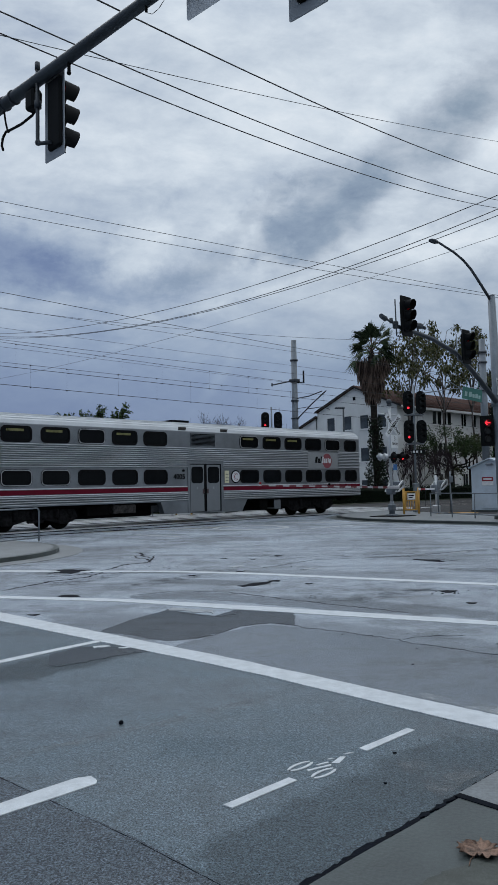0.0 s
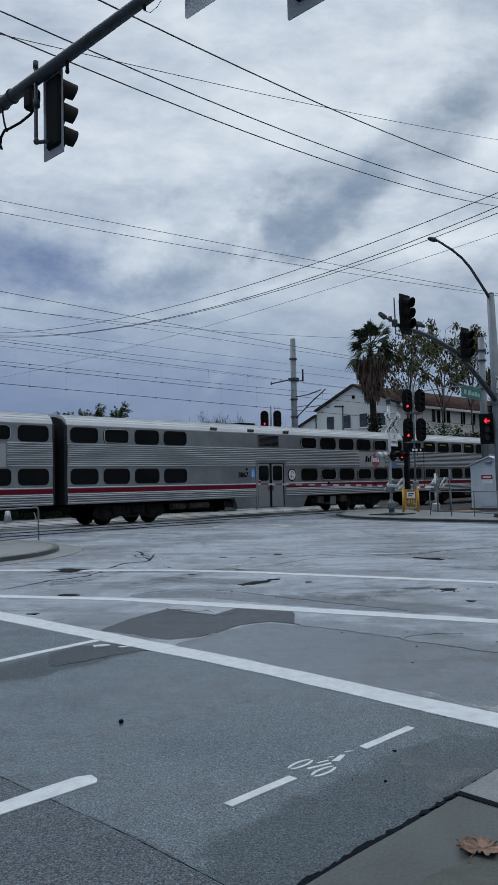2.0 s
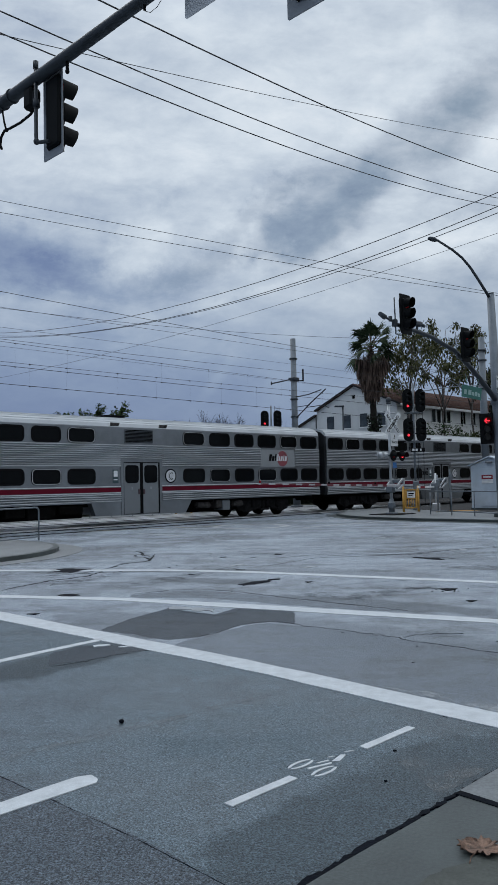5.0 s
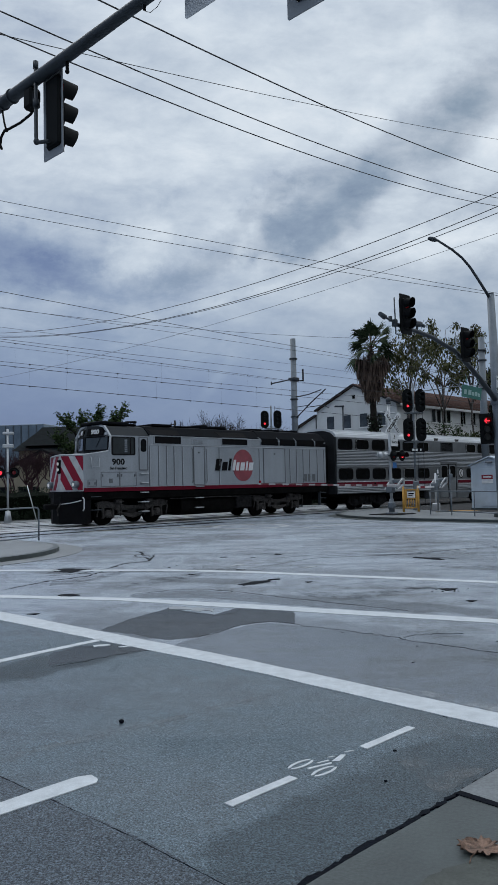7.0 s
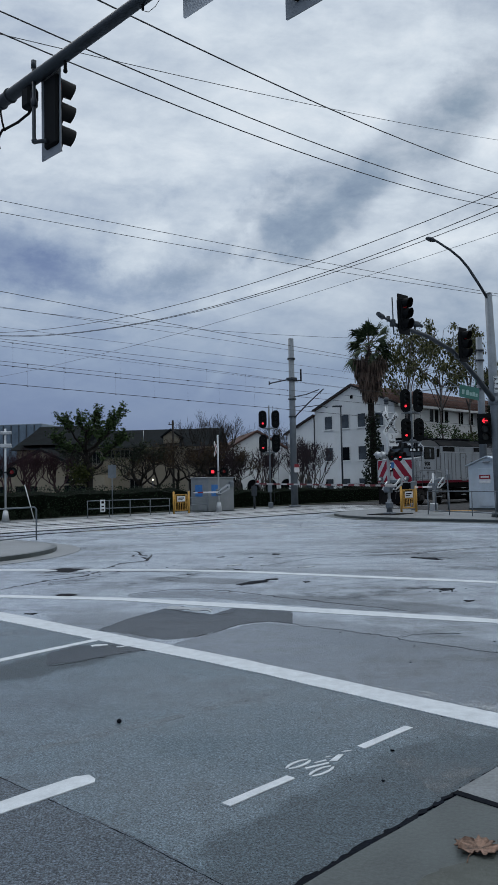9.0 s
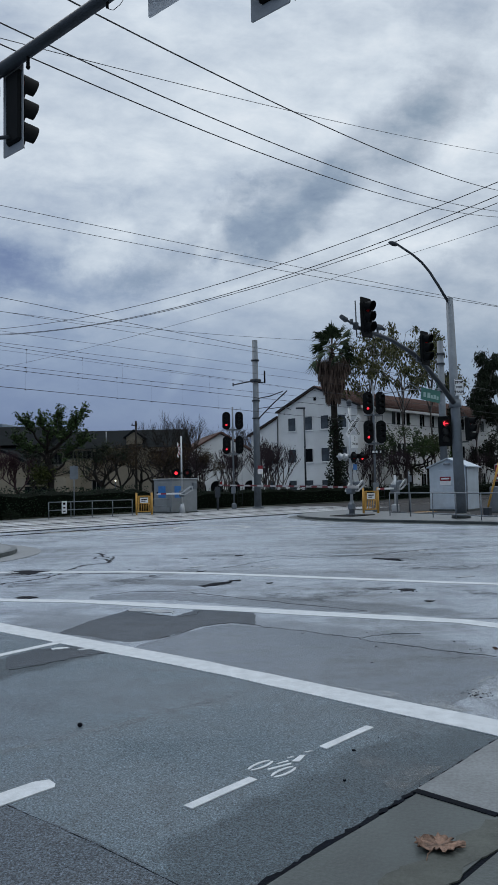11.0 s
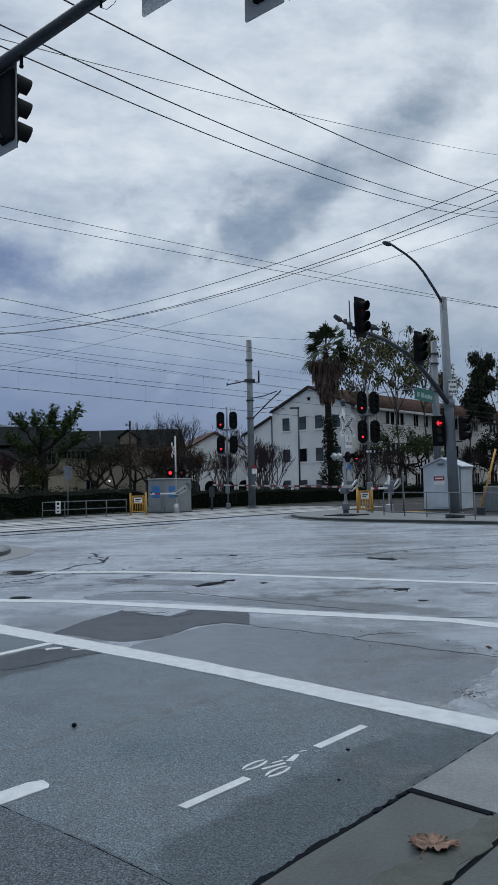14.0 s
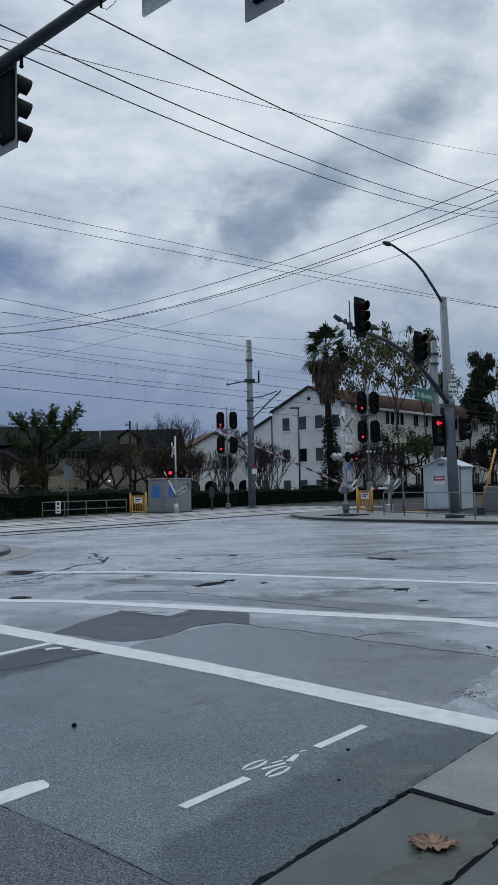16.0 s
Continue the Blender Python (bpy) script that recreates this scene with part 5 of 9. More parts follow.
        part("coupler", Shape().box(*sorted((e - s * 0.3, s * 12.95)), -0.18, 0.18, 0.7, 1.0, 0.05), UNDER, car)
    # underframe boxes, tanks, pipes
    un = Shape().box(-12.3, 12.5, -1.1, 1.1, 0.85, 1.02)
    part("underframe", un, UNDER, car)
    # added blocks hide the bright ground, so the underside reads as shaded
    for x0, x1 in ((-6.9, -2.6), (3.2, 6.7)):
        part("equipment_casing", Shape().box(x0, x1, -0.7, 0.7, 0.36, 0.9, 0.04), UNDER, car, "black equipment casing added to fill the shaded space under the floor")
    rnd = random.Random(len(label) + int(number or 7))
    x = -6.6
    while x < 6.6:
        w = rnd.uniform(0.5, 1.3)
        if not (-2.9 < x + w and x < 3.4):
            if rnd.random() < 0.3:
                part("air_tank", Shape().cyl((x, -1.2, 0.72), (x + w, -1.2, 0.72), 0.16, n=12), UNDER_GREY, car)
            else:
                part("equipment_box", Shape().box(x, x + w, -1.38, -0.5, 0.9 - rnd.uniform(0.3, 0.5), 0.95, 0.03), UNDER_GREY if rnd.random() < 0.4 else UNDER, car)
        x += w + rnd.uniform(0.1, 0.5)
    part("equipment_box", Shape().box(5.22, 5.73, -1.42, -0.6, 0.42, 0.92, 0.03), STAINLESS_DULL, car, "pale equipment box")
    for x in (-8.9, 8.6):
        bogie(car, x, (-1.3, 1.3), 0.457, 1.3)
    return car


WARM_DIM = mat("dim_interior_lamp", (0.10, 0.10, 0.03), 0.3, 0, 0.5, 3, 0, emit=0.12)
BRIGHT_TRIM = mat("bright_window_trim", (0.36, 0.375, 0.39), 0.4, 0.5, 0.1, 3, 0)
PLATE_STEEL = mat("plain_steel_plate", (0.26, 0.275, 0.29), 0.5, 0.3, 0.08, 1.5)
END_GREY = mat("dark_end_shield", (0.014, 0.016, 0.019), 0.7, 0, 0.2, 2, spec=0.2)
HANDLE_RED = mat("dull_handle_red", (0.045, 0.022, 0.028), 0.6, 0, 0.1, 4)
NOTICE_TEAL = mat("dark_teal_notice", (0.03, 0.06, 0.07), 0.5, 0, 0.1, 6)
DOOR_GREY = mat("grey_door_paint", (0.155, 0.17, 0.185), 0.45, 0.1, 0.06, 1.5)
CREAM = mat("cream_notice", (0.55, 0.53, 0.36), 0.5, 0, 0.1, 9)


def power_truck(parent, x):
    """A two-axle locomotive truck: cast side frames with drop pedestals, leaf springs, brake gear, wheels."""
    sh = Shape()
    for s in (-1, 1):
        y0, y1 = sorted((s * 1.10, s * 1.20))
        sh.prism([(x - 2.05, 1.02), (x - 1.95, 0.84), (x - 1.72, 0.78), (x - 1.06, 0.78), (x - 0.9, 0.66), (x + 0.9, 0.66), (x + 1.06, 0.78), (x + 1.72, 0.78), (x + 1.95, 0.84), (x + 2.05, 1.02), (x + 1.6, 1.12), (x + 0.8, 0.98), (x + 0.3, 0.86), (x - 0.3, 0.86), (x - 0.8, 0.98), (x - 1.6, 1.12)], y0, y1)
        for w in (-1.37, 1.37):
            c = x + w
            for d in (-0.30, 0.22):
                sh.prism([(c + d, 0.82), (c + d + 0.10, 0.82), (c + d + 0.12, 0.34), (c + d + 0.02, 0.30)], y0, y1)
            yj = s * 1.16
            sh.box(c - 0.16, c + 0.16, min(yj, yj + s * 0.12), max(yj, yj + s * 0.12), 0.34, 0.70, 0.05)
            sh.cyl((c, yj + s * 0.10, 0.51), (c, yj + s * 0.16, 0.51), 0.12, n=12)
        # elliptic leaf spring under the middle, hangers, brake cylinders and rods
        for k in range(5):
            L = 0.78 - 0.11 * k
            sh.prism([(x - L, 0.58 - 0.045 * k), (x, 0.50 - 0.045 * k), (x + L, 0.58 - 0.045 * k), (x + L, 0.545 - 0.045 * k), (x, 0.462 - 0.045 * k), (x - L, 0.545 - 0.045 * k)], min(s * 1.12, s * 1.22), max(s * 1.12, s * 1.22))
        for d in (-0.78, 0.78):
            sh.box(x + d - 0.06, x + d + 0.06, min(s * 1.10, s * 1.24), max(s * 1.10, s * 1.24), 0.48, 0.84, 0.02)
        for d in (-1.05, 0.72):
            sh.cyl((x + d, s * 1.26, 1.06), (x + d + 0.34, s * 1.26, 1.06), 0.11, n=12).cyl((x + d + 0.34, s * 1.26, 1.06), (x + d + 0.5, s * 1.26, 1.06), 0.03, n=8)
        for d in (-0.72, 0.62, -1.98, 1.9):
            sh.tube([(x + d, s * 1.24, 1.04), (x + d + 0.06, s * 1.25, 0.74), (x + d - 0.02, s * 1.24, 0.40)], 0.035, 6)
        sh.tube([(x - 0.66, s * 1.27, 0.72), (x + 0.1, s * 1.27, 0.76), (x + 0.66, s * 1.27, 0.72)], 0.022, 6)
    sh.box(x - 0.3, x + 0.3, -1.1, 1.1, 0.5, 0.8, 0.05)
    b = part("power_truck", sh, UNDER_GREY, parent, "dusty cast steel wheel truck")
    for w in (-1.37, 1.37):
        ws = Shape()
        for y in (-0.76, 0.76):
            s = 1 if y > 0 else -1
            ws.cyl((0, y - 0.065, 0), (0, y + 0.065, 0), 0.508, n=28)
            ws.cyl((0, y - s * 0.09, 0), (0, y - s * 0.062, 0), 0.533, n=28)
            ws.cyl((0, y + s * 0.065, 0), (0, y + s * 0.10, 0), 0.15, n=12)
            for k in range(3):
                a = 2.1 * k
                ws.box(math.cos(a) * 0.25 - 0.05, math.cos(a) * 0.25 + 0.05, y + s * 0.06 - 0.012, y + s * 0.06 + 0.012, math.sin(a) * 0.25 - 0.05, math.sin(a) * 0.25 + 0.05)
        ws.cyl((0, -0.72, 0), (0, 0.72, 0), 0.08, n=8)
        wo = part("wheelset", ws, UNDER, b, "steel wheels and axle", pose(x + w, 0, 0.508))
        WHEELS.append((wo, x + w, 0.508))
    return b


def locomotive():
    lo = thing("locomotive", "grey diesel locomotive with red stripe and striped nose", "locomotive", group="cars of the train")
    # local x: +x is toward the coaches; rear of the body at -0.46, nose tip near -17.3
    hw = 1.45
    part("frame", Shape().box(-16.9, -0.45, -hw, hw, 1.16, 1.52, 0.04), UNDER, lo, "black deck frame")
    # block added to make the open underside look dark
    part("centre_sill", Shape().box(-16.0, -0.9, -0.75, 0.75, 0.42, 1.2, 0.05), UNDER, lo, "black underframe block added to fill the shaded space below")
    part("red_sill", Shape().box(-16.86, -0.46, -hw - 0.014, hw + 0.014, 1.52, 1.70, 0.01), RED_STRIPE, lo, "dark red sill stripe")
    sec = [(-hw, 1.70), (-hw, 4.06), (-0.95, 4.50), (0.95, 4.50), (hw, 4.06), (hw, 1.70)]
    part("body", Shape().prism(sec, -13.3, -0.46, "x"), LOCO_GREY, lo, "grey painted carbody")
    # dark roof with sloping shoulders
    roof = [(-hw - 0.006, 4.10), (-hw + 0.02, 4.16), (-0.96, 4.55), (-0.5, 4.64), (0.5, 4.64), (0.96, 4.55), (hw - 0.02, 4.16), (hw + 0.006, 4.10)]
    part("roof", Shape().prism(roof, -13.3, -5.9, "x"), LOCO_DARK, lo, "dark curved roof")
    top = [(-hw - 0.012, 3.80), (-hw + 0.01, 4.16), (-0.96, 4.58), (-0.5, 4.68), (0.5, 4.68), (0.96, 4.58), (hw - 0.01, 4.16), (hw + 0.012, 3.80)]
    part("roof_shroud", Shape().prism(top, -5.9, -0.44, "x"), LOCO_DARK, lo, "black rear radiator shroud")
    for x in (-5.88, -4.45, -3.06, -1.43):
        part("shroud_rib", Shape().tube([(x, -hw - 0.02, 3.80), (x + 0.02, -hw - 0.012, 4.08), (x - 0.10, -hw + 0.10, 4.22)], 0.035, 6), LOCO_GREY, lo, "curved grey rib")
    for a, b in ((-5.80, -4.52), (-4.38, -3.13), (-2.99, -1.50), (-1.36, -0.62)):
        part("radiator_grille", Shape().box(a, b, -hw - 0.022, -hw - 0.012, 3.86, 4.12), BLACK, lo, "black radiator intake")
    # intakes high on the side
    for a, b, z0, z1 in ((-13.0, -11.4, 3.74, 4.08), (-8.69, -6.88, 3.77, 4.09)):
        gr = part("grille", Shape().ring([(a - 0.05, z0 - 0.05), (b + 0.05, z0 - 0.05), (b + 0.05, z1 + 0.04), (a - 0.05, z1 + 0.04)], [(a, z0), (b, z0), (b, z1), (a, z1)], -hw - 0.03, -hw), LOCO_GREY, lo)
        part("grille_mesh", Shape().box(a, b, -hw - 0.016, -hw, z0, z1), BLACK, gr, "black air intake mesh")
        part("grille_hood", Shape().add([(a, -hw + 0.0, 4.14), (b, -hw + 0.0, 4.14), (b, -1.14, 4.42), (a - 0.2, -1.14, 4.42), (a, -hw + 0.1, 4.1), (b, -hw + 0.1, 4.1), (b, -1.0, 4.40), (a - 0.2, -1.0, 4.40)],
                                         [(0, 1, 2, 3), (7, 6, 5, 4), (0, 4, 5, 1), (1, 5, 6, 2), (2, 6, 7, 3), (3, 7, 4, 0)]), BLACK, gr, "black sloped intake")
    part("side_ledge", Shape().box(-13.3, -5.92, -hw - 0.03, -hw, 4.075, 4.11, 0.006), LOCO_PALE, lo, "pale ledge under the roof")
    part("side_ledge", Shape().box(-13.3, -0.48, -hw - 0.022, -hw, 3.655, 3.685, 0.006), LOCO_PALE, lo, "thin pale ledge")
    lv = part("vent", Shape().box(-10.7, -9.95, -hw - 0.03, -hw, 3.74, 4.02, 0.01), LOCO_GREY, lo, "small louvred vent")
    sl = Shape()
    for k in range(4):
        sl.box(-10.62, -10.03, -hw - 0.036, -hw - 0.028, 3.79 + 0.055 * k, 3.81 + 0.055 * k)
    part("louvre", sl, LOCO_SEAM, lv)
    # panel ribs, doors and steps along the side
    for x in (-13.3, -12.77, -12.29, -11.83, -11.31, -8.89, -6.0, -3.57, -3.02, -2.46, -1.89, -1.23, -0.62):
        part("panel_rib", Shape().box(x - 0.03, x + 0.01, -hw - 0.022, -hw, 1.74, 3.62, 0.006), LOCO_SEAM, lo)
        part("rib_flange", Shape().box(x + 0.012, x + 0.04, -hw - 0.03, -hw, 1.74, 3.62, 0.006), LOCO_PALE, lo)
    for a, b in ((-10.59, -9.92), (-5.67, -4.0)):
        d = part("access_door", Shape().box(a, b, -hw - 0.02, -hw, 1.76, 3.62, 0.012), LOCO_GREY, lo, "grey access door")
        part("door_edge", Shape().ring([(a - 0.03, 1.74), (b + 0.03, 1.74), (b + 0.03, 3.65), (a - 0.03, 3.65)], [(a + 0.01, 1.77), (b - 0.01, 1.77), (b - 0.01, 3.61), (a + 0.01, 3.61)], -hw - 0.034, -hw), LOCO_SEAM, d)
        part("latch", Shape().box((a + b) / 2 - 0.05, (a + b) / 2 + 0.05, -hw - 0.06, -hw - 0.02, 3.3, 3.38, 0.01), LOCO_SEAM, d)
    for x in (-10.72, -9.80):
        part("grab_rail", Shape().tube([(x, -hw, 1.86), (x, -hw - 0.08, 1.90), (x, -hw - 0.08, 3.50), (x, -hw, 3.54)], 0.016, 6), LOCO_SEAM, lo, "thin grab rail")
    for k in range(3):
        part("louvre_panel", Shape().box(-2.41 + 0.36 * k, -2.16 + 0.36 * k, -hw - 0.02, -hw, 1.80, 2.22, 0.008), LOCO_SEAM, lo)
    # red disc and slanting bars
    disc = part("logo_disc", Shape().prism(oval(-7.22, 2.71, 0.74, 0.83, 40), -hw - 0.02, -hw - 0.002), RED_LOGO, lo, "faded red disc on the side")
    for name, m, xs in (("dark_bar", BLACK, ((-9.20, 0.36, 0.60), (-8.74, 0.34, 0.44), (-8.30, 0.15, 0.62))), ("white_bar", WHITE, ((-8.00, 0.17, 0.56), (-7.76, 0.20, 0.42), (-7.46, 0.30, 0.42), (-7.06, 0.12, 0.48), (-6.84, 0.30, 0.42)))):
        bars = Shape()
        for x, w, h in xs:
            bars.prism([(x, 2.44), (x + w, 2.44), (x + w + 0.2 * h, 2.44 + h), (x + 0.2 * h, 2.44 + h)], -hw - 0.028, -hw - 0.003)
        part(name, bars, m, disc)
    # cab sides; the front is a shallow vee
    for y in (-1.42, 1.42):
        part("cab_pillar", Shape().tube([(-15.52, y, 3.34), (-15.44, y, 4.06)], 0.05, 8), LOCO_PALE, lo, "pale corner pillar")
    part("cab", Shape().prism([(-16.86, 1.70), (-13.3, 1.70), (-13.3, 4.06), (-15.42, 4.06), (-15.48, 3.36), (-16.86, 3.14)], -hw, hw, "y"), LOCO_GREY, lo, "grey cab")
    vee = lambda y, back: -15.98 + 0.38 * abs(y) + back
    fr = Shape()
    ys = (-1.40, -0.95, 0.0, 0.95, 1.40)
    crest = (4.05, 4.46, 4.56, 4.46, 4.05)
    v = [(vee(y, 0.0), y, 3.26) for y in ys] + [(vee(y, 0.06), y, 4.03) for y in ys] + [(vee(y, 0.06 + 0.33 * (z - 4.03)), y, z) for y, z in zip(ys, crest)] + [(-15.0, y, z) for y, z in zip(ys, crest)] + [(-15.0, -1.40, 3.26), (-15.0, 1.40, 3.26)]
    fr.add(v, [(k + r, k + 1 + r, k + 6 + r, k + 5 + r) for r in (0, 5, 10) for k in range(4)] + [(0, 5, 10, 15, 20), (4, 21, 19, 14, 9), (0, 20, 21, 4, 3, 2, 1)])
    part("cab_front", fr, LOCO_CAB_ROOF, lo, "dark grey vee-shaped cab front")
    hood = [(-hw, 4.06), (-0.98, 4.50), (-0.5, 4.60), (0.5, 4.60), (0.98, 4.50), (hw, 4.06)]
    part("cab_roof", Shape().prism(hood, -15.44, -13.3, "x"), LOCO_CAB_ROOF, lo, "dark grey cab roof")
    # light on the chamfered roof edge is put into a paler grey rim
    part("roof_brow", Shape().ring([(-hw - 0.02, 4.04), (-0.99, 4.53), (-0.5, 4.63), (0.5, 4.63), (0.99, 4.53), (hw + 0.02, 4.04)], [(-hw + 0.08, 4.02), (-0.94, 4.44), (-0.5, 4.53), (0.5, 4.53), (0.94, 4.44), (hw - 0.08, 4.02)], -15.52, -15.42, "x"), LOCO_PALE, lo, "roof edge painted pale as if lit")
    for s in (-1, 1):
        def on(y, z, out):
            """A point on one half of the cab front, some way proud of it."""
            b = 0.06 * (z - 3.26) / 0.77 if z < 4.03 else 0.06 + 0.33 * (z - 4.03)
            return (vee(y, b) - out, s * y, z)

        def panel(y0, y1, z0, z1, o0, o1):
            p = [on(y, z, o) for o in (o0, o1) for y, z in ((y0, z0), (y1, z0), (y1, z1), (y0, z1))]
            return Shape().add(p, [(0, 1, 2, 3), (7, 6, 5, 4), (0, 4, 5, 1), (1, 5, 6, 2), (2, 6, 7, 3), (3, 7, 4, 0)])
        ws = part("windscreen", panel(0.10, 1.26, 3.42, 4.0, 0.0, 0.018), WINDSCREEN, lo, "grey glass windscreen")
        for a in ((0.06, 0.12, 3.38, 4.03), (1.24, 1.30, 3.38, 4.03), (0.12, 1.24, 3.38, 3.43), (0.12, 1.24, 3.98, 4.03)):
            part("gasket", panel(*a, 0.0, 0.03), BLACK, ws, "black window gasket")
        part("wiper", Shape().tube([on(0.9, 3.98, 0.05), on(0.7, 3.55, 0.05)], 0.012, 5), BLACK, ws)
        nb = part("number_box", panel(0.14, 0.96, 4.09, 4.40, 0.0, 0.05), BLACK, lo, "dark number board over the windscreen")
        turn = -90 - s * math.degrees(math.atan(0.38))
        c = on(0.56, 4.245, 0.068)
        part("board_number", lettering("900", 0.30, 0.004, 0.012), WHITE, nb, "white lit number", pose(*c, 0, 0, turn) @ pose(0, 0, 0, -16, 0, 0))
        part("classification_lamp", Shape().cyl(on(1.12, 4.14, 0.0), on(1.12, 4.14, 0.07), 0.06, n=12), CLEAR_LENS, lo, "small round lamp")
    # nose: blunt wedge with chevrons
    plan = [(-16.7, -1.45), (-16.88, -1.42), (-17.24, -0.1), (-17.24, 0.1), (-16.88, 1.42), (-16.7, 1.45)]
    nv = [(x, y, 1.56) for x, y in plan] + [(x + (0.05 if abs(y) < 1.44 else 0), y, 3.15 + 0.04 * (abs(y) < 0.4)) for x, y in plan]
    nv += [(-15.5, y, 3.36) for y in (-1.45, 1.45)]
    nose = part("nose", Shape().add(nv, [(0, 1, 2, 3, 4, 5), (6, 12, 13, 11, 10, 9, 8, 7), (0, 5, 11, 13, 12, 6)] + [(k, 6 + k, 6 + (k + 1) % 6, (k + 1) % 6) for k in range(5)]), NOSE_WHITE, lo, "grubby white nose with red diagonal stripes")
    part("nose_rim", Shape().tube([(-15.6, -1.44, 3.34), (-16.82, -1.41, 3.15), (-17.19, -0.1, 3.19), (-17.19, 0.1, 3.19), (-16.82, 1.41, 3.15)], 0.035, 8), LOCO_PALE, nose, "rounded nose edge")
    st = Shape()

    def clipped(lo_v, hi_v):
        """The part of a slanting band lo < z + 1.43 (y - 0.1) < hi that lies on the face."""
        poly = [(0.11, 1.62), (1.38, 1.62), (1.38, 3.12), (0.11, 3.14)]
        for k, sign in ((lo_v, 1), (hi_v, -1)):
            out = []
            for (y0, z0), (y1, z1) in zip(poly, poly[1:] + poly[:1]):
                d0, d1 = sign * (z0 + 1.43 * (y0 - 0.1) - k), sign * (z1 + 1.43 * (y1 - 0.1) - k)
                if d0 >= 0:
                    out.append((y0, z0))
                if (d0 >= 0) != (d1 >= 0):
                    q = d0 / (d0 - d1)
                    out.append((y0 + (y1 - y0) * q, z0 + (z1 - z0) * q))
            poly = out
        return poly

    for s in (-1, 1):
        for lo_v, hi_v in ((2.1, 2.68), (3.1, 3.74), (4.28, 5.0)):
            q = clipped(lo_v, hi_v)
            f = [(-17.24 + (y - 0.1) * 0.2727 - 0.012 + 0.05 * (z - 1.56) / 1.6, s * y, z) for y, z in q]
            n = len(f)
            st.add(f + [(x + 0.03, y, z) for x, y, z in f], [tuple(range(n)), tuple(range(2 * n - 1, n - 1, -1))] + [(k, (k + 1) % n, n + (k + 1) % n, n + k) for k in range(n)])
    part("nose_stripe", st, NOSE_RED, nose, "red diagonal stripe")
    hl = part("headlight", Shape().box(-17.29, -17.14, -0.1, 0.1, 2.36, 2.98, 0.03), BLACK, lo, "black twin headlight")
    for z in (2.54, 2.80):
        part("lamp", Shape().cyl((-17.28, 0, z), (-17.32, 0, z), 0.07, n=16), HEAD_LIT, hl, "small lit lamp")
    for y in (-1.05, 1.05):
        d = part("ditch_light", Shape().cyl((-17.17, y, 1.86), (-16.92, y, 1.86), 0.16, n=16), GALV, lo, "round ditch light")
        part("lamp", Shape().cyl((-17.19, y, 1.86), (-17.15, y, 1.86), 0.08, n=14), HEAD_LIT, d, "lit lamp")
    part("anticlimber", Shape().prism([(-16.6, -1.42), (-16.96, -1.42), (-17.32, -0.3), (-17.32, 0.3), (-16.96, 1.42), (-16.6, 1.42)], 1.28, 1.555, "z"), BLACK, lo, "black front deck")
    part("pilot", Shape().add([(-16.5, -1.42, 1.3), (-16.9, -1.36, 1.3), (-17.34, -0.3, 1.3), (-17.34, 0.3, 1.3), (-16.9, 1.36, 1.3), (-16.5, 1.42, 1.3), (-16.5, -1.42, 0.14), (-16.85, -1.4, 0.12), (-17.45, -0.25, 0.14), (-17.45, 0.25, 0.14), (-16.85, 1.4, 0.12), (-16.5, 1.42, 0.14)], [(0, 1, 2, 3, 4, 5), (11, 10, 9, 8, 7, 6)] + [(k, 6 + k, 6 + (k + 1) % 6, (k + 1) % 6) for k in range(6)]), BLACK, lo, "black snowplough pilot")
    part("coupler", Shape().box(-18.0, -17.3, -0.14, 0.14, 0.78, 1.02, 0.05), BLACK, lo)
    part("air_hose", Shape().tube([(-17.5, -0.6, 1.05), (-17.7, -0.6, 0.8), (-17.6, -0.5, 0.5)], 0.03, 6), UNDER_GREY, lo)
    part("grab_iron", Shape().tube([(-16.95, -1.48, 0.72), (-16.95, -1.58, 0.80), (-16.95, -1.58, 1.22), (-16.95, -1.48, 1.30)], 0.025, 6), WHITE, lo)
    part("uncoupling_lever", Shape().tube([(-17.36, -0.3, 1.0), (-17.2, -0.9, 1.06), (-16.98, -1.4, 1.16)], 0.02, 6), WHITE, lo, "thin white uncoupling lever")
    # cab side: window, door, number
    sw = part("cab_window", Shape().ring(rounded(-15.42, -14.12, 3.16, 4.0, 0.08), rounded(-15.34, -14.20, 3.22, 3.96, 0.05), -hw - 0.025, -hw), BLACK, lo)
    part("pane", Shape().box(-15.34, -14.20, -hw - 0.014, -hw, 3.22, 3.96), CAB_GLASS, sw)
    part("window_bar", Shape().box(-14.42, -14.37, -hw - 0.022, -hw, 3.22, 3.96), BLACK, sw)
    bl = Shape()
    for k in range(7):
        bl.box(-14.72, -14.56, -hw - 0.02, -hw, 3.30 + 0.085 * k, 3.37 + 0.085 * k, 0.008)
    part("window_blind", bl, GALV, sw, "pale slatted blind")
    cd = part("cab_door", Shape().ring(rounded(-13.92, -13.40, 2.46, 4.02, 0.05), rounded(-13.88, -13.44, 2.50, 3.98, 0.04), -hw - 0.03, -hw), LOCO_SEAM, lo)
    part("door_leaf", Shape().box(-13.88, -13.44, -hw - 0.018, -hw, 2.50, 3.98, 0.005), LOCO_GREY, cd)
    part("door_window", Shape().prism(rounded(-13.82, -13.49, 3.32, 3.93, 0.14), -hw - 0.026, -hw - 0.01), GLASS_DARK, cd)
    part("side_number", lettering("900", 0.38, 0.004, 0.010), BLACK, lo, "black locomotive number", pose(-15.06, -hw - 0.008, 2.845) @ Matrix.Diagonal((1.2, 1, 1, 1)))
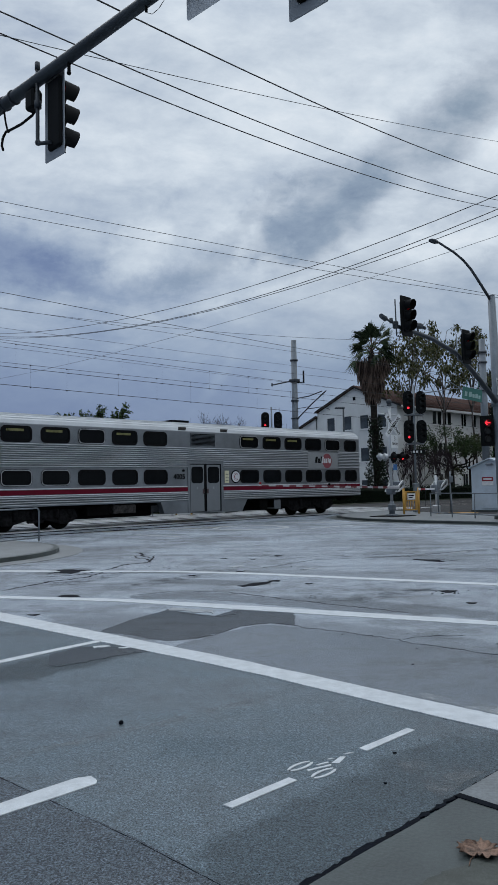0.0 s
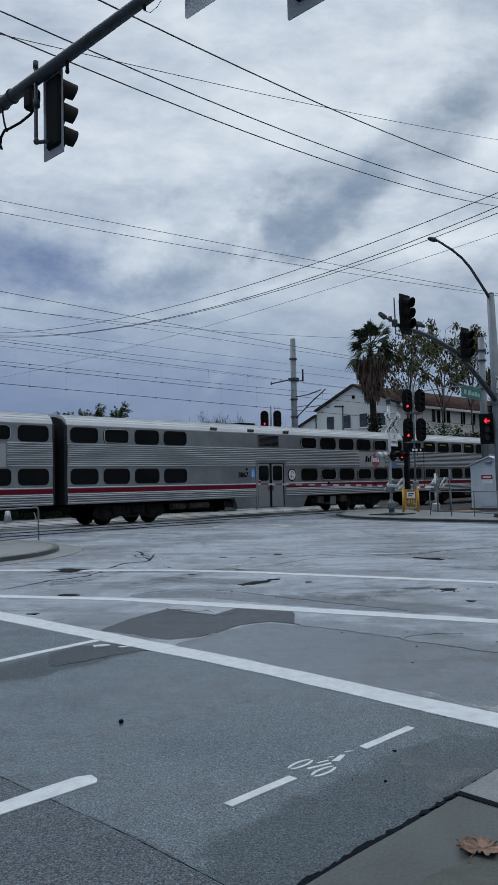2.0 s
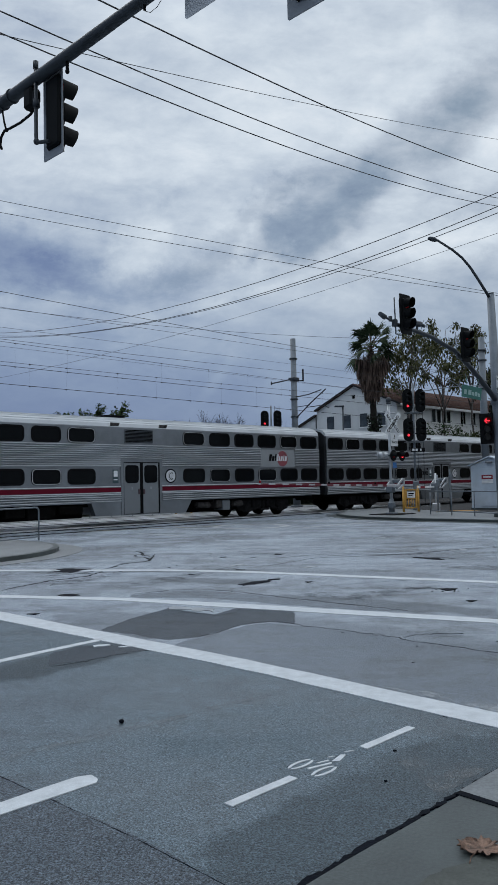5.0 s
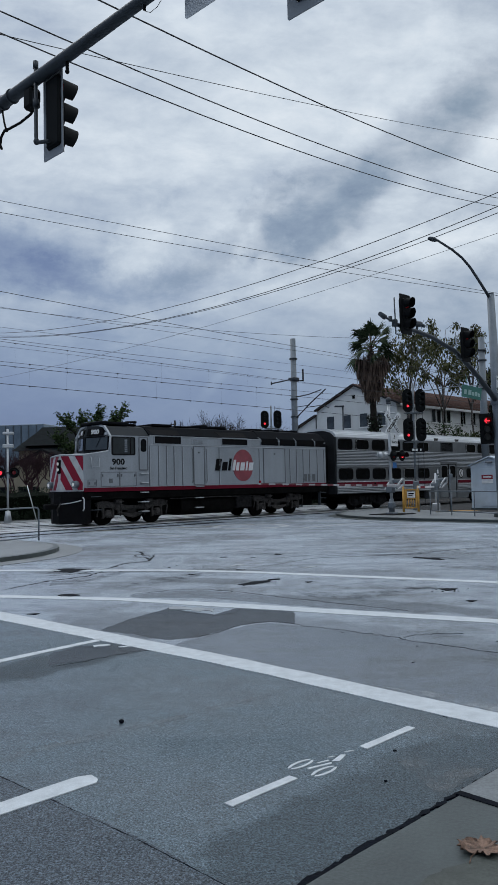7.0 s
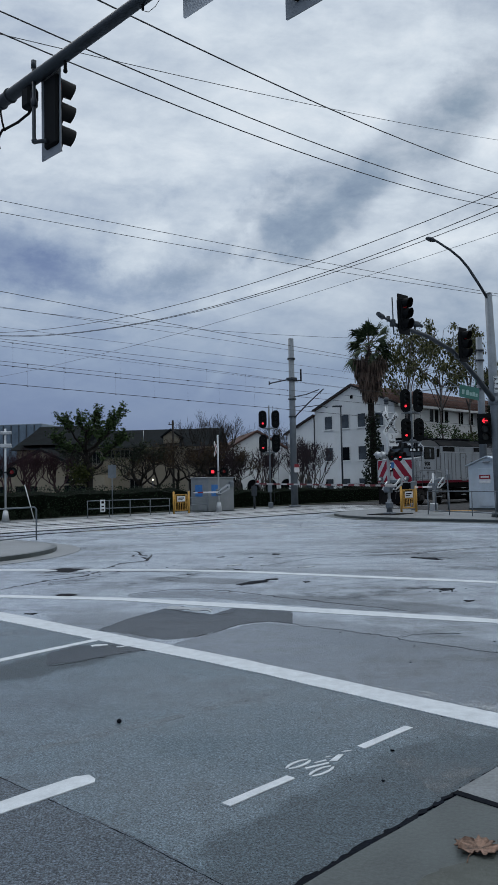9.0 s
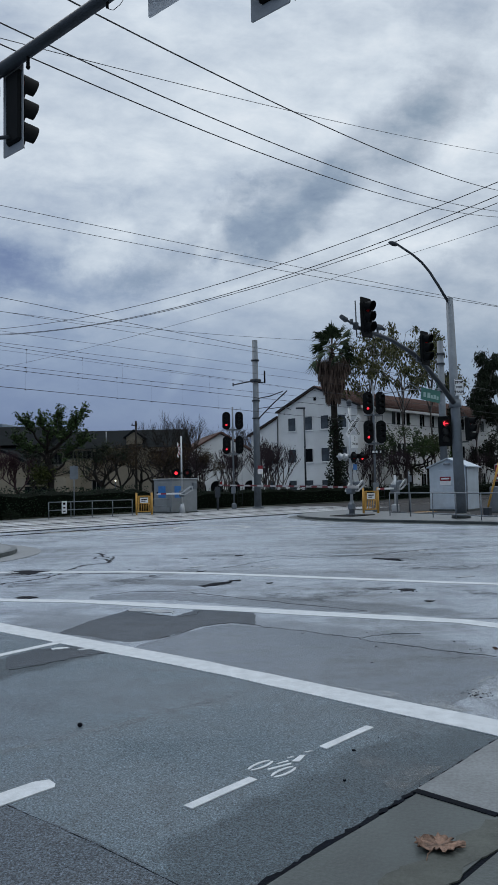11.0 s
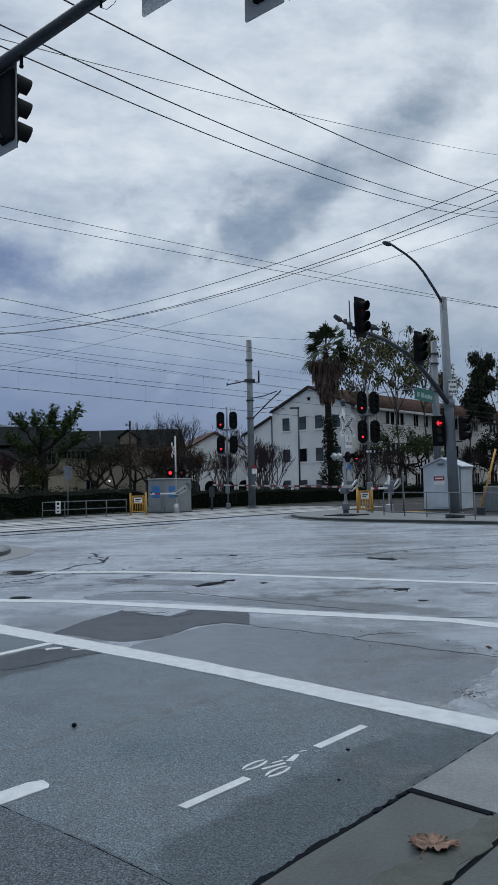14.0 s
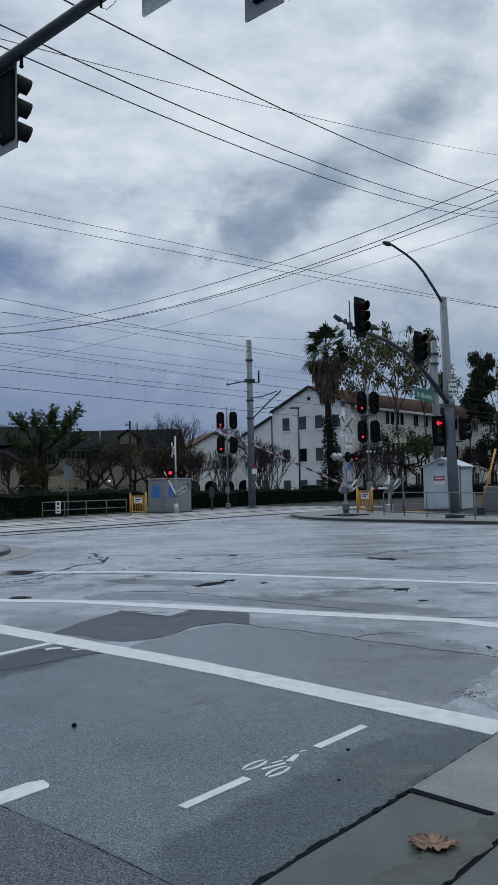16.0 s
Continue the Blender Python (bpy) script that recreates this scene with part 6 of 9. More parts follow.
    part("city_name", lettering("San Francisco", 0.17, 0.003, 0.005), BLACK, lo, "small black lettering", pose(-15.05, -hw - 0.008, 2.565))
    for k in range(5):
        z = 2.33 - 0.44 * k
        part("step", Shape().box(-13.87, -13.43, -hw - 0.12, -hw + (0.0 if z > 1.6 else 0.2), z - 0.03, z + 0.02, 0.008), ALU, lo)
    for z, d in ((1.66, 0.1), (1.10, 0.04), (0.62, 0.04)):
        part("step", Shape().box(-10.5, -10.0, -hw - d, -hw + 0.1, z - 0.02, z + 0.025, 0.008), ALU if z < 1.5 else LOCO_GREY, lo)
    for z in (1.30, 0.72):
        part("step", Shape().box(-16.5, -16.0, -hw - 0.04, -hw + 0.15, z - 0.015, z + 0.02, 0.006), GALV_DARK, lo)
    for a, b, z0, z1 in ((-16.0, -15.01, 1.74, 2.40), (-14.99, -14.07, 1.74, 2.40), (-16.68, -16.21, 1.76, 2.06)):
        h = part("hatch", Shape().ring([(a, z0), (b, z0), (b, z1), (a, z1)], [(a + 0.025, z0 + 0.025), (b - 0.025, z0 + 0.025), (b - 0.025, z1 - 0.025), (a + 0.025, z1 - 0.025)], -hw - 0.012, -hw), LOCO_SEAM, lo, "equipment hatch seam")
        part("hinge", Shape().box(a + 0.06, a + 0.12, -hw - 0.02, -hw, z1 - 0.22, z1 - 0.1).box(b - 0.12, b - 0.06, -hw - 0.02, -hw, z1 - 0.22, z1 - 0.1), LOCO_SEAM, h)
    part("hatch_plate", Shape().box(-15.58, -15.38, -hw - 0.02, -hw, 1.90, 2.10, 0.004), LOCO_SEAM, lo)
    part("nose_handrail", Shape().tube([(-16.53, -hw, 3.06), (-16.53, -hw - 0.07, 3.02), (-16.53, -hw - 0.07, 2.62), (-16.12, -hw - 0.07, 2.62), (-16.12, -hw - 0.07, 3.02), (-16.12, -hw, 3.06)], 0.018, 6), LOCO_PALE, lo, "bent grab rail")
    # roof clutter
    part("roof_fan", Shape().cyl((-8.0, 0, 4.62), (-8.0, 0, 4.78), 0.7, n=20), LOCO_DARK, lo)
    for x in (-5.2, -3.7, -2.2):
        part("roof_fan", Shape().cyl((x, 0, 4.66), (x, 0, 4.76), 0.62, n=20), LOCO_DARK, lo)
    part("cab_roof_unit", Shape().box(-15.6, -14.0, -0.85, 0.85, 4.58, 4.74, 0.04).box(-13.9, -13.5, -0.7, 0.7, 4.60, 4.70, 0.03), LOCO_DARK, lo, "low dark air conditioner")
    part("horn", Shape().cyl((-13.9, -0.4, 4.80), (-13.3, -0.4, 4.80), 0.03, 0.07, 8).cyl((-13.6, -0.4, 4.55), (-13.6, -0.4, 4.80), 0.025, n=6), LOCO_DARK, lo)
    part("roof_box", Shape().box(-12.6, -11.4, -0.8, 0.8, 4.62, 4.74, 0.03).box(-9.4, -8.9, -0.6, 0.6, 4.6, 4.82, 0.03).box(-11.1, -10.2, -0.7, 0.7, 4.62, 4.70, 0.03), LOCO_DARK, lo)
    part("antenna", Shape().cyl((-10.8, -0.7, 4.6), (-10.8, -0.7, 4.9), 0.02, n=6), BLACK, lo)
    # tank, boxes, pipes and trucks
    part("fuel_tank", Shape().prism(rounded(-1.3, 1.3, 0.28, 1.14, 0.28), -11.3, -7.8, "x"), UNDER, lo, "black fuel tank")
    part("battery_box", Shape().box(-7.6, -6.5, -1.35, 1.35, 0.5, 1.16, 0.04), FRAME_GREY, lo)
    part("air_pipe", Shape().tube([(-12.0, -1.3, 1.1), (-9.0, -1.36, 1.12), (-6.2, -1.3, 1.1)], 0.03, 6), UNDER_GREY, lo, "thin pipe along the frame")
    rs = Shape()
    for z in (0.45, 0.80, 1.12):
        rs.box(-1.0, -0.55, -1.5, -1.2, z, z + 0.04)
    part("rear_step", rs.box(-1.05, -0.98, -1.45, -1.3, 0.4, 1.2), GALV_DARK, lo)
    part("bellows", Shape().box(-0.48, 0.1, -0.8, 0.8, 1.2, 4.1, 0.05), BLACK, lo)
    for x in (-14.1, -4.3):
        power_truck(lo, x)
    return lo


LOCO_PALE = mat("pale_grey_edge", (0.34, 0.36, 0.39), 0.5, 0, 0.12, 2)
NOSE_WHITE = mat("grubby_nose_white", (0.42, 0.435, 0.45), 0.5, 0, 0.16, 2.5)
CAB_GLASS = mat("cab_side_glass", (0.018, 0.022, 0.024), 0.12, 0, 0.3, 1.5, 0, spec=0.3)
LOCO_SEAM = mat("grey_seam", (0.10, 0.107, 0.12), 0.5, 0, 0.1, 2)
NOSE_RED = mat("nose_red", (0.21, 0.012, 0.030), 0.55, 0, 0.12, 2, spec=0.15)
WINDSCREEN = mat("windscreen_glass", (0.045, 0.056, 0.062), 0.1, 0, 0.15, 1.5, 0)
HEAD_LIT = mat("lit_headlamp", (0.7, 0.68, 0.64), 0.3, 0, 0, 5, 0, emit=0.12)

TRAIN = [
    (coach("4005", cab=True, label="stainless double-deck cab car with fluted sides and red stripe"), 12.955),
    (coach("3867", accessible=True, label="stainless double-deck coach with blue access sign by the door"), 12.955 - CAR_L),
    (coach("3803", label="fluted stainless double-deck coach with red stripe"), 12.955 - 2 * CAR_L),
    (coach("", label="fluted stainless double-deck coach next to the locomotive"), 12.955 - 3 * CAR_L),
    (locomotive(), -3 * CAR_L),
]


def train_s(t):
    """How far the first coupling has come along the track after t seconds."""
    return 11.79 + 15.766 * t - 0.1961 * t * t + 0.08 * max(0.0, t - 6.5) ** 2


# ---- signals, poles and crossing gear ----
def signal_head(parent, m, lit=-1, arrow=False, plate=True, housing=None, hood=1.0, deep=0.18):
    """A three-lens signal facing -y, centred on its middle lens."""
    h = part("signal_head", Shape().box(-0.17, 0.17, -0.02, deep, -0.51, 0.51, 0.03), housing or SIGNAL_BLACK, parent, "black three-lens signal", m)
    if plate:
        part("backplate", Shape().ring(rounded(-0.31, 0.31, -0.66, 0.66, 0.05), rounded(-0.165, 0.165, -0.505, 0.505, 0.02), 0.03, 0.042), SIGNAL_BLACK, h)
    for i, z in enumerate((0.34, 0, -0.34)):
        v = Shape()
        n = 16
        pts = []
        for y, r in ((-0.02, 0.158 * hood), (-0.27, 0.15 * hood)):
            for k in range(n + 1):
                a = radians(-50 + 280 * k / n)
                yy = y if y > -0.1 else (-0.30 + 0.12 * (1 - math.sin(a)) / 2)
                pts.append((r * math.cos(a), yy, z + r * math.sin(a)))
        f = [(k, k + 1, n + 1 + k + 1, n + 1 + k) for k in range(n)]
        inner = [(x * 0.95, y, z + (zz - z) * 0.95) for x, y, zz in pts]
        v.add(pts, f, True).add(inner, [q[::-1] for q in f], True)
        part("visor", v, SIGNAL_BLACK, h)
        on = i == lit
        lens = part("lens", Shape().cyl((0, -0.02, z), (0, -0.035, z), 0.145, n=20), RED_DIM if i == 0 else LENS_DARK, h)
        if on and arrow:
            ar = Shape()
            for a, b in (((-0.11, 0.0), (0.11, 0.0)), ((-0.11, 0.0), (-0.02, 0.09)), ((-0.11, 0.0), (-0.02, -0.09))):
                ar.tube([(a[0], -0.05, z + a[1]), (b[0], -0.05, z + b[1])], 0.022, 6)
            part("arrow", ar, RED_LIT, h, "lit red arrow")
        elif on:
            part("lit_lens", Shape().cyl((0, -0.034, z), (0, -0.045, z), 0.14, n=20), RED_LIT, h, "lit red lens")
    return h


SIGNAL_BLACK = mat("signal_black", (0.004, 0.005, 0.006), 0.7, 0, 0.2, 4, spec=0.12)
LENS_DARK = mat("dark_lens", (0.02, 0.022, 0.02), 0.2, 0, 0.1, 4, 0)


def near_signal():
    t = thing("traffic_signal", "dark steel mast arm with black signals over the road", "traffic signal", street(4.61, 18.3, 0.12, 91.69))
    # local x runs along the arm; it reaches toward -x
    part("pole", Shape().cyl((0, 0, 0), (0, 0, 7.6), 0.17, 0.12, 16).cyl((0, 0, 0), (0, 0, 0.06), 0.28, n=16), GALV_DARK, t)
    part("mast_arm", Shape().tube([(0, 0, 6.88), (-1.2, 0, 7.01), (-4, 0, 7.06), (-8, 0, 7.06), (-12, 0, 7.06), (-16.2, 0, 7.06)], 0.155, 18, 0.045), GALV_DARK, t)
    for x in (-9.72, -14.0):
        head = pose(x, -0.12, 6.525, 0, 0, 0) @ Matrix.Scale(0.92, 4)
        h = signal_head(t, head, plate=False, hood=1.13, deep=0.08)
        part("backplate", Shape().ring(rounded(-0.21, 0.29, -0.635, 0.62, 0.02), rounded(-0.165, 0.165, -0.505, 0.505, 0.02), 0.02, 0.032), PLATE_GREY, h, "grey louvred backplate")
        part("hanger", Shape().tube([(x + 0.27, 0.02, 7.22), (x + 0.27, 0.02, 6.24), (x + 0.24, 0.02, 6.17), (x + 0.02, -0.02, 6.13)], 0.026, 10)
             .cyl((x + 0.27, 0.02, 7.18), (x + 0.27, 0.02, 7.28), 0.036, n=10).cyl((x + 0.27, 0.02, 6.66), (x + 0.27, 0.02, 6.76), 0.042, n=10).ball((x + 0.26, 0.02, 6.19), 0.042, 10, 6), GALV_DARK, t, "grey pipe bracket")
        if x > -12:
            part("junction_box", Shape().box(x + 0.34, x + 0.54, -0.10, 0.06, 6.70, 6.98, 0.03).box(x + 0.28, x + 0.34, -0.06, 0.04, 6.76, 6.90, 0.01), SIGNAL_BLACK, t)
            part("signal_cable", Shape().tube([(x + 0.40, -0.05, 6.74), (x + 0.52, -0.05, 6.68), (x + 0.80, -0.05, 6.66), (x + 1.10, -0.05, 6.68), (x + 1.24, -0.05, 6.70), (x + 1.33, -0.05, 6.64), (x + 1.36, -0.05, 6.54), (x + 1.32, -0.05, 6.46)], 0.018, 8), SIGNAL_BLACK, t)
            part("cable_clamp", Shape().tube([(x + 1.16, -0.03, 6.69), (x + 1.19, -0.02, 6.80), (x + 1.20, 0.0, 6.96)], 0.014, 8).ball((x + 1.16, -0.04, 6.68), 0.028, 8, 5), SIGNAL_BLACK, t)
    part("drip_loop", Shape().tube([(-11.73, 0.0, 7.0), (-11.75, 0.0, 6.91), (-11.83, 0.0, 6.86), (-11.95, 0.0, 6.87), (-12.05, 0.0, 6.93), (-12.09, 0.0, 7.0)], 0.0035, 6).cyl((-11.73, 0, 6.93), (-11.73, 0, 7.02), 0.016, n=8), SIGNAL_BLACK, t)
    part("arm_fitting", Shape().cyl((-10.17, 0, 6.86), (-10.17, 0, 7.0), 0.022, n=8).ball((-10.17, 0, 6.86), 0.03, 8, 5), SIGNAL_BLACK, t)
    for x in (-8.55, -8.8):
        part("arm_band", Shape().cyl((x - 0.012, 0, 7.06), (x + 0.012, 0, 7.06), 0.101, n=18), GALV_DARK, t)
    part("sign_plate", Shape().prism(rounded(-12.88, -12.23, 6.66, 7.5, 0.04), -0.16, -0.155).box(-12.60, -12.54, -0.155, -0.08, 6.9, 7.3), ALU, t, "bare aluminium back of a road sign")


PLATE_GREY = mat("weathered_backplate", (0.20, 0.22, 0.245), 0.5, 0.2, 0.12, 3)
near_signal()


def far_signal():
    b = (30.43, 15.62)
    t = thing("traffic_signal", "galvanised signal pole with curved mast arm and street light", "traffic signal", street(*b, 0.12) @ pose(0, 0, 0, -1.0, -0.5, 0))
    part("pole", Shape().cyl((0, 0, 0), (0, 0, 9.65), 0.245, 0.155, 20).cyl((0, 0, 9.65), (0, 0, 9.7), 0.16, 0.1, 20), GALV, t)
    part("base", Shape().cyl((0, 0, 0), (0, 0, 0.22), 0.42, 0.38, 16), CONCRETE_WET, t, "concrete footing")
    part("collar", Shape().cyl((0, 0, 4.82), (0, 0, 5.15), 0.27, n=18), GALV, t)
    arm = [(0, 0, 4.95), (-0.9, -0.15, 5.32), (-2.1, -0.35, 5.8), (-3.4, -0.6, 6.2), (-5.0, -0.95, 6.54), (-7.2, -1.35, 6.74), (-9.4, -1.7, 6.75), (-9.95, -1.79, 6.75)]
    part("mast_arm", Shape().tube(arm, 0.12, 12, 0.06), GALV_DARK, t, "curved grey mast arm")
    signal_head(t, pose(-9.62, -2.0, 7.08), hood=1.1)
    part("hanger", Shape().tube([(-9.98, -1.8, 7.62), (-9.98, -1.8, 6.42), (-9.75, -1.85, 6.4)], 0.022, 8).box(-10.10, -9.93, -1.87, -1.73, 6.66, 6.90, 0.02), GALV_DARK, t)
    signal_head(t, pose(-4.36, -1.15, 6.78), hood=1.1)
    part("hanger", Shape().tube([(-4.78, -0.95, 7.25), (-4.78, -0.95, 6.25), (-4.5, -1.0, 6.22)], 0.022, 8), GALV, t)
    # heads on the pole
    signal_head(t, pose(-0.33, 0.34, 3.8, 0, 0, -52), 0, True)
    part("bracket", Shape().tube([(-0.27, 0.42, 4.3), (0, 0, 4.3)], 0.03, 6).tube([(-0.27, 0.42, 3.2), (0, 0, 3.2)], 0.03, 6), GALV_DARK, t)
    signal_head(t, pose(0.25, -0.52, 3.85, 0, 0, 8), plate=False)
    part("bracket", Shape().tube([(0.25, -0.42, 4.4), (0, 0, 4.4)], 0.03, 6).tube([(0.25, -0.42, 3.3), (0, 0, 3.3)], 0.03, 6), GALV_DARK, t)
    # street light
    part("lamp_arm", Shape().tube([(0, 0, 9.4), (-0.7, 0.1, 10.1), (-1.3, 0.18, 10.65), (-1.8, 0.25, 10.98), (-2.4, 0.33, 11.22), (-3.4, 0.42, 11.45)], 0.062, 14, 0.045), GALV_DARK, t)
    part("luminaire", Shape().ball((-3.7, 0.45, 11.44), 0.26, 12, 8, (1.3, 0.5, 0.32)), GALV_DARK, t, "grey cobra-head luminaire")
    part("arm_detector", Shape().tube([(-9.9, -1.78, 6.78), (-10.4, -1.88, 6.82), (-10.8, -1.95, 6.86)], 0.035, 8).cyl((-10.76, -1.94, 6.85), (-11.08, -2.0, 6.90), 0.085, 0.07, 12).cyl((-10.35, -1.87, 6.78), (-10.35, -1.87, 6.94), 0.06, n=8), GALV_DARK, t, "small grey detector on a tube")
    # camera on the arm
    cam_part = part("detector_camera", Shape().box(-8.55, -8.1, -1.66, -1.46, 6.92, 7.1, 0.05).cyl((-8.1, -1.56, 7.0), (-7.9, -1.56, 6.98), 0.06, n=10).cyl((-8.35, -1.56, 6.7), (-8.35, -1.56, 6.95), 0.04, n=6), GALV_DARK, t, "small grey detector camera")
    # plates
    sg = part("sign_plate", Shape().box(-0.19, 0.19, -0.262, -0.255, -0.36, 0.36), SIGN_WHITE, t, "white sign reading stop for train", pose(0.0, -0.2, 5.66, 0, 0, -56))
    part("sign_border", Shape().ring(rounded(-0.175, 0.175, -0.345, 0.345, 0.03), rounded(-0.16, 0.16, -0.33, 0.33, 0.02), -0.268, -0.261), BLACK, sg)
    for i, w in enumerate(("STOP", "FOR", "TRAIN")):
        part("word", lettering(w, 0.135, 0.002, 0.006), BLACK, sg, "", pose(0, -0.266, 0.21 - 0.21 * i))
    gs = part("street_name_sign", Shape().box(-0.5, 0.5, -0.02, -0.01, -0.25, 0.25).cyl((-0.3, 0, 0.2), (-0.3, 0, 0.6), 0.015, n=6).cyl((0.3, 0, 0.2), (0.3, 0, 0.6), 0.015, n=6), SIGN_GREEN, t, "green street name sign", pose(-2.58, -0.25, 5.16, 0, 9, -20))
    br = Shape()
    for i, (a, w, hh) in enumerate(((0.08, 0.16, 0.22), (0.36, 0.2, 0.24), (0.6, 0.16, 0.16), (0.8, 0.18, 0.2), (1.02, 0.14, 0.16))):
        br.box(-0.44 + a * 0.74, -0.44 + (a + w) * 0.74, -0.026, -0.019, -0.12, -0.12 + hh * 0.85)
    part("bar", br, SIGN_PALE_GREEN, gs)


far_signal()


def band_pole(name, s, o, h, r0, r1, label, z=0.12, bands=()):
    t = thing(name, label, "pole", street(s, o, z))
    part("pole", Shape().cyl((0, 0, 0), (0, 0, h), r0, r1, 14).cyl((0, 0, 0), (0, 0, 0.1), r0 * 1.6, n=12), GALV, t)
    for b in bands:
        part("band", Shape().cyl((0, 0, b - 0.05), (0, 0, b + 0.05), r0 + 0.03, n=14).box(-0.35, 0.35, -0.03, 0.03, b - 0.04, b + 0.04), GALV_DARK, t, "bolted steel band")
    return t


p2 = band_pole("utility_pole", 41.42, 22.26, 10.1, 0.235, 0.19, "grey steel pole with bolted bands behind the signal", bands=(9.3, 8.7, 7.4, 7.0))
part("cross_arm", Shape().tube([(0, 0, 6.25), (-2.2, -0.1, 6.75), (-4.4, -0.2, 7.25)], 0.028, 8), GALV, p2, "thin slanting cantilever arm")
part("cross_arm", Shape().tube([(0, 0, 7.2), (-3.6, -0.2, 6.85), (-7.2, -0.4, 6.3)], 0.025, 8), GALV, p2, "thin slanting cantilever arm")


def catenary_pole():
    t = band_pole("catenary_pole", 41.31, 37.31, 12.4, 0.27, 0.2, "tall grey tapered catenary pole beside the tracks", 0.02, (10.9, 9.3, 7.9, 6.6))
    # a feeder arm behind, cantilevers over the tracks
    part("feeder_arm", Shape().tube([(0, 0, 9.42), (-0.1, 2.2, 9.30)], 0.05, 8).tube([(-0.1, 2.2, 9.2), (-0.1, 2.2, 9.45)], 0.06, 6).box(-0.3, 0.3, -0.3, 0.3, 9.3, 9.5, 0.03), GALV_DARK, t)
    part("cantilever", Shape().tube([(0, 0, 8.05), (0, -1.4, 8.12), (0, -2.6, 8.35)], 0.04, 8).tube([(0, 0, 6.4), (0, -1.6, 7.5), (0, -3.0, 8.35)], 0.05, 8), GALV_DARK, t, "dark braced cantilever")
    part("registration_arm", Shape().tube([(0, -1.2, 7.2), (0.1, -2.6, 7.25), (0.1, -3.2, 7.0)], 0.03, 6).tube([(0, 0, 7.3), (0, -1.5, 7.35)], 0.025, 6), GALV_DARK, t)
    part("insulator", Shape().cyl((0.35, -0.6, 9.2), (0.35, -0.6, 10.1), 0.06, n=8).cyl((0, 0, 9.25), (0.35, -0.6, 9.25), 0.04, n=6), BLACK, t, "dark ribbed insulator")
    sg = part("warning_plate", Shape().box(-0.28, 0.28, -0.3, -0.29, 2.5, 3.1), SIGN_WHITE, t, "small warning plate")
    part("plate_band", Shape().box(-0.28, 0.28, -0.306, -0.298, 2.86, 3.1), SIGN_RED, sg)


catenary_pole()


def flasher_pair(parent, m, lit=0, label="pair of red crossing lamps"):
    """Two round black shields with hooded lamps on a bar, facing -y."""
    f = part("flasher", Shape().tube([(-0.62, 0.08, 0), (0.62, 0.08, 0)], 0.045, 8), GALV_DARK, parent, label, m)
    for i, x in enumerate((-0.36, 0.36)):
        part("shield", Shape().cyl((x, 0.0, 0), (x, -0.02, 0), 0.27, n=24), SIGNAL_BLACK, f)
        part("lamp_body", Shape().cyl((x, 0.0, 0), (x, 0.14, 0), 0.15, 0.1, 14), SIGNAL_BLACK, f)
        hd = Shape()
        pts = [(x + 0.17 * math.cos(radians(a)), y, 0.17 * math.sin(radians(a))) for y in (-0.02, -0.3) for a in range(-20, 201, 20)]
        n = len(pts) // 2
        q = [(k, k + 1, n + k + 1, n + k) for k in range(n - 1)]
        hd.add(pts, q, True).add([(x + (px - x) * 0.96, py, pz * 0.96) for px, py, pz in pts], [w[::-1] for w in q], True)
        part("hood", hd, SIGNAL_BLACK, f)
        on = lit in (i, 2)
        part("lamp", Shape().cyl((x, -0.02, 0), (x, -0.04, 0), 0.1, n=20), RED_LIT if on else RED_DIM, f, "lit red lamp" if on else "unlit red lamp")
    return f


def crossbuck(parent, m, text=True):
    c = None
    for k, (w, a) in enumerate((("RAIL   ROAD", -46), ("CROSSING", 46))):
        b = part("crossbuck_blade", Shape().box(-0.72, 0.72, -0.006 - 0.012 * k, 0.006 - 0.012 * k, -0.13, 0.13, 0.004), SIGN_WHITE, parent, "white crossbuck board", m @ pose(0, 0, 0, 0, -a, 0))
        if text:
            part("word", lettering(w, 0.24 if k else 0.21, 0.002, 0.004), BLACK, b, "", pose(0, -0.02 - 0.012 * k, 0))


def gate_mechanism(parent, z, material, k=0.72, swing=None):
    """A gate motor on the mast with a forked counterweight arm."""
    part("gate_motor", Shape().box(-0.24 * k, 0.24 * k, -0.2 * k, 0.3 * k, z - 0.3 * k, z + 0.26 * k, 0.04).box(-0.17 * k, 0.17 * k, -0.28 * k, -0.2 * k, z - 0.12 * k, z + 0.1 * k, 0.02).cyl((0, -0.46 * k, z), (0, 0.48 * k, z), 0.06 * k, n=12), GALV, parent, "grey gate motor housing")
    for y in (-0.42 * k, 0.44 * k):
        part("counterweight_arm", Shape().ring([(-0.14 * k, z - 0.12 * k), (0.2 * k, z - 0.16 * k), (0.98 * k, z + 0.24 * k), (0.98 * k, z + 0.66 * k), (0.74 * k, z + 0.68 * k), (0.06 * k, z + 0.18 * k)],
                                               [(0.0, z - 0.05 * k), (0.18 * k, z - 0.07 * k), (0.84 * k, z + 0.3 * k), (0.86 * k, z + 0.5 * k), (0.76 * k, z + 0.52 * k), (0.08 * k, z + 0.06 * k)], y - 0.025, y + 0.025), material, parent, "white forked counterweight arm")
    part("counterweight", Shape().box(0.72 * k, 0.96 * k, -0.4 * k, 0.42 * k, z + 0.32 * k, z + 0.58 * k, 0.03), GALV, parent)


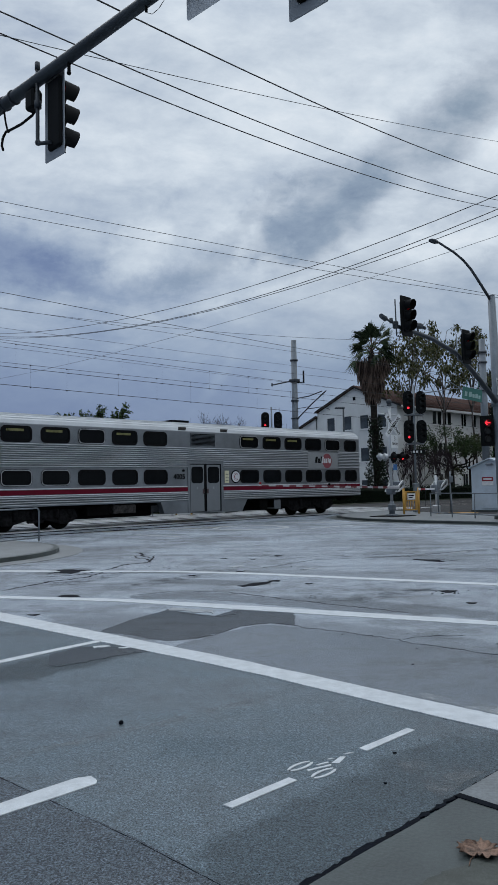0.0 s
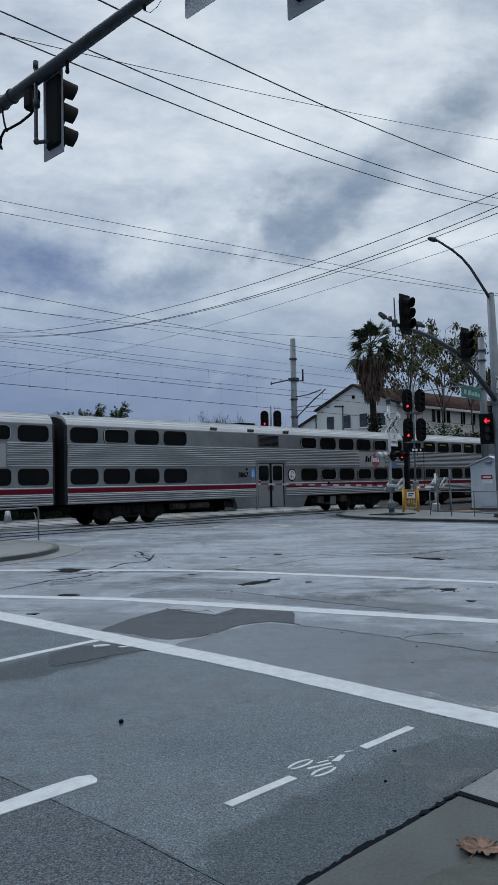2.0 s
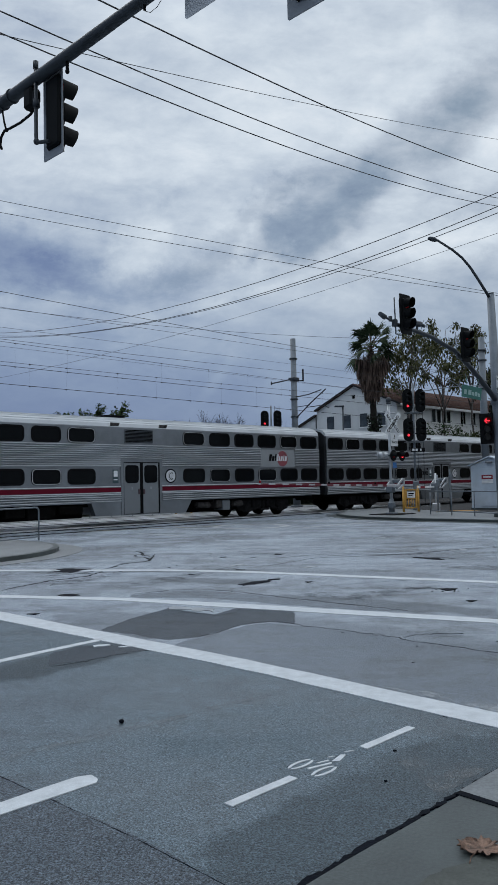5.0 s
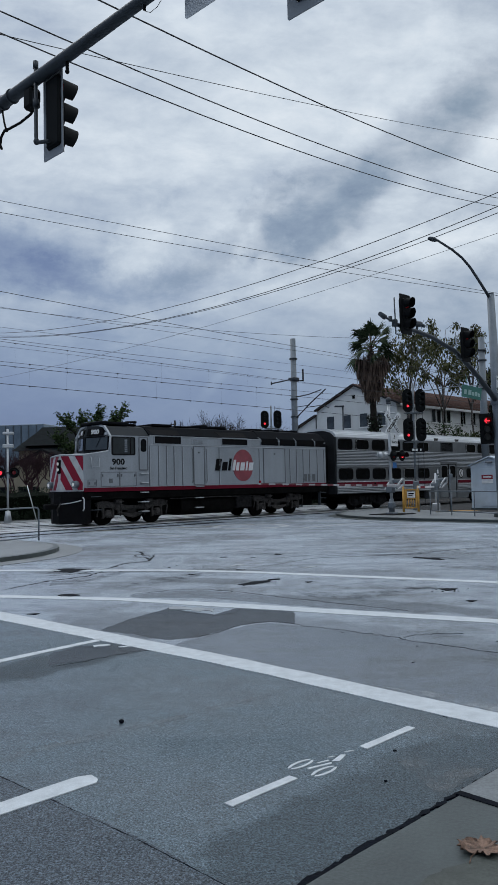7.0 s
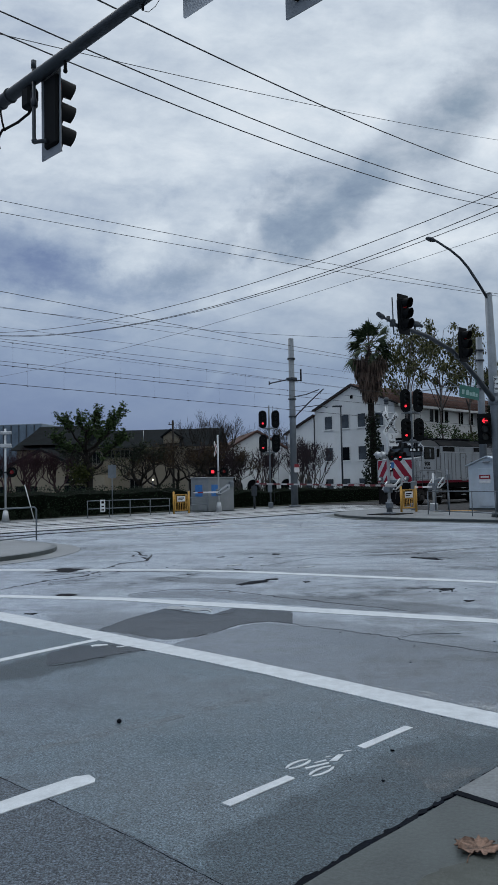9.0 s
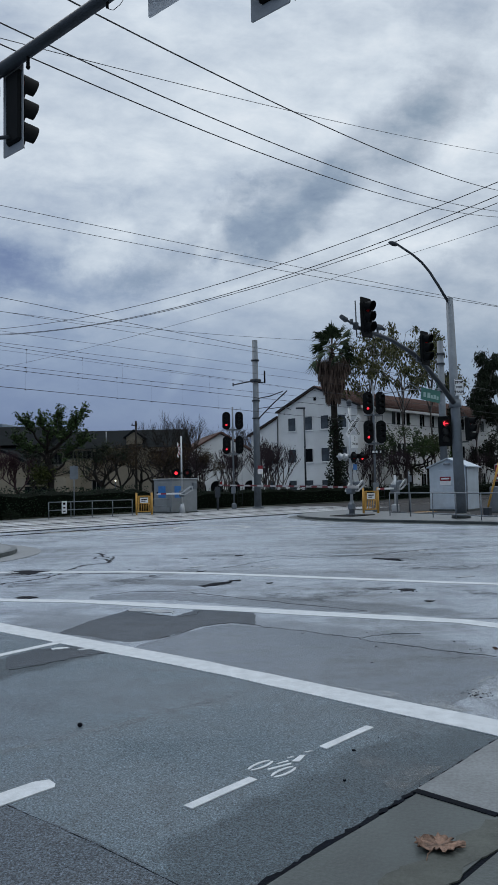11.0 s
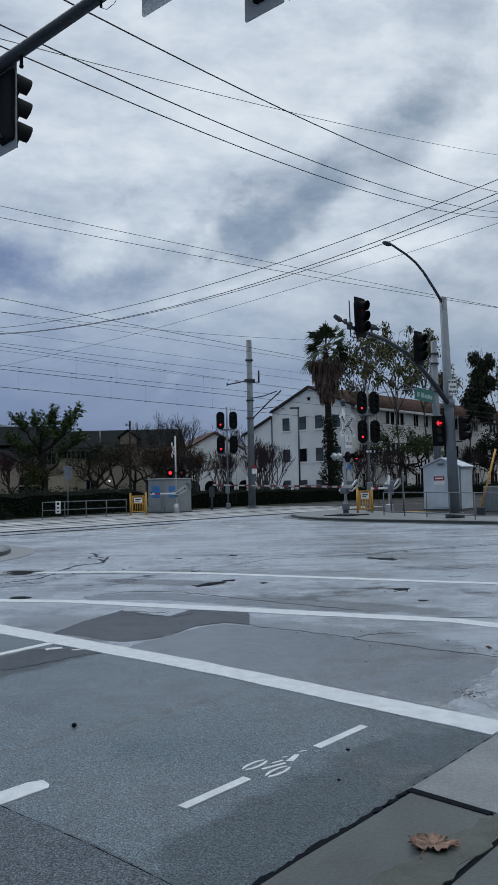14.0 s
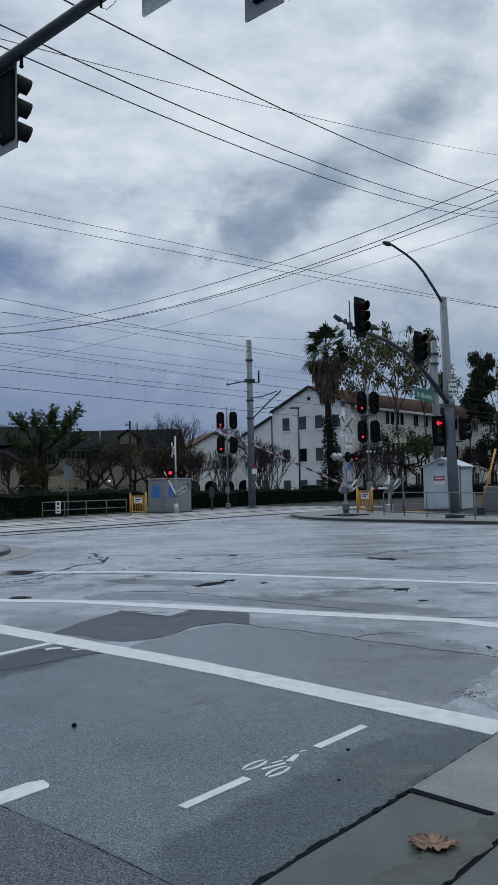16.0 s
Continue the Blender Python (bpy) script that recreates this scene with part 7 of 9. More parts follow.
def crossing_signal():
    b = (30.94, 21.71)
    t = thing("crossing_signal", "level crossing mast with crossbuck, red flashers and gate", "crossing signal", street(*b, 0.12))
    part("mast", Shape().cyl((0, 0, 0), (0, 0, 5.45), 0.07, n=14), ALU, t)
    part("base", Shape().box(-0.22, 0.22, -0.22, 0.22, 0.0, 0.10, 0.02).cyl((0, 0, 0.1), (0, 0, 0.75), 0.15, 0.10, 12).box(-0.15, 0.15, -0.14, 0.14, 0.3, 0.6, 0.03), GALV, t, "cast aluminium mast base")
    part("bell", Shape().ball((0, 0, 5.62), 0.14, 12, 8).cyl((0, 0, 5.42), (0, 0, 5.5), 0.12, n=12), GALV_DARK, t, "grey crossing bell")
    crossbuck(t, pose(0.13, -0.12, 4.44, 0, 0, -8))
    pl = part("track_plate", Shape().box(-0.12, 0.58, -0.13, -0.122, 3.34, 3.98), SIGN_WHITE, t, "white plate reading 3 tracks", pose(0, 0, 0, 0, 0, 6))
    part("word", lettering("3", 0.28, 0.002, 0.004), BLACK, pl, "", pose(0.23, -0.135, 3.80))
    part("word", lettering("TRACKS", 0.165, 0.002, 0.003), BLACK, pl, "", pose(0.23, -0.135, 3.54))
    flasher_pair(t, pose(0.2, -0.3, 2.87, 0, 0, 0), 1)
    fb = part("rear_flasher", Shape().tube([(-0.9, 0.16, 2.92), (0.2, 0.1, 2.92)], 0.045, 8), ALU, t, "pale lamps facing away")
    for x in (-0.72, -0.3):
        part("lamp_body", Shape().cyl((x, 0.1, 2.9), (x, -0.12, 2.9), 0.17, 0.10, 16).cyl((x, 0.12, 2.9), (x, 0.1, 2.9), 0.20, n=16), ALU, fb, "pale back of a lamp")
    part("cross_arm", Shape().tube([(-0.9, 0, 4.98), (0.5, 0, 5.0)], 0.035, 8), ALU, t)
    part("blue_plate", Shape().box(0.08, 0.38, -0.1, -0.09, 2.26, 2.54), SIGN_BLUE, t, "small blue notice")
    gate_mechanism(t, 1.28, ALU)
    part("foot_plate", Shape().box(-0.9, 1.0, -0.7, 0.7, 0.0, 0.035, 0.01), BLACK, t, "dark foot grate")
    # the gate arm; it swings about its pivot
    arm = part("gate_arm", Shape().prism([(0.0, -0.05), (-9.4, -0.026), (-9.4, 0.026), (0.0, 0.05)], -0.025, 0.025, "y").box(-0.7, 0.3, -0.05, 0.05, -0.07, 0.07, 0.02), ARM_WHITE, t, "white gate arm with red bands and red lamps")
    for i in range(11):
        x = -9.25 + i * 0.82
        h = 0.028 + 0.024 * (x + 9.4) / 9.4
        part("red_band", Shape().prism([(x, -h), (x + 0.42, -h), (x + 0.42, h), (x, h)], -0.028, 0.028), ARM_RED, arm, "red reflective band")
    for i, x in enumerate((-9.3, -5.0, -1.6)):
        part("arm_lamp", Shape().box(x - 0.035, x + 0.035, -0.04, 0.04, 0.04, 0.14, 0.015), RED_DIM if i == 0 else BLACK, arm, "dim red gate lamp" if i == 0 else "dark gate lamp")
    arm.matrix_basis = pose(-0.15, -0.34, 1.40, 0, 1.4, 0)
    return arm


GATE_ARM = crossing_signal()


def second_gate():
    t = thing("gate_machine", "grey crossing gate machine on a short mast", "gate machine", street(35.69, 22.17, 0.12))
    part("mast", Shape().cyl((0, 0, 0), (0, 0, 2.0), 0.06, n=12), ALU, t)
    part("base", Shape().box(-0.17, 0.17, -0.17, 0.17, 0, 0.4, 0.04), ALU, t)
    gate_mechanism(t, 1.3, ALU)
    part("gate_arm", Shape().box(-1.7, 0.0, -0.03, 0.03, 1.22, 1.32, 0.01), SIGN_WHITE, t)
    part("red_band", Shape().box(-1.5, -1.1, -0.034, 0.034, 1.216, 1.324), SIGN_RED, t)


second_gate()


def rail_signal(s, o, z, zs, dx, label, turn=-35, red_low=True):
    """A railway signal: four tall black shields on brackets from one mast."""
    t = thing("railway_signal", label, "railway signal", street(s, o, z, turn))
    top = max(zs) + 1.0
    part("mast", Shape().cyl((0, 0.12, 0), (0, 0.12, top), 0.06, n=12).box(-0.17, 0.17, -0.05, 0.29, 0, 0.4, 0.04).box(-0.2, 0.12, -0.1, 0.05, 1.1, 1.6, 0.03), GALV, t)
    for zc in zs:
        part("bracket", Shape().tube([(-dx, 0.12, zc - 0.62), (dx, 0.12, zc - 0.62)], 0.04, 8).box(-0.5, 0.5, -0.1, 0.3, zc - 0.70, zc - 0.66), GALV, t, "grey service bracket")
        for x in (-dx, dx):
            sh = part("signal_shield", Shape().prism([(x + px, pz) for px, pz in rounded(-0.29, 0.29, zc - 0.64, zc + 0.64, 0.285, 8)], -0.03, 0.0), SIGNAL_BLACK, t, "tall oval black signal shield")
            part("signal_body", Shape().box(x - 0.14, x + 0.14, 0.0, 0.2, zc - 0.45, zc + 0.45, 0.03), SIGNAL_BLACK, sh)
            for i, dz in enumerate((0.3, 0.0, -0.3)):
                on = x < 0 and i == 2
                part("lens", Shape().cyl((x, -0.03, zc + dz), (x, -0.045, zc + dz), 0.065, n=16), RED_LIT if on else LENS_DARK, sh, "lit red lens" if on else "dark lens")
                hd = Shape()
                pts = [(x + 0.125 * math.cos(radians(a)), y, zc + dz + 0.125 * math.sin(radians(a))) for y in (-0.03, -0.26) for a in range(0, 181, 20)]
                n = len(pts) // 2
                q = [(k, k + 1, n + k + 1, n + k) for k in range(n - 1)]
                part("hood", hd.add(pts, q, True), SIGNAL_BLACK, sh)
    part("ladder", ladder(0.45, top), GALV_DARK, t, "thin steel ladder")
    return t


def ladder(x, top):
    sh = Shape()
    for d in (-0.17, 0.17):
        sh.cyl((x + d, 0.35, 0.3), (x + d, 0.35, top), 0.012, n=5)
    z = 0.5
    while z < top:
        sh.cyl((x - 0.17, 0.35, z), (x + 0.17, 0.35, z), 0.008, n=4)
        z += 0.32
    return sh


rs = rail_signal(35.6, 23.3, 0.12, (6.03, 4.42), 0.37, "railway signal mast with four black shields and red lights")
nb = part("number_plate", Shape().box(-0.3, 0.5, -0.12, -0.11, 3.2, 3.42), SIGNAL_BLACK, rs, "small black plate with pale bars")
for x0, x1 in ((-0.22, -0.1), (-0.04, 0.08), (0.22, 0.3)):
    part("bar", Shape().box(x0, x1, -0.126, -0.118, 3.25, 3.37), SIGN_WHITE, nb)
rail_signal(39.2, 37.7, 0.02, (6.35, 4.6), 0.46, "railway signal mast beyond the tracks with four shields", -44)
for s, o, h in ((37.15, 37.3, 1.6), (33.9, 37.2, 1.5), (34.3, 37.3, 1.5)):
    t = thing("relay_post", "grey relay box on a short post", "relay box", street(s, o, 0.02, -40))
    part("post", Shape().cyl((0, 0, 0), (0, 0, h * 0.6), 0.07, n=8), GALV_DARK, t)
    part("box", Shape().box(-0.18, 0.18, -0.12, 0.12, h * 0.55, h, 0.02), GALV_DARK, t)


def far_crossing_mast(s, o, top, fz, label, lit, turn=-40, buck=True):
    t = thing("crossing_signal", label, "crossing signal", street(s, o, 0.02, turn))
    part("mast", Shape().cyl((0, 0, 0), (0, 0, top), 0.055, n=12), ALU, t)
    part("base", Shape().cyl((0, 0, 0), (0, 0, 0.6), 0.22, 0.12, 10), ALU, t)
    flasher_pair(t, pose(0, -0.14, fz), lit)
    if buck:
        for a in (-45, 45):
            b = part("crossbuck_blade", Shape().box(-0.61, 0.61, -0.006, 0.006, -0.115, 0.115), SIGN_WHITE, t, "white crossbuck board", pose(-0.1, 0.06 + 0.0002 * a, top - 0.9, 0, 0, 70) @ pose(0, 0, 0, 0, a, 0))
            part("red_edge", Shape().box(-0.5, 0.5, -0.012, 0.012, -0.05, 0.05), SIGN_RED, b)
    return t


gm = far_crossing_mast(32.55, 35.9, 4.9, 2.55, "crossing mast with red flasher before the grey cabin", 0)
gate_mechanism(gm, 1.25, ALU)
WALK_ARM = part("gate_arm", Shape().prism([(0.1, -0.06), (-1.55, -0.04), (-1.55, 0.04), (0.1, 0.06)], -0.025, 0.025), SIGN_WHITE, gm, "short white gate arm over the footway", pose(-0.05, -0.26, 1.25))
part("red_band", Shape().prism([(-1.3, -0.044), (-0.95, -0.05), (-0.95, 0.05), (-1.3, 0.044)], -0.03, 0.03), SIGN_RED, WALK_ARM)
part("arm_lamp", Shape().ball((-1.5, 0, 0.07), 0.06, 8, 6), BLACK, WALK_ARM)
lm = far_crossing_mast(18.75, 37.3, 4.9, 2.6, "crossing mast with lit red flasher by the hedge", 0, -38, False)
for z0, z1 in ((3.9, 4.1), (4.6, 4.75)):
    part("mast_bracket", Shape().box(-0.25, 0.32, -0.1, 0.1, z0, z1, 0.03), ALU, lm)
# gate arm of the left crossing, built as a plain leaning rod
st = thing("leaning_gate_arm", "thin white leaning rod beside the crossing mast", "rod", street(20.4, 37.3, 0.05))
part("rod", Shape().tube([(0, 0, 0), (-0.5, 0.1, 1.9)], 0.025, 6), SIGN_WHITE, st)


def swing_gate(s, o, z, turn, label, k=0.8):
    """A yellow pedestrian swing gate between two posts."""
    t = thing("pedestrian_gate", label, "gate", street(s, o, z, turn))
    for x in (-0.58 * k, 0.58 * k):
        part("post", Shape().cyl((x, 0, 0), (x, 0, 1.3), 0.06, n=10).ball((x, 0, 1.3), 0.065, 8, 5), YELLOW, t)
    part("gate_frame", Shape().ring(rounded(-0.48 * k, 0.48 * k, 0.18, 1.18, 0.05), rounded(-0.48 * k + 0.06, 0.48 * k - 0.06, 0.24, 1.12, 0.03), -0.025, 0.025), YELLOW, t, "yellow tubular gate frame")
    for i in range(6):
        x = (-0.33 + i * 0.132) * k
        part("bar", Shape().cyl((x, 0, 0.22), (x, 0, 0.7 if 0 < i < 5 else 1.14), 0.018, n=6), YELLOW, t)
    part("rail", Shape().cyl((-0.44 * k, 0, 0.7), (0.44 * k, 0, 0.7), 0.022, n=6), YELLOW, t)
    sg = part("notice", Shape().box(-0.3 * k, 0.3 * k, -0.05, -0.04, 0.74, 1.06), SIGN_WHITE, t, "white notice with dark bars")
    part("bar_mark", Shape().box(-0.22 * k, 0.22 * k, -0.056, -0.048, 0.92, 0.98).box(-0.22 * k, 0.1 * k, -0.056, -0.048, 0.82, 0.87), BLACK, sg)


swing_gate(33.8, 22.5, 0.12, -36, "yellow pedestrian swing gate with a white notice", 0.7)
swing_gate(29.75, 36.25, 0.02, -40, "yellow pedestrian swing gate beside the railing")
structure("tactile_strip", sheet([(34.3, 21.2), (36.2, 19.9), (36.5, 20.4), (34.7, 21.7)], 0.1, 0.13), YELLOW, "yellow tactile paving strip", "tactile strip")


def railing(pts, z, h, label, rails=(1.0, 0.52), r=0.025, gap=1.6, material=None, rounded_end=False):
    material = material or GALV
    t = thing("railing", label, "railing")
    ps = [at(s, o, z) for s, o in pts]
    for a, b in zip(ps, ps[1:]):
        k = max(1, round((b - a).length / gap))
        for i in range(k + (1 if b is ps[-1] else 0)):
            p = a.lerp(b, i / k)
            part("post", Shape().cyl(p, p + Vector((0, 0, h)), r, n=8), material, t)
    for f in rails:
        part("rail", Shape().tube([p + Vector((0, 0, h * f)) for p in ps], r, 8), material, t)
    return t


railing([(31.46, 19.86), (30.54, 17.04), (28.98, 13.99), (28.85, 10.0)], 0.12, 1.1, "galvanised pipe railing on the pavement", (1.0, 0.16), gap=1.7)
fl = railing([(23.6, 37.1), (29.1, 36.6)], 0.02, 0.95, "galvanised pipe railing before the hedge", gap=1.5)
pn = part("notice", Shape().box(-0.14, 0.14, -0.01, 0.0, 0.3, 1.0), SIGN_WHITE, fl, "narrow white notice with dark marks", street(24.5, 36.93, 0.02, -40))
for z0, z1 in ((0.78, 0.92), (0.58, 0.66), (0.38, 0.46)):
    part("mark", Shape().box(-0.07, 0.07, -0.016, -0.008, z0, z1), BLACK, pn)
railing([(30.4, 36.2), (31.9, 36.3)], 0.02, 0.95, "short galvanised railing by the cabin", gap=1.2)
hr = thing("railing", "bent galvanised tube railing at the pavement corner", "railing")
p0, p1 = at(12.02, 21.85, 0.12), at(7.5, 20.1, 0.12)
d = (p1 - p0).normalized()
pts = [p0, p0 + Vector((0, 0, 0.86))] + [p0 + d * (0.12 - 0.12 * math.cos(radians(a))) + Vector((0, 0, 0.92 + 0.12 * math.sin(radians(a)))) for a in range(0, 91, 15)] + [p1 + Vector((0, 0, 1.04))]
part("rail", Shape().tube(pts, 0.026, 8), GALV, hr)
part("rail", Shape().tube([p0 + Vector((0, 0, 0.12)), p1 + Vector((0, 0, 0.12))], 0.02, 8), GALV, hr)
for f in (0.45, 0.9):
    q = p0.lerp(p1, f)
    part("post", Shape().cyl(q, q + Vector((0, 0, 1.04)), 0.026, n=8), GALV, hr)


def bungalow():
    t = thing("signal_bungalow", "pale blue-white steel signal hut with gabled roof", "hut", street(37.27, 18.75, 0.12, 8))
    # gable end faces the crossing road
    L, W, H = 1.95, 2.05, 2.35
    part("wall", Shape().prism([(0, 0.08), (W, 0.08), (W, H), (W / 2, H + 0.42), (0, H)], 0, L, "x"), BUNGALOW, t)
    part("plinth", Shape().box(-0.05, L + 0.05, -0.05, W + 0.05, 0, 0.1), CONCRETE_WET, t)
    for a, b in (((-0.12, H - 0.03), (W / 2, H + 0.45)), ((W + 0.12, H - 0.03), (W / 2, H + 0.45))):
        part("roof_panel", Shape().prism([a, b, (b[0], b[1] + 0.06), (a[0], a[1] + 0.06)], -0.12, L + 0.12, "x"), BUNGALOW, t, "pale steel roof panel")
    d = part("door", Shape().box(-0.03, 0.0, 0.5, 1.5, 0.18, 2.2, 0.01), BUNGALOW, t, "flush steel door")
    part("handle", Shape().box(-0.07, -0.03, 0.6, 0.66, 1.05, 1.3, 0.01), BLACK, d)
    part("lamp", Shape().box(-0.2, 0.0, 0.85, 1.2, 2.46, 2.58, 0.03), GALV, t)
    sg = part("warning_sign", Shape().box(-0.045, -0.035, 0.85, 1.45, 1.4, 1.85), SIGN_WHITE, t, "white warning sign with a red band")
    part("sign_band", Shape().box(-0.052, -0.044, 0.85, 1.45, 1.62, 1.85), SIGN_RED, sg)
    part("sign_bar", Shape().box(-0.058, -0.05, 0.93, 1.37, 1.70, 1.78), SIGN_WHITE, sg)
    part("corner_trim", Shape().box(-0.02, 0.04, -0.02, 0.04, 0.1, H), GALV, t)


bungalow()
for s, o, w, h, lab in ((36.0, 16.4, 0.7, 1.3, "grey steel relay cabinet beside the hut"), (33.6, 13.6, 1.5, 2.3, "pale grey steel equipment cabinet")):
    t = thing("cabinet", lab, "cabinet", street(s, o, 0.12, -20))
    part("body", Shape().box(-w / 2, w / 2, -0.3, 0.3, 0.06, h, 0.02), GALV, t)
    part("plinth", Shape().box(-w / 2 - 0.05, w / 2 + 0.05, -0.34, 0.34, 0, 0.07), CONCRETE_WET, t)
    part("door", Shape().box(-w / 2 + 0.05, w / 2 - 0.05, -0.315, -0.3, 0.14, h - 0.06, 0.006), GALV, t)
t = thing("gate_arm_rod", "leaning yellow pole by the equipment cabinet", "pole", street(32.43, 15.36, 0.12))
part("rod", Shape().tube([(0, 0, 0.3), (0.31, -0.66, 3.0)], 0.05, 8), YELLOW, t)
part("foot", Shape().box(-0.15, 0.15, -0.15, 0.15, 0, 0.4, 0.03), GALV_DARK, t)
for s, o, h in ((34.3, 21.2, 1.9), (36.2, 21.6, 2.2), (36.6, 22.6, 1.5)):
    t = thing("conduit_post", "thin grey conduit post with a small box", "post", street(s, o, 0.12))
    part("post", Shape().cyl((0, 0, 0), (0, 0, h), 0.04, n=8), GALV, t)
    part("box", Shape().box(-0.15, 0.15, -0.1, -0.02, h - 0.6, h - 0.25, 0.02), GALV, t, "grey flat box")


def cabin():
    t = thing("equipment_cabin", "grey equipment cabin with blue door panels", "cabin", street(32.3, 36.6, 0.0))
    part("wall", Shape().box(0, 2.25, 0, 1.75, 0.05, 2.15, 0.03), CABIN, t)
    part("roof", Shape().box(-0.06, 2.31, -0.06, 1.81, 2.15, 2.24, 0.03), CABIN, t)
    part("plinth", Shape().box(-0.05, 2.3, -0.05, 1.8, 0.0, 0.07), CONCRETE_WET, t)
    d = part("door", Shape().box(-0.03, 0, 0.4, 1.4, 0.12, 2.0, 0.01), CABIN, t, "grey door with a blue panel")
    part("blue_panel", Shape().box(-0.045, -0.028, 0.55, 1.25, 1.0, 1.75), SIGN_BLUE, d)
    part("blue_panel", Shape().box(0.25, 0.8, -0.016, 0, 1.0, 1.75), SIGN_BLUE, t, "blue notice panel")
    part("vent_box", Shape().box(1.75, 2.1, -0.2, 0, 1.55, 1.95, 0.03), GALV, t)


cabin()
t = thing("sign_post", "grey back of a road sign on a thin post", "sign", street(26.3, 38.6, 0.02, -42))
part("post", Shape().cyl((0, 0, 0), (0, 0, 3.1), 0.03, n=8), GALV, t)
part("plate", Shape().box(-0.24, 0.24, -0.03, -0.02, 2.25, 3.05), GALV, t, "bare aluminium plate")


def lamp_post(x, y, h, label):
    t = thing("street_lamp", label, "street lamp", pose(x, y, 0))
    part("pole", Shape().cyl((0, 0, 0), (0, 0, h), 0.09, 0.07, 10), GALV_DARK, t)
    part("lamp_head", Shape().box(-0.75, 0.12, -0.14, 0.14, h - 0.02, h + 0.12, 0.03), GALV_DARK, t)


lamp_post(8.5, 67.8, 8.5, "slim dark lamp post before the white building")
gl = thing("street_lamp", "low lamp post with a small lit globe behind the hedge", "street lamp", pose(-7.5, 60.0, 0))
part("pole", Shape().cyl((0, 0, 0), (0, 0, 2.2), 0.05, 0.04, 8), GALV_DARK, gl)
part("globe", Shape().ball((0, 0, 2.25), 0.07, 10, 6), WARM_LIT, gl, "small lit globe")
lamp_post(-20.6, 62.0, 7.4, "slim dark lamp post behind the hedge")


# ---- buildings ----
def window(parent, m, w, h, label="dark window in a plain frame", mull=0, frame_mat=None, glass=None):
    """Recess, frame, sill and pane in a wall that faces -y; origin at the pane's centre."""
    f = part("window", Shape().ring([(-w / 2 - 0.08, -h / 2 - 0.08), (w / 2 + 0.08, -h / 2 - 0.08), (w / 2 + 0.08, h / 2 + 0.08), (-w / 2 - 0.08, h / 2 + 0.08)],
                                    [(-w / 2, -h / 2), (w / 2, -h / 2), (w / 2, h / 2), (-w / 2, h / 2)], -0.07, 0.0), frame_mat or STUCCO, parent, label, m)
    part("pane", Shape().box(-w / 2, w / 2, -0.022, -0.004, -h / 2, h / 2), glass or GLASS_DARK, f)
    part("sill", Shape().box(-w / 2 - 0.14, w / 2 + 0.14, -0.14, 0.0, -h / 2 - 0.16, -h / 2 - 0.07, 0.02), frame_mat or STUCCO, f)
    for i in range(mull):
        x = -w / 2 + w * (i + 1) / (mull + 1)
        part("mullion", Shape().box(x - 0.03, x + 0.03, -0.05, -0.02, -h / 2, h / 2), frame_mat or STUCCO, f)
    return f


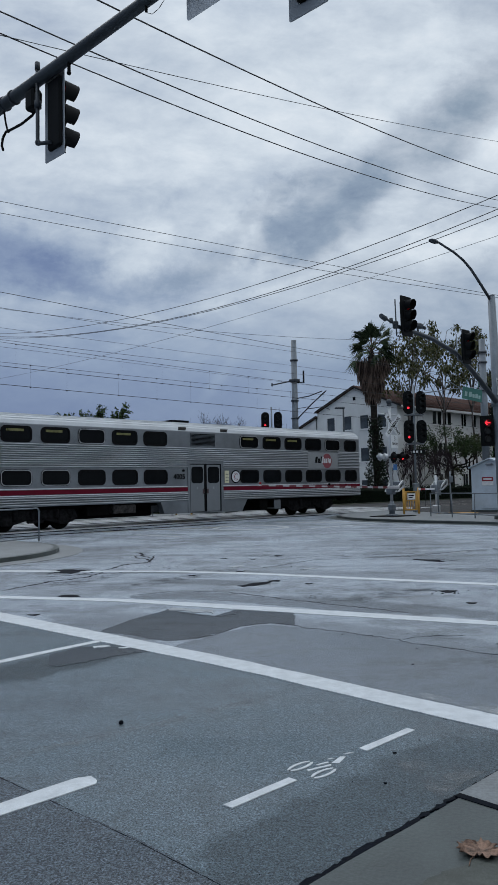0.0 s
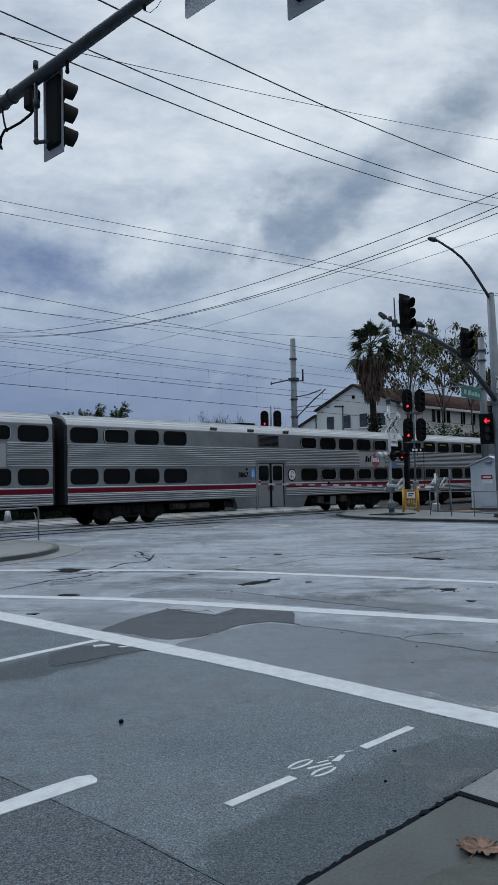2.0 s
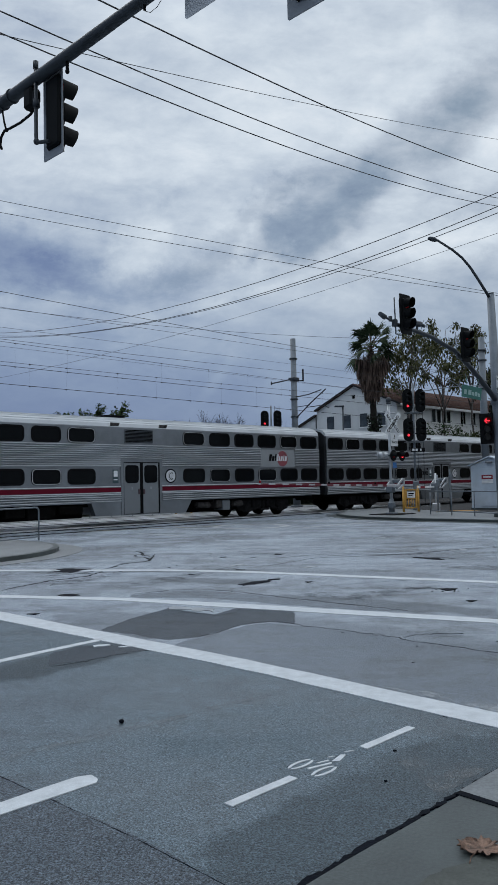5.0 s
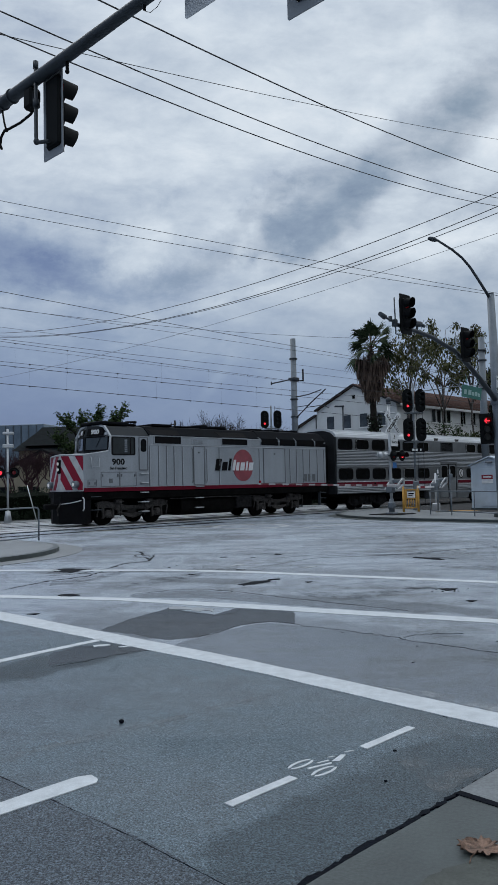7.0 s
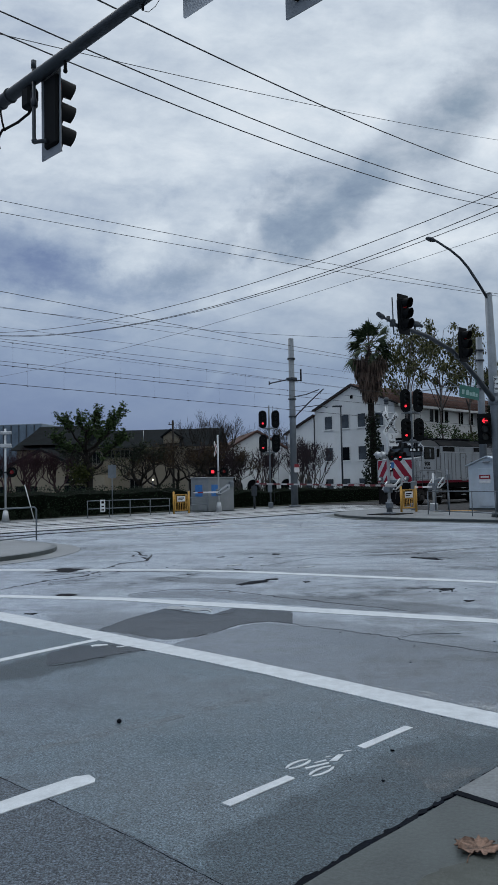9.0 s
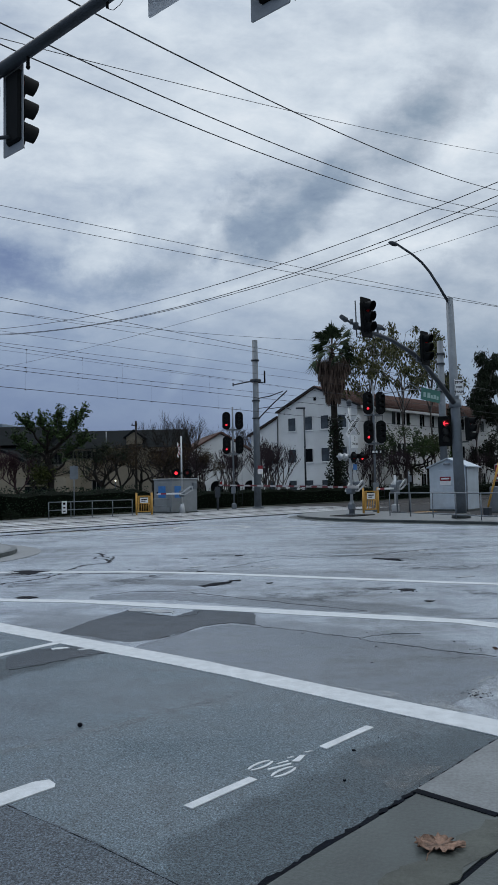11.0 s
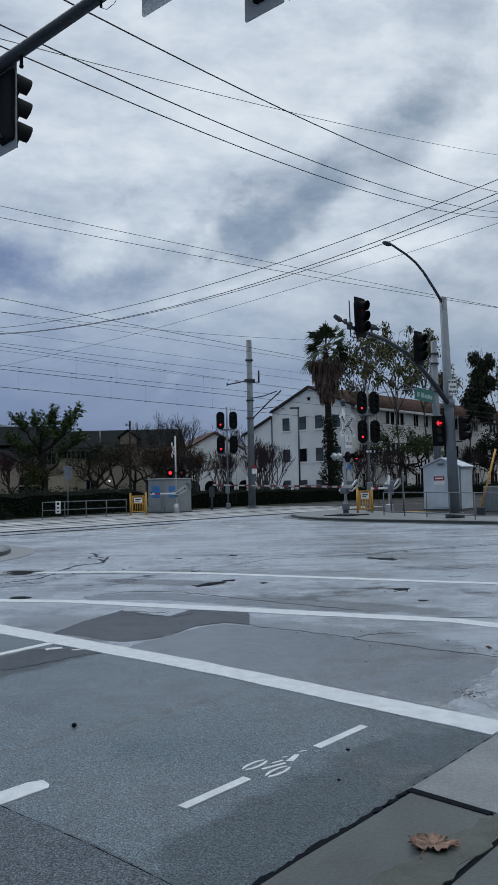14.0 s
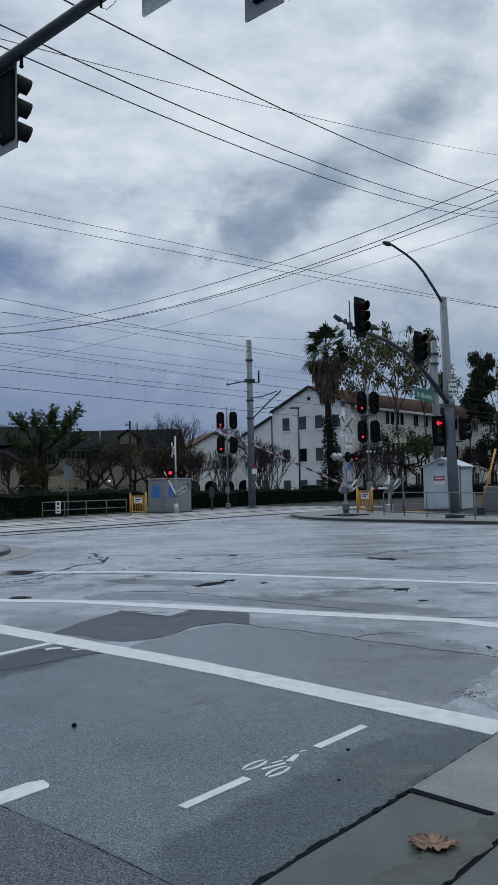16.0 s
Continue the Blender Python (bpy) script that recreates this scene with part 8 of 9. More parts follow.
def white_building():
    t = thing("apartment_building", "white stucco three-storey building with clay tile roof", "building", pose(16.07, 81.68, 0, 0, 0, STREET))
    # local x along the tracks, y away from them; the gable end is at x = 0
    W, L, ridge, step = 15.75, 54.0, 5.75, 11.33
    gable = [(0, 0), (W, 0), (W, 7.75), (step, 9.6), (step, 10.15), (ridge, 12.6), (0, 10.2)]
    part("wall", Shape().prism(gable, 0, L, "x"), STUCCO, t, "white stucco walls")
    slopes = (((-0.7, 9.98), (ridge, 12.68)), ((step + 0.15, 10.16), (ridge, 12.68)), ((W + 0.4, 7.62), (step, 9.66)))
    for a, b in slopes:
        part("roof", Shape().prism([a, b, (b[0], b[1] + 0.16), (a[0], a[1] + 0.16)], -0.3, L + 0.4, "x"), TILE_ROOF, t, "weathered brown tile roof")
        part("verge", Shape().prism([(a[0], a[1] - 0.03), (b[0], b[1] - 0.03), (b[0], b[1] + 0.18), (a[0], a[1] + 0.18)], -0.36, -0.303, "x"), VERGE, t, "thin dark verge board")
    tl = Shape()
    for i in range(int(L / 0.5)):
        x = -0.2 + i * 0.5
        tl.tube([(x, -0.72, 10.16), (x, ridge - 0.05, 12.86)], 0.09, 5)
    tagged(part("tile_cover", tl, TILE_ROOF, t), kind="stuff")
    part("fascia", Shape().box(-0.3, L, -0.76, -0.69, 9.84, 10.1), STUCCO, t)
    rnd = random.Random(12)
    for y in (2.0, 4.42, 6.77, 9.22, 12.6):
        for z in (8.65, 4.97, 1.35):
            if y > 12 and z > 7:
                continue
            window(t, pose(0, y, z, 0, 0, -90), 1.1, 1.5, "window with grey blinds in a plain frame", 0, None, GLASS_GREY if rnd.random() < 0.7 else GLASS_DARK)
    part("vent", Shape().box(-0.04, 0.0, 5.6, 5.95, 11.2, 11.6), GLASS_DARK, t)
    part("downpipe", Shape().cyl((-0.08, 11.4, 4.4), (-0.08, 11.4, 9.6), 0.06, n=8), GALV_DARK, t)
    # long side: bands of four, then two single windows
    for z in (9.15, 5.5, 1.9):
        x = 2.4
        while x < L - 9:
            window(t, pose(x, 0, z), 1.1, 1.5, mull=1)
            for k in range(4):
                window(t, pose(x + 4.9 + 1.07 * k, 0, z), 0.8, 1.5)
            window(t, pose(x + 11.4, 0, z), 1.1, 1.5, mull=1)
            x += 13.8
    part("string_course", Shape().box(0, L, -0.08, 0, 7.1, 7.3), STUCCO, t)
    # far wing with its own hipped roof
    part("wing", Shape().box(L, L + 30, 2, 16, 0, 9.6), STUCCO, t)
    part("wing_roof", Shape().prism([(1.4, 9.5), (16.6, 9.5), (9, 12.4)], L - 0.5, L + 30.5, "x"), TILE_ROOF, t)
    for i in range(9):
        for z in (7.9, 4.4):
            window(t, pose(L + 2 + 3.1 * i, 2, z), 1.4, 1.6)


white_building()


def long_building():
    """Tan building with a long dark roof behind the trees."""
    t = thing("long_building", "tan stucco building with long dark shingle roof", "building", pose(-44.0, 92.0, 0, 0, 0, -5))
    L = 40.0
    part("wall", Shape().box(16.5, L, 0, 14, 0, 6.5), STUCCO_TAN, t)
    part("roof", Shape().prism([(-0.7, 6.3), (14.7, 6.3), (7.0, 8.9)], 15.9, L + 0.6, "x"), SLATE_ROOF, t, "dark shingle roof")
    part("upper_roof", Shape().prism([(-0.2, 6.9), (13.0, 6.9), (6.4, 9.6)], 17.0, 25.0, "x"), SLATE_ROOF, t, "dark shingle roof")
    part("dormer", Shape().prism([(34.2, 6.6), (36.0, 6.6), (36.0, 7.6), (35.1, 8.2), (34.2, 7.6)], 0.6, 3.4, "y"), STUCCO_TAN, t)
    part("dormer_roof", Shape().prism([(33.9, 7.4), (35.1, 8.25), (36.3, 7.4), (36.3, 7.6), (35.1, 8.5), (33.9, 7.6)], 0.3, 5.0, "y"), SLATE_ROOF, t)
    part("wing", Shape().prism([(18.0, 0.0), (25.0, 0.0), (25.0, 4.2), (21.5, 5.8), (18.0, 4.2)], -5.5, 0.2, "y"), STUCCO_TAN, t)
    part("wing_roof", Shape().prism([(17.5, 4.0), (21.5, 5.9), (25.5, 4.0), (25.5, 4.3), (21.5, 6.2), (17.5, 4.3)], -5.9, 0.4, "y"), SLATE_ROOF, t)
    for x in (18.5, 21, 23.5, 26, 31, 38):
        for z in (5.2, 1.9):
            window(t, pose(x, 0, z), 1.4, 1.3, "dark window with slim bars", 2, FRAME_DARK)
    window(t, pose(28.6, -0.01, 5.6), 3.2, 0.8, "band of small dark windows", 5, FRAME_DARK)
    for x in (19.4, 21.5, 23.6):
        window(t, pose(x, -5.5, 1.7), 1.2, 1.8, frame_mat=FRAME_DARK)
    part("dish_pole", Shape().cyl((31.6, 1.5, 7.0), (31.6, 1.5, 8.4), 0.05, n=6), ALU, t)


long_building()


def small_house():
    t = thing("house", "small white stucco house with tiled gable roof", "house", pose(-2.6, 95.0, 0, 0, 0, 12))
    part("wall", Shape().prism([(0, 0), (9, 0), (9, 5.4), (4.0, 8.2), (0, 6.0)], 0, 11, "y"), STUCCO, t)
    for a, b in (((-0.4, 5.75), (4.0, 8.3)), ((9.5, 5.2), (4.0, 8.3))):
        part("roof", Shape().prism([a, b, (b[0], b[1] + 0.25), (a[0], a[1] + 0.25)], -0.4, 11.4, "y"), TILE_ROOF, t)
    for x in (1.6, 5.6):
        window(t, pose(x, 0, 4.6), 1.2, 1.5)
    for x in (1.2, 3.4, 5.6, 7.8):
        ar = part("arch", Shape().prism([(x - 0.8, 0.2), (x + 0.8, 0.2), (x + 0.8, 1.5)] + [(x + 0.8 * math.cos(radians(a)), 1.5 + 0.8 * math.sin(radians(a))) for a in range(15, 180, 15)] + [(x - 0.8, 1.5)], -0.03, 0.0), GLASS_DARK, t, "dark arched opening")


small_house()
t = thing("office_block", "distant dark glass office block", "building", pose(-44, 138, 0, 0, 0, -10))
GLASS_BLUE = mat("blue_grey_glass", (0.10, 0.13, 0.16), 0.2, 0.1, 0.2, 0.4, 0)
part("wall", Shape().box(-14, 7, 0, 12, 0, 13.5, 0.1), GLASS_BLUE, t)
for i in range(14):
    part("mullion", Shape().box(-14 + 1.5 * i, -13.85 + 1.5 * i, -0.1, 0, 0.5, 13.3), GALV_DARK, t)
t = thing("storefront", "low tan storefront with a dark sign", "building", pose(-24.5, 84, 0, 0, 0, -8))
part("wall", Shape().box(-16, 9, 0, 5, 0, 3.0, 0.05), STUCCO_TAN, t)
part("sign", Shape().box(4.5, 7.0, -0.1, 0, 2.2, 3.0), BLACK, t, "dark sign with pale bars")
part("bar", Shape().box(5.3, 6.6, -0.12, -0.1, 2.5, 2.7), SIGN_WHITE, t)
for x in (-14, -10.5, -7, -3.5, 0, 5.6):
    part("window", Shape().box(x - 1.2, x + 1.2, -0.05, 0.0, 0.4, 2.0), GLASS_DARK, t)


# ---- trees and planting ----
def grow(wood, leaves, p, d, length, r, depth, rnd, spread=0.6, lift=0.15, kids=(2, 3), leaf=0.0, per=6, droop=0.0, wide=0.5, fray=0.25, shrink=(0.62, 0.85)):
    """One limb and what grows from it."""
    pts, q, dd = [Vector(p)], Vector(p), Vector(d).normalized()
    steps = 4 if r > 0.03 else 3
    for i in range(steps):
        dd = (dd + Vector((rnd.gauss(0, fray), rnd.gauss(0, fray), rnd.gauss(0, fray) * 0.6 + lift * 0.3))).normalized()
        q = q + dd * (length / steps)
        pts.append(q.copy())
    (wood.twigs if wood.twigs and r < 0.03 else wood).tube(pts, r, 7 if r > 0.06 else (5 if r > 0.02 else 3), r * 0.62)
    if leaves is not None and depth <= 1:
        for _ in range(per):
            o = Vector((rnd.gauss(0, 1), rnd.gauss(0, 1), rnd.gauss(0, 1) - droop * 1.5)) * leaf * 1.0
            leaves.leaf(pts[rnd.randint(1, steps)] + o, leaf * rnd.uniform(0.6, 1.3), wide, (rnd.gauss(0, 1), rnd.gauss(0, 1), rnd.gauss(0, 0.6) - droop))
    if depth <= 0:
        return
    for k in range(rnd.randint(*kids)):
        a = Vector((rnd.gauss(0, 1), rnd.gauss(0, 1), rnd.gauss(0, 0.5))).normalized()
        nd = (dd + a * spread + Vector((0, 0, lift))).normalized()
        base = pts[-1] if k < 2 else pts[-2]
        grow(wood, leaves, base, nd, length * rnd.uniform(*shrink), max(r * 0.62, 0.016 if wood.twigs else 0.010), depth - 1, rnd, spread, lift, kids, leaf, per, droop, wide, fray, shrink)


def tree(name, label, x, y, h_trunk, r, depth, seed, bark, leafm=None, leaf=0.2, per=6, spread=0.6, lift=0.2, kids=(2, 3), length=None, droop=0.0, wide=0.5, stems=1, fray=0.22, lean=(0, 0), z=0.05, crown_label="", twig=None):
    rnd = random.Random(seed)
    random.seed(seed)
    t = thing(name, label, "tree", pose(x, y, z))
    wood, lv = Shape(), Shape() if leafm else None
    wood.twigs = Shape() if twig else None
    if stems == 1:
        pts = [Vector((0, 0, -0.1)), Vector((lean[0] * 0.3, lean[1] * 0.3, h_trunk * 0.4)), Vector((lean[0] * 0.6, lean[1] * 0.6, h_trunk * 0.75)), Vector((lean[0], lean[1], h_trunk))]
        trunk = Shape().tube(pts, r, 10, r * 0.72)
        for k in range(4 if h_trunk > 0 else 3):
            a = 6.28 * (k + rnd.random() * 0.6) / 4
            grow(wood, lv, pts[-1], (math.cos(a) * spread * 1.3, math.sin(a) * spread * 1.3, 1), length or h_trunk * 0.7, r * 0.55, depth, rnd, spread, lift, kids, leaf, per, droop, wide, fray)
    else:
        trunk = Shape().cyl((0, 0, -0.1), (0, 0, 0.25), r * 1.6, r, 10)
        for k in range(stems):
            a = 6.28 * (k + rnd.random() * 0.6) / stems
            grow(wood, lv, (0, 0, 0.1), (math.cos(a) * spread * 0.55, math.sin(a) * spread * 0.55, 1), length, r * 0.6, depth, rnd, spread * 0.62, lift, kids, leaf, per, droop, wide, fray)
    part("trunk", trunk, bark, t)
    tagged(part("branchwork", wood, bark, t), kind="stuff")
    if twig:
        tagged(part("fine_branchwork", wood.twigs, twig, t, "dense fine purple-grey twigs"), kind="stuff")
    if lv is not None and lv.v:
        part("crown", lv, leafm, t, crown_label)
    random.seed(7)
    return t


def old_tree(x, y):
    """A gnarled old tree: a forked trunk, crooked limbs, upright ragged shoots with loose leaves."""
    rnd = random.Random(19)
    random.seed(19)
    t = thing("tree", "gnarled dark tree with crooked limbs and ragged green shoots", "tree", pose(x, y, 0.05))
    part("trunk", Shape().tube([(-0.1, 0, -0.1), (0.05, 0.1, 1.4), (0.15, 0, 2.6), (0.1, 0, 3.5)], 0.30, 12, 0.2), BARK, t)
    limbs = (
        [(0.1, 0, 3.3), (-0.45, 0.3, 4.2), (-1.3, 0.5, 4.5), (-2.1, 0.7, 4.8), (-2.6, 0.6, 5.2)],
        [(0.1, 0, 3.4), (-0.15, 0, 4.4), (1.0, -0.4, 5.3), (1.75, -0.6, 5.8), (1.95, -0.5, 6.6), (2.5, -0.4, 7.1)],
        [(-0.1, 0, 4.2), (-0.35, 0.2, 4.8), (0.0, 0.4, 5.5), (0.4, 0.5, 6.3), (0.55, 0.4, 7.0)],
        [(0.15, 0, 3.0), (1.0, 0.3, 3.5), (1.3, 0.4, 4.2), (2.0, 0.5, 4.9), (2.7, 0.4, 5.3)],
        [(-0.3, 0.1, 4.7), (-0.9, -0.4, 5.5), (-1.4, -0.7, 6.2), (-1.7, -0.8, 6.6)],
        [(-0.2, 0, 4.4), (0.1, -0.9, 5.2), (0.3, -1.6, 5.9), (-0.3, -2.0, 6.4)],
        [(0.0, 0.2, 4.0), (0.4, 1.2, 4.9), (1.0, 1.9, 5.7), (1.3, 2.2, 6.4)],
    )
    wood, leaves = Shape(), Shape()

    def shoot(p, d, length, n):
        """A thin crooked shoot with leaves along it."""
        pts, q, dd = [Vector(p)], Vector(p), Vector(d).normalized()
        for _ in range(4):
            dd = (dd + Vector((rnd.gauss(0, 0.25), rnd.gauss(0, 0.25), rnd.gauss(0.05, 0.18)))).normalized()
            q = q + dd * length / 4
            pts.append(q.copy())
        wood.tube(pts, 0.022, 4, 0.008)
        for _ in range(n):
            f = rnd.random() ** 0.7 * 3.99
            b = pts[int(f)].lerp(pts[int(f) + 1], f % 1)
            leaves.leaf(b + Vector((rnd.gauss(0, 0.07), rnd.gauss(0, 0.07), rnd.gauss(0, 0.06))), rnd.uniform(0.13, 0.27), 0.6)

    for k, limb in enumerate(limbs):
        fine = [Vector(limb[0])]
        for a, b in zip(limb, limb[1:]):
            a, b = Vector(a), Vector(b)
            fine += [a.lerp(b, 0.5) + Vector((rnd.gauss(0, 0.07), rnd.gauss(0, 0.07), rnd.gauss(0, 0.07))), b]
        wood.tube(fine, 0.15 if k < 3 else 0.11, 8, 0.03)
        for m, p in enumerate(fine):
            f = m / (len(fine) - 1)
            if f < 0.35:
                continue
            for _ in range(4 if f < 0.7 else 7):
                d = Vector((rnd.gauss(0, 0.7), rnd.gauss(0, 0.7), 0.45 + 0.5 * f + rnd.gauss(0, 0.4)))
                shoot(p, d, rnd.uniform(0.5, 1.15) * (0.8 + 0.4 * f), 24)
        for _ in range(3):
            shoot(fine[-1], (rnd.gauss(0, 0.3), rnd.gauss(0, 0.3), 1), rnd.uniform(0.8, 1.35), 30)
    tagged(part("branchwork", wood, BARK, t), kind="stuff")
    part("crown", leaves, LEAF_GREEN, t, "loose ragged green leaves")
    low = Shape()
    for _ in range(800):
        low.leaf((rnd.gauss(-0.55, 0.45), rnd.gauss(-0.2, 0.4), rnd.gauss(2.7, 0.42)), rnd.uniform(0.14, 0.28), 0.6)
    tagged(part("shoot_growth", low, LEAF_OLIVE, t, "olive shoots round the trunk"), kind="stuff")
    random.seed(7)


old_tree(-12.3, 58.5)
# the row of thin brownish trees
for x, y, sd, h, m in ((-7.4, 63, 21, 1.6, LEAF_RUST), (-4.6, 62, 22, 1.9, LEAF_RUST), (-2.2, 64, 23, 1.7, LEAF_RUST), (-9.4, 66, 24, 2.0, LEAF_OLIVE), (-6.2, 67, 25, 2.0, LEAF_RUST), (-14.8, 64, 26, 1.9, LEAF_DARK), (-3.2, 68, 27, 2.2, LEAF_RUST), (-8.6, 61, 28, 1.7, LEAF_DARK)):
    tree("tree", "small tree with thin rusty leaves behind the hedge", x, y, h, 0.17, 4, sd, BARK, m, 0.15, 9, 0.65, 0.14, (2, 3), 1.4, fray=0.3)
# reddish bare trees at the edge of the road
for x, y, sd in ((-16.4, 57, 31), (-18.6, 59, 32), (-15.0, 60, 33), (-17.6, 61, 34), (-20.6, 60, 35), (-19.6, 56, 36), (-22.0, 62, 37)):
    tree("tree", "bare tree with dense dark reddish twigs", x, y, 1.2, 0.14, 5, sd, TWIG_RED, None, spread=0.5, lift=0.32, kids=(3, 3) if sd % 2 else (2, 3), length=1.15, fray=0.25)
# bare vase-shaped trees
for x, y, sd, ln in ((4.6, 66, 41, 1.65), (-0.6, 68, 42, 1.45), (1.3, 66, 43, 1.5), (14.4, 73.6, 44, 1.45), (16.7, 75.9, 50, 1.7), (20.1, 78.5, 45, 1.6), (-2.6, 66, 46, 1.5), (5.9, 67, 47, 1.65), (33.1, 91.2, 48, 1.8), (-4.4, 70, 49, 1.6)):
    tree("tree", "bare multi-stemmed tree with dense purple-grey twigs", x, y, 0, 0.13, 5, sd, BARK_GREY, None, spread=0.8, lift=0.3, kids=(2, 3), length=ln, stems=6, fray=0.18, twig=TWIG_PURPLE)
# taller bare trees against the sky
for x, y, sd, h in ((-1.6, 82, 51, 3.4), (2.6, 100, 52, 4.2), (-5.2, 88, 53, 3.6), (5.0, 104, 54, 3.8), (-3.0, 96, 55, 4.4)):
    tree("tree", "tall bare tree with fine branches against the sky", x, y, h, 0.17, 5, sd, BARK, None, spread=0.55, lift=0.22, kids=(2, 3), length=1.95, fray=0.22)
for x, y, sd in ((37.0, 95.7, 65), (41.5, 99.0, 66)):
    tree("tree", "dense dark green tree beside the white building", x, y, 3.0, 0.26, 4, sd, BARK, LEAF_DARK, 0.3, 26, 0.65, 0.2, (2, 3), 2.1, fray=0.5)
# leafy small tree beside the hut
tree("tree", "small round tree with sparse green leaves near the hut", 21.6, 80.7, 3.1, 0.2, 4, 62, BARK, LEAF_GREEN, 0.25, 13, 0.7, 0.12, (2, 3), 1.95, fray=0.45)
tree("tree", "small round tree with sparse green leaves near the hut", 24.2, 83.2, 3.0, 0.2, 4, 63, BARK, LEAF_OLIVE, 0.25, 11, 0.7, 0.12, (2, 3), 1.75, fray=0.45)


def eucalyptus(x, y, h, seed, spread_m, label, low=0.64, dense=1.0):
    """Tall trunk, forked limbs, hanging clumps of narrow leaves with gaps."""
    rnd = random.Random(seed)
    random.seed(seed)
    t = thing("eucalyptus_tree", label, "tree", pose(x, y, 0))
    pts = [Vector((0, 0, 0)), Vector((0.2, 0, h * 0.2)), Vector((-0.1, 0.2, h * (low - 0.2))), Vector((0.1, 0, h * low))]
    part("trunk", Shape().tube(pts, 0.13, 10, 0.075), BARK_GREY, t)
    wood, lv = Shape(), Shape()
    for k in range(11):
        a = 6.28 * (k + rnd.random()) / 11
        reach = spread_m * rnd.uniform(0.4, 1)
        tip = Vector((math.cos(a) * reach, math.sin(a) * reach, h * rnd.uniform(low + 0.06, 1.0)))
        st = pts[2].lerp(pts[3], rnd.random())
        mid = st.lerp(tip, 0.5) + Vector((rnd.gauss(0, 0.4), rnd.gauss(0, 0.4), 0.5))
        wood.tube([st, st.lerp(mid, 0.5) + Vector((0, 0, 0.2)), mid, tip], 0.065, 6, 0.02)
        for j in range(3):
            b = mid.lerp(tip, rnd.uniform(0.35, 1))
            c = b + Vector((rnd.gauss(0, 0.75), rnd.gauss(0, 0.75), rnd.gauss(-0.1, 0.6)))
            wood.tube([b, b.lerp(c, 0.5) + Vector((0, 0, 0.1)), c], 0.03, 4, 0.012)
            rr = rnd.uniform(0.45, 1.0)
            for _ in range(int(430 * rr * dense)):
                o = Vector((rnd.gauss(0, 0.42), rnd.gauss(0, 0.42), rnd.gauss(-0.3, 0.46))) * rr
                lv.leaf(c + o, rnd.uniform(0.24, 0.5), 0.42, (rnd.gauss(0, 0.5), rnd.gauss(0, 0.5), -0.9))
    tagged(part("branchwork", wood, BARK_GREY, t), kind="stuff")
    part("crown", lv, LEAF_DARK if seed % 2 else LEAF_EUC, t, "hanging clumps of narrow leaves")
    random.seed(7)


LEAF_EUC = leaf_mat("eucalyptus_leaves", (0.030, 0.037, 0.017), (0.120, 0.118, 0.052))
eucalyptus(16.3, 76.1, 17.6, 72, 3.9, "tall sparse eucalyptus with hanging leaves behind the palm", 0.62, 0.23)
eucalyptus(21.4, 82.4, 19.0, 74, 4.3, "tall sparse eucalyptus with hanging leaves behind the palm", 0.64, 0.24)
eucalyptus(25.2, 84.6, 18.6, 76, 3.4, "tall sparse eucalyptus with hanging leaves behind the palm", 0.68, 0.23)
eucalyptus(33.4, 93.0, 19.4, 75, 4.4, "dark dense eucalyptus beside the white building", 0.5, 1.15)
eucalyptus(39.0, 98.0, 20.0, 77, 4.8, "dark dense eucalyptus beside the white building", 0.48, 1.25)


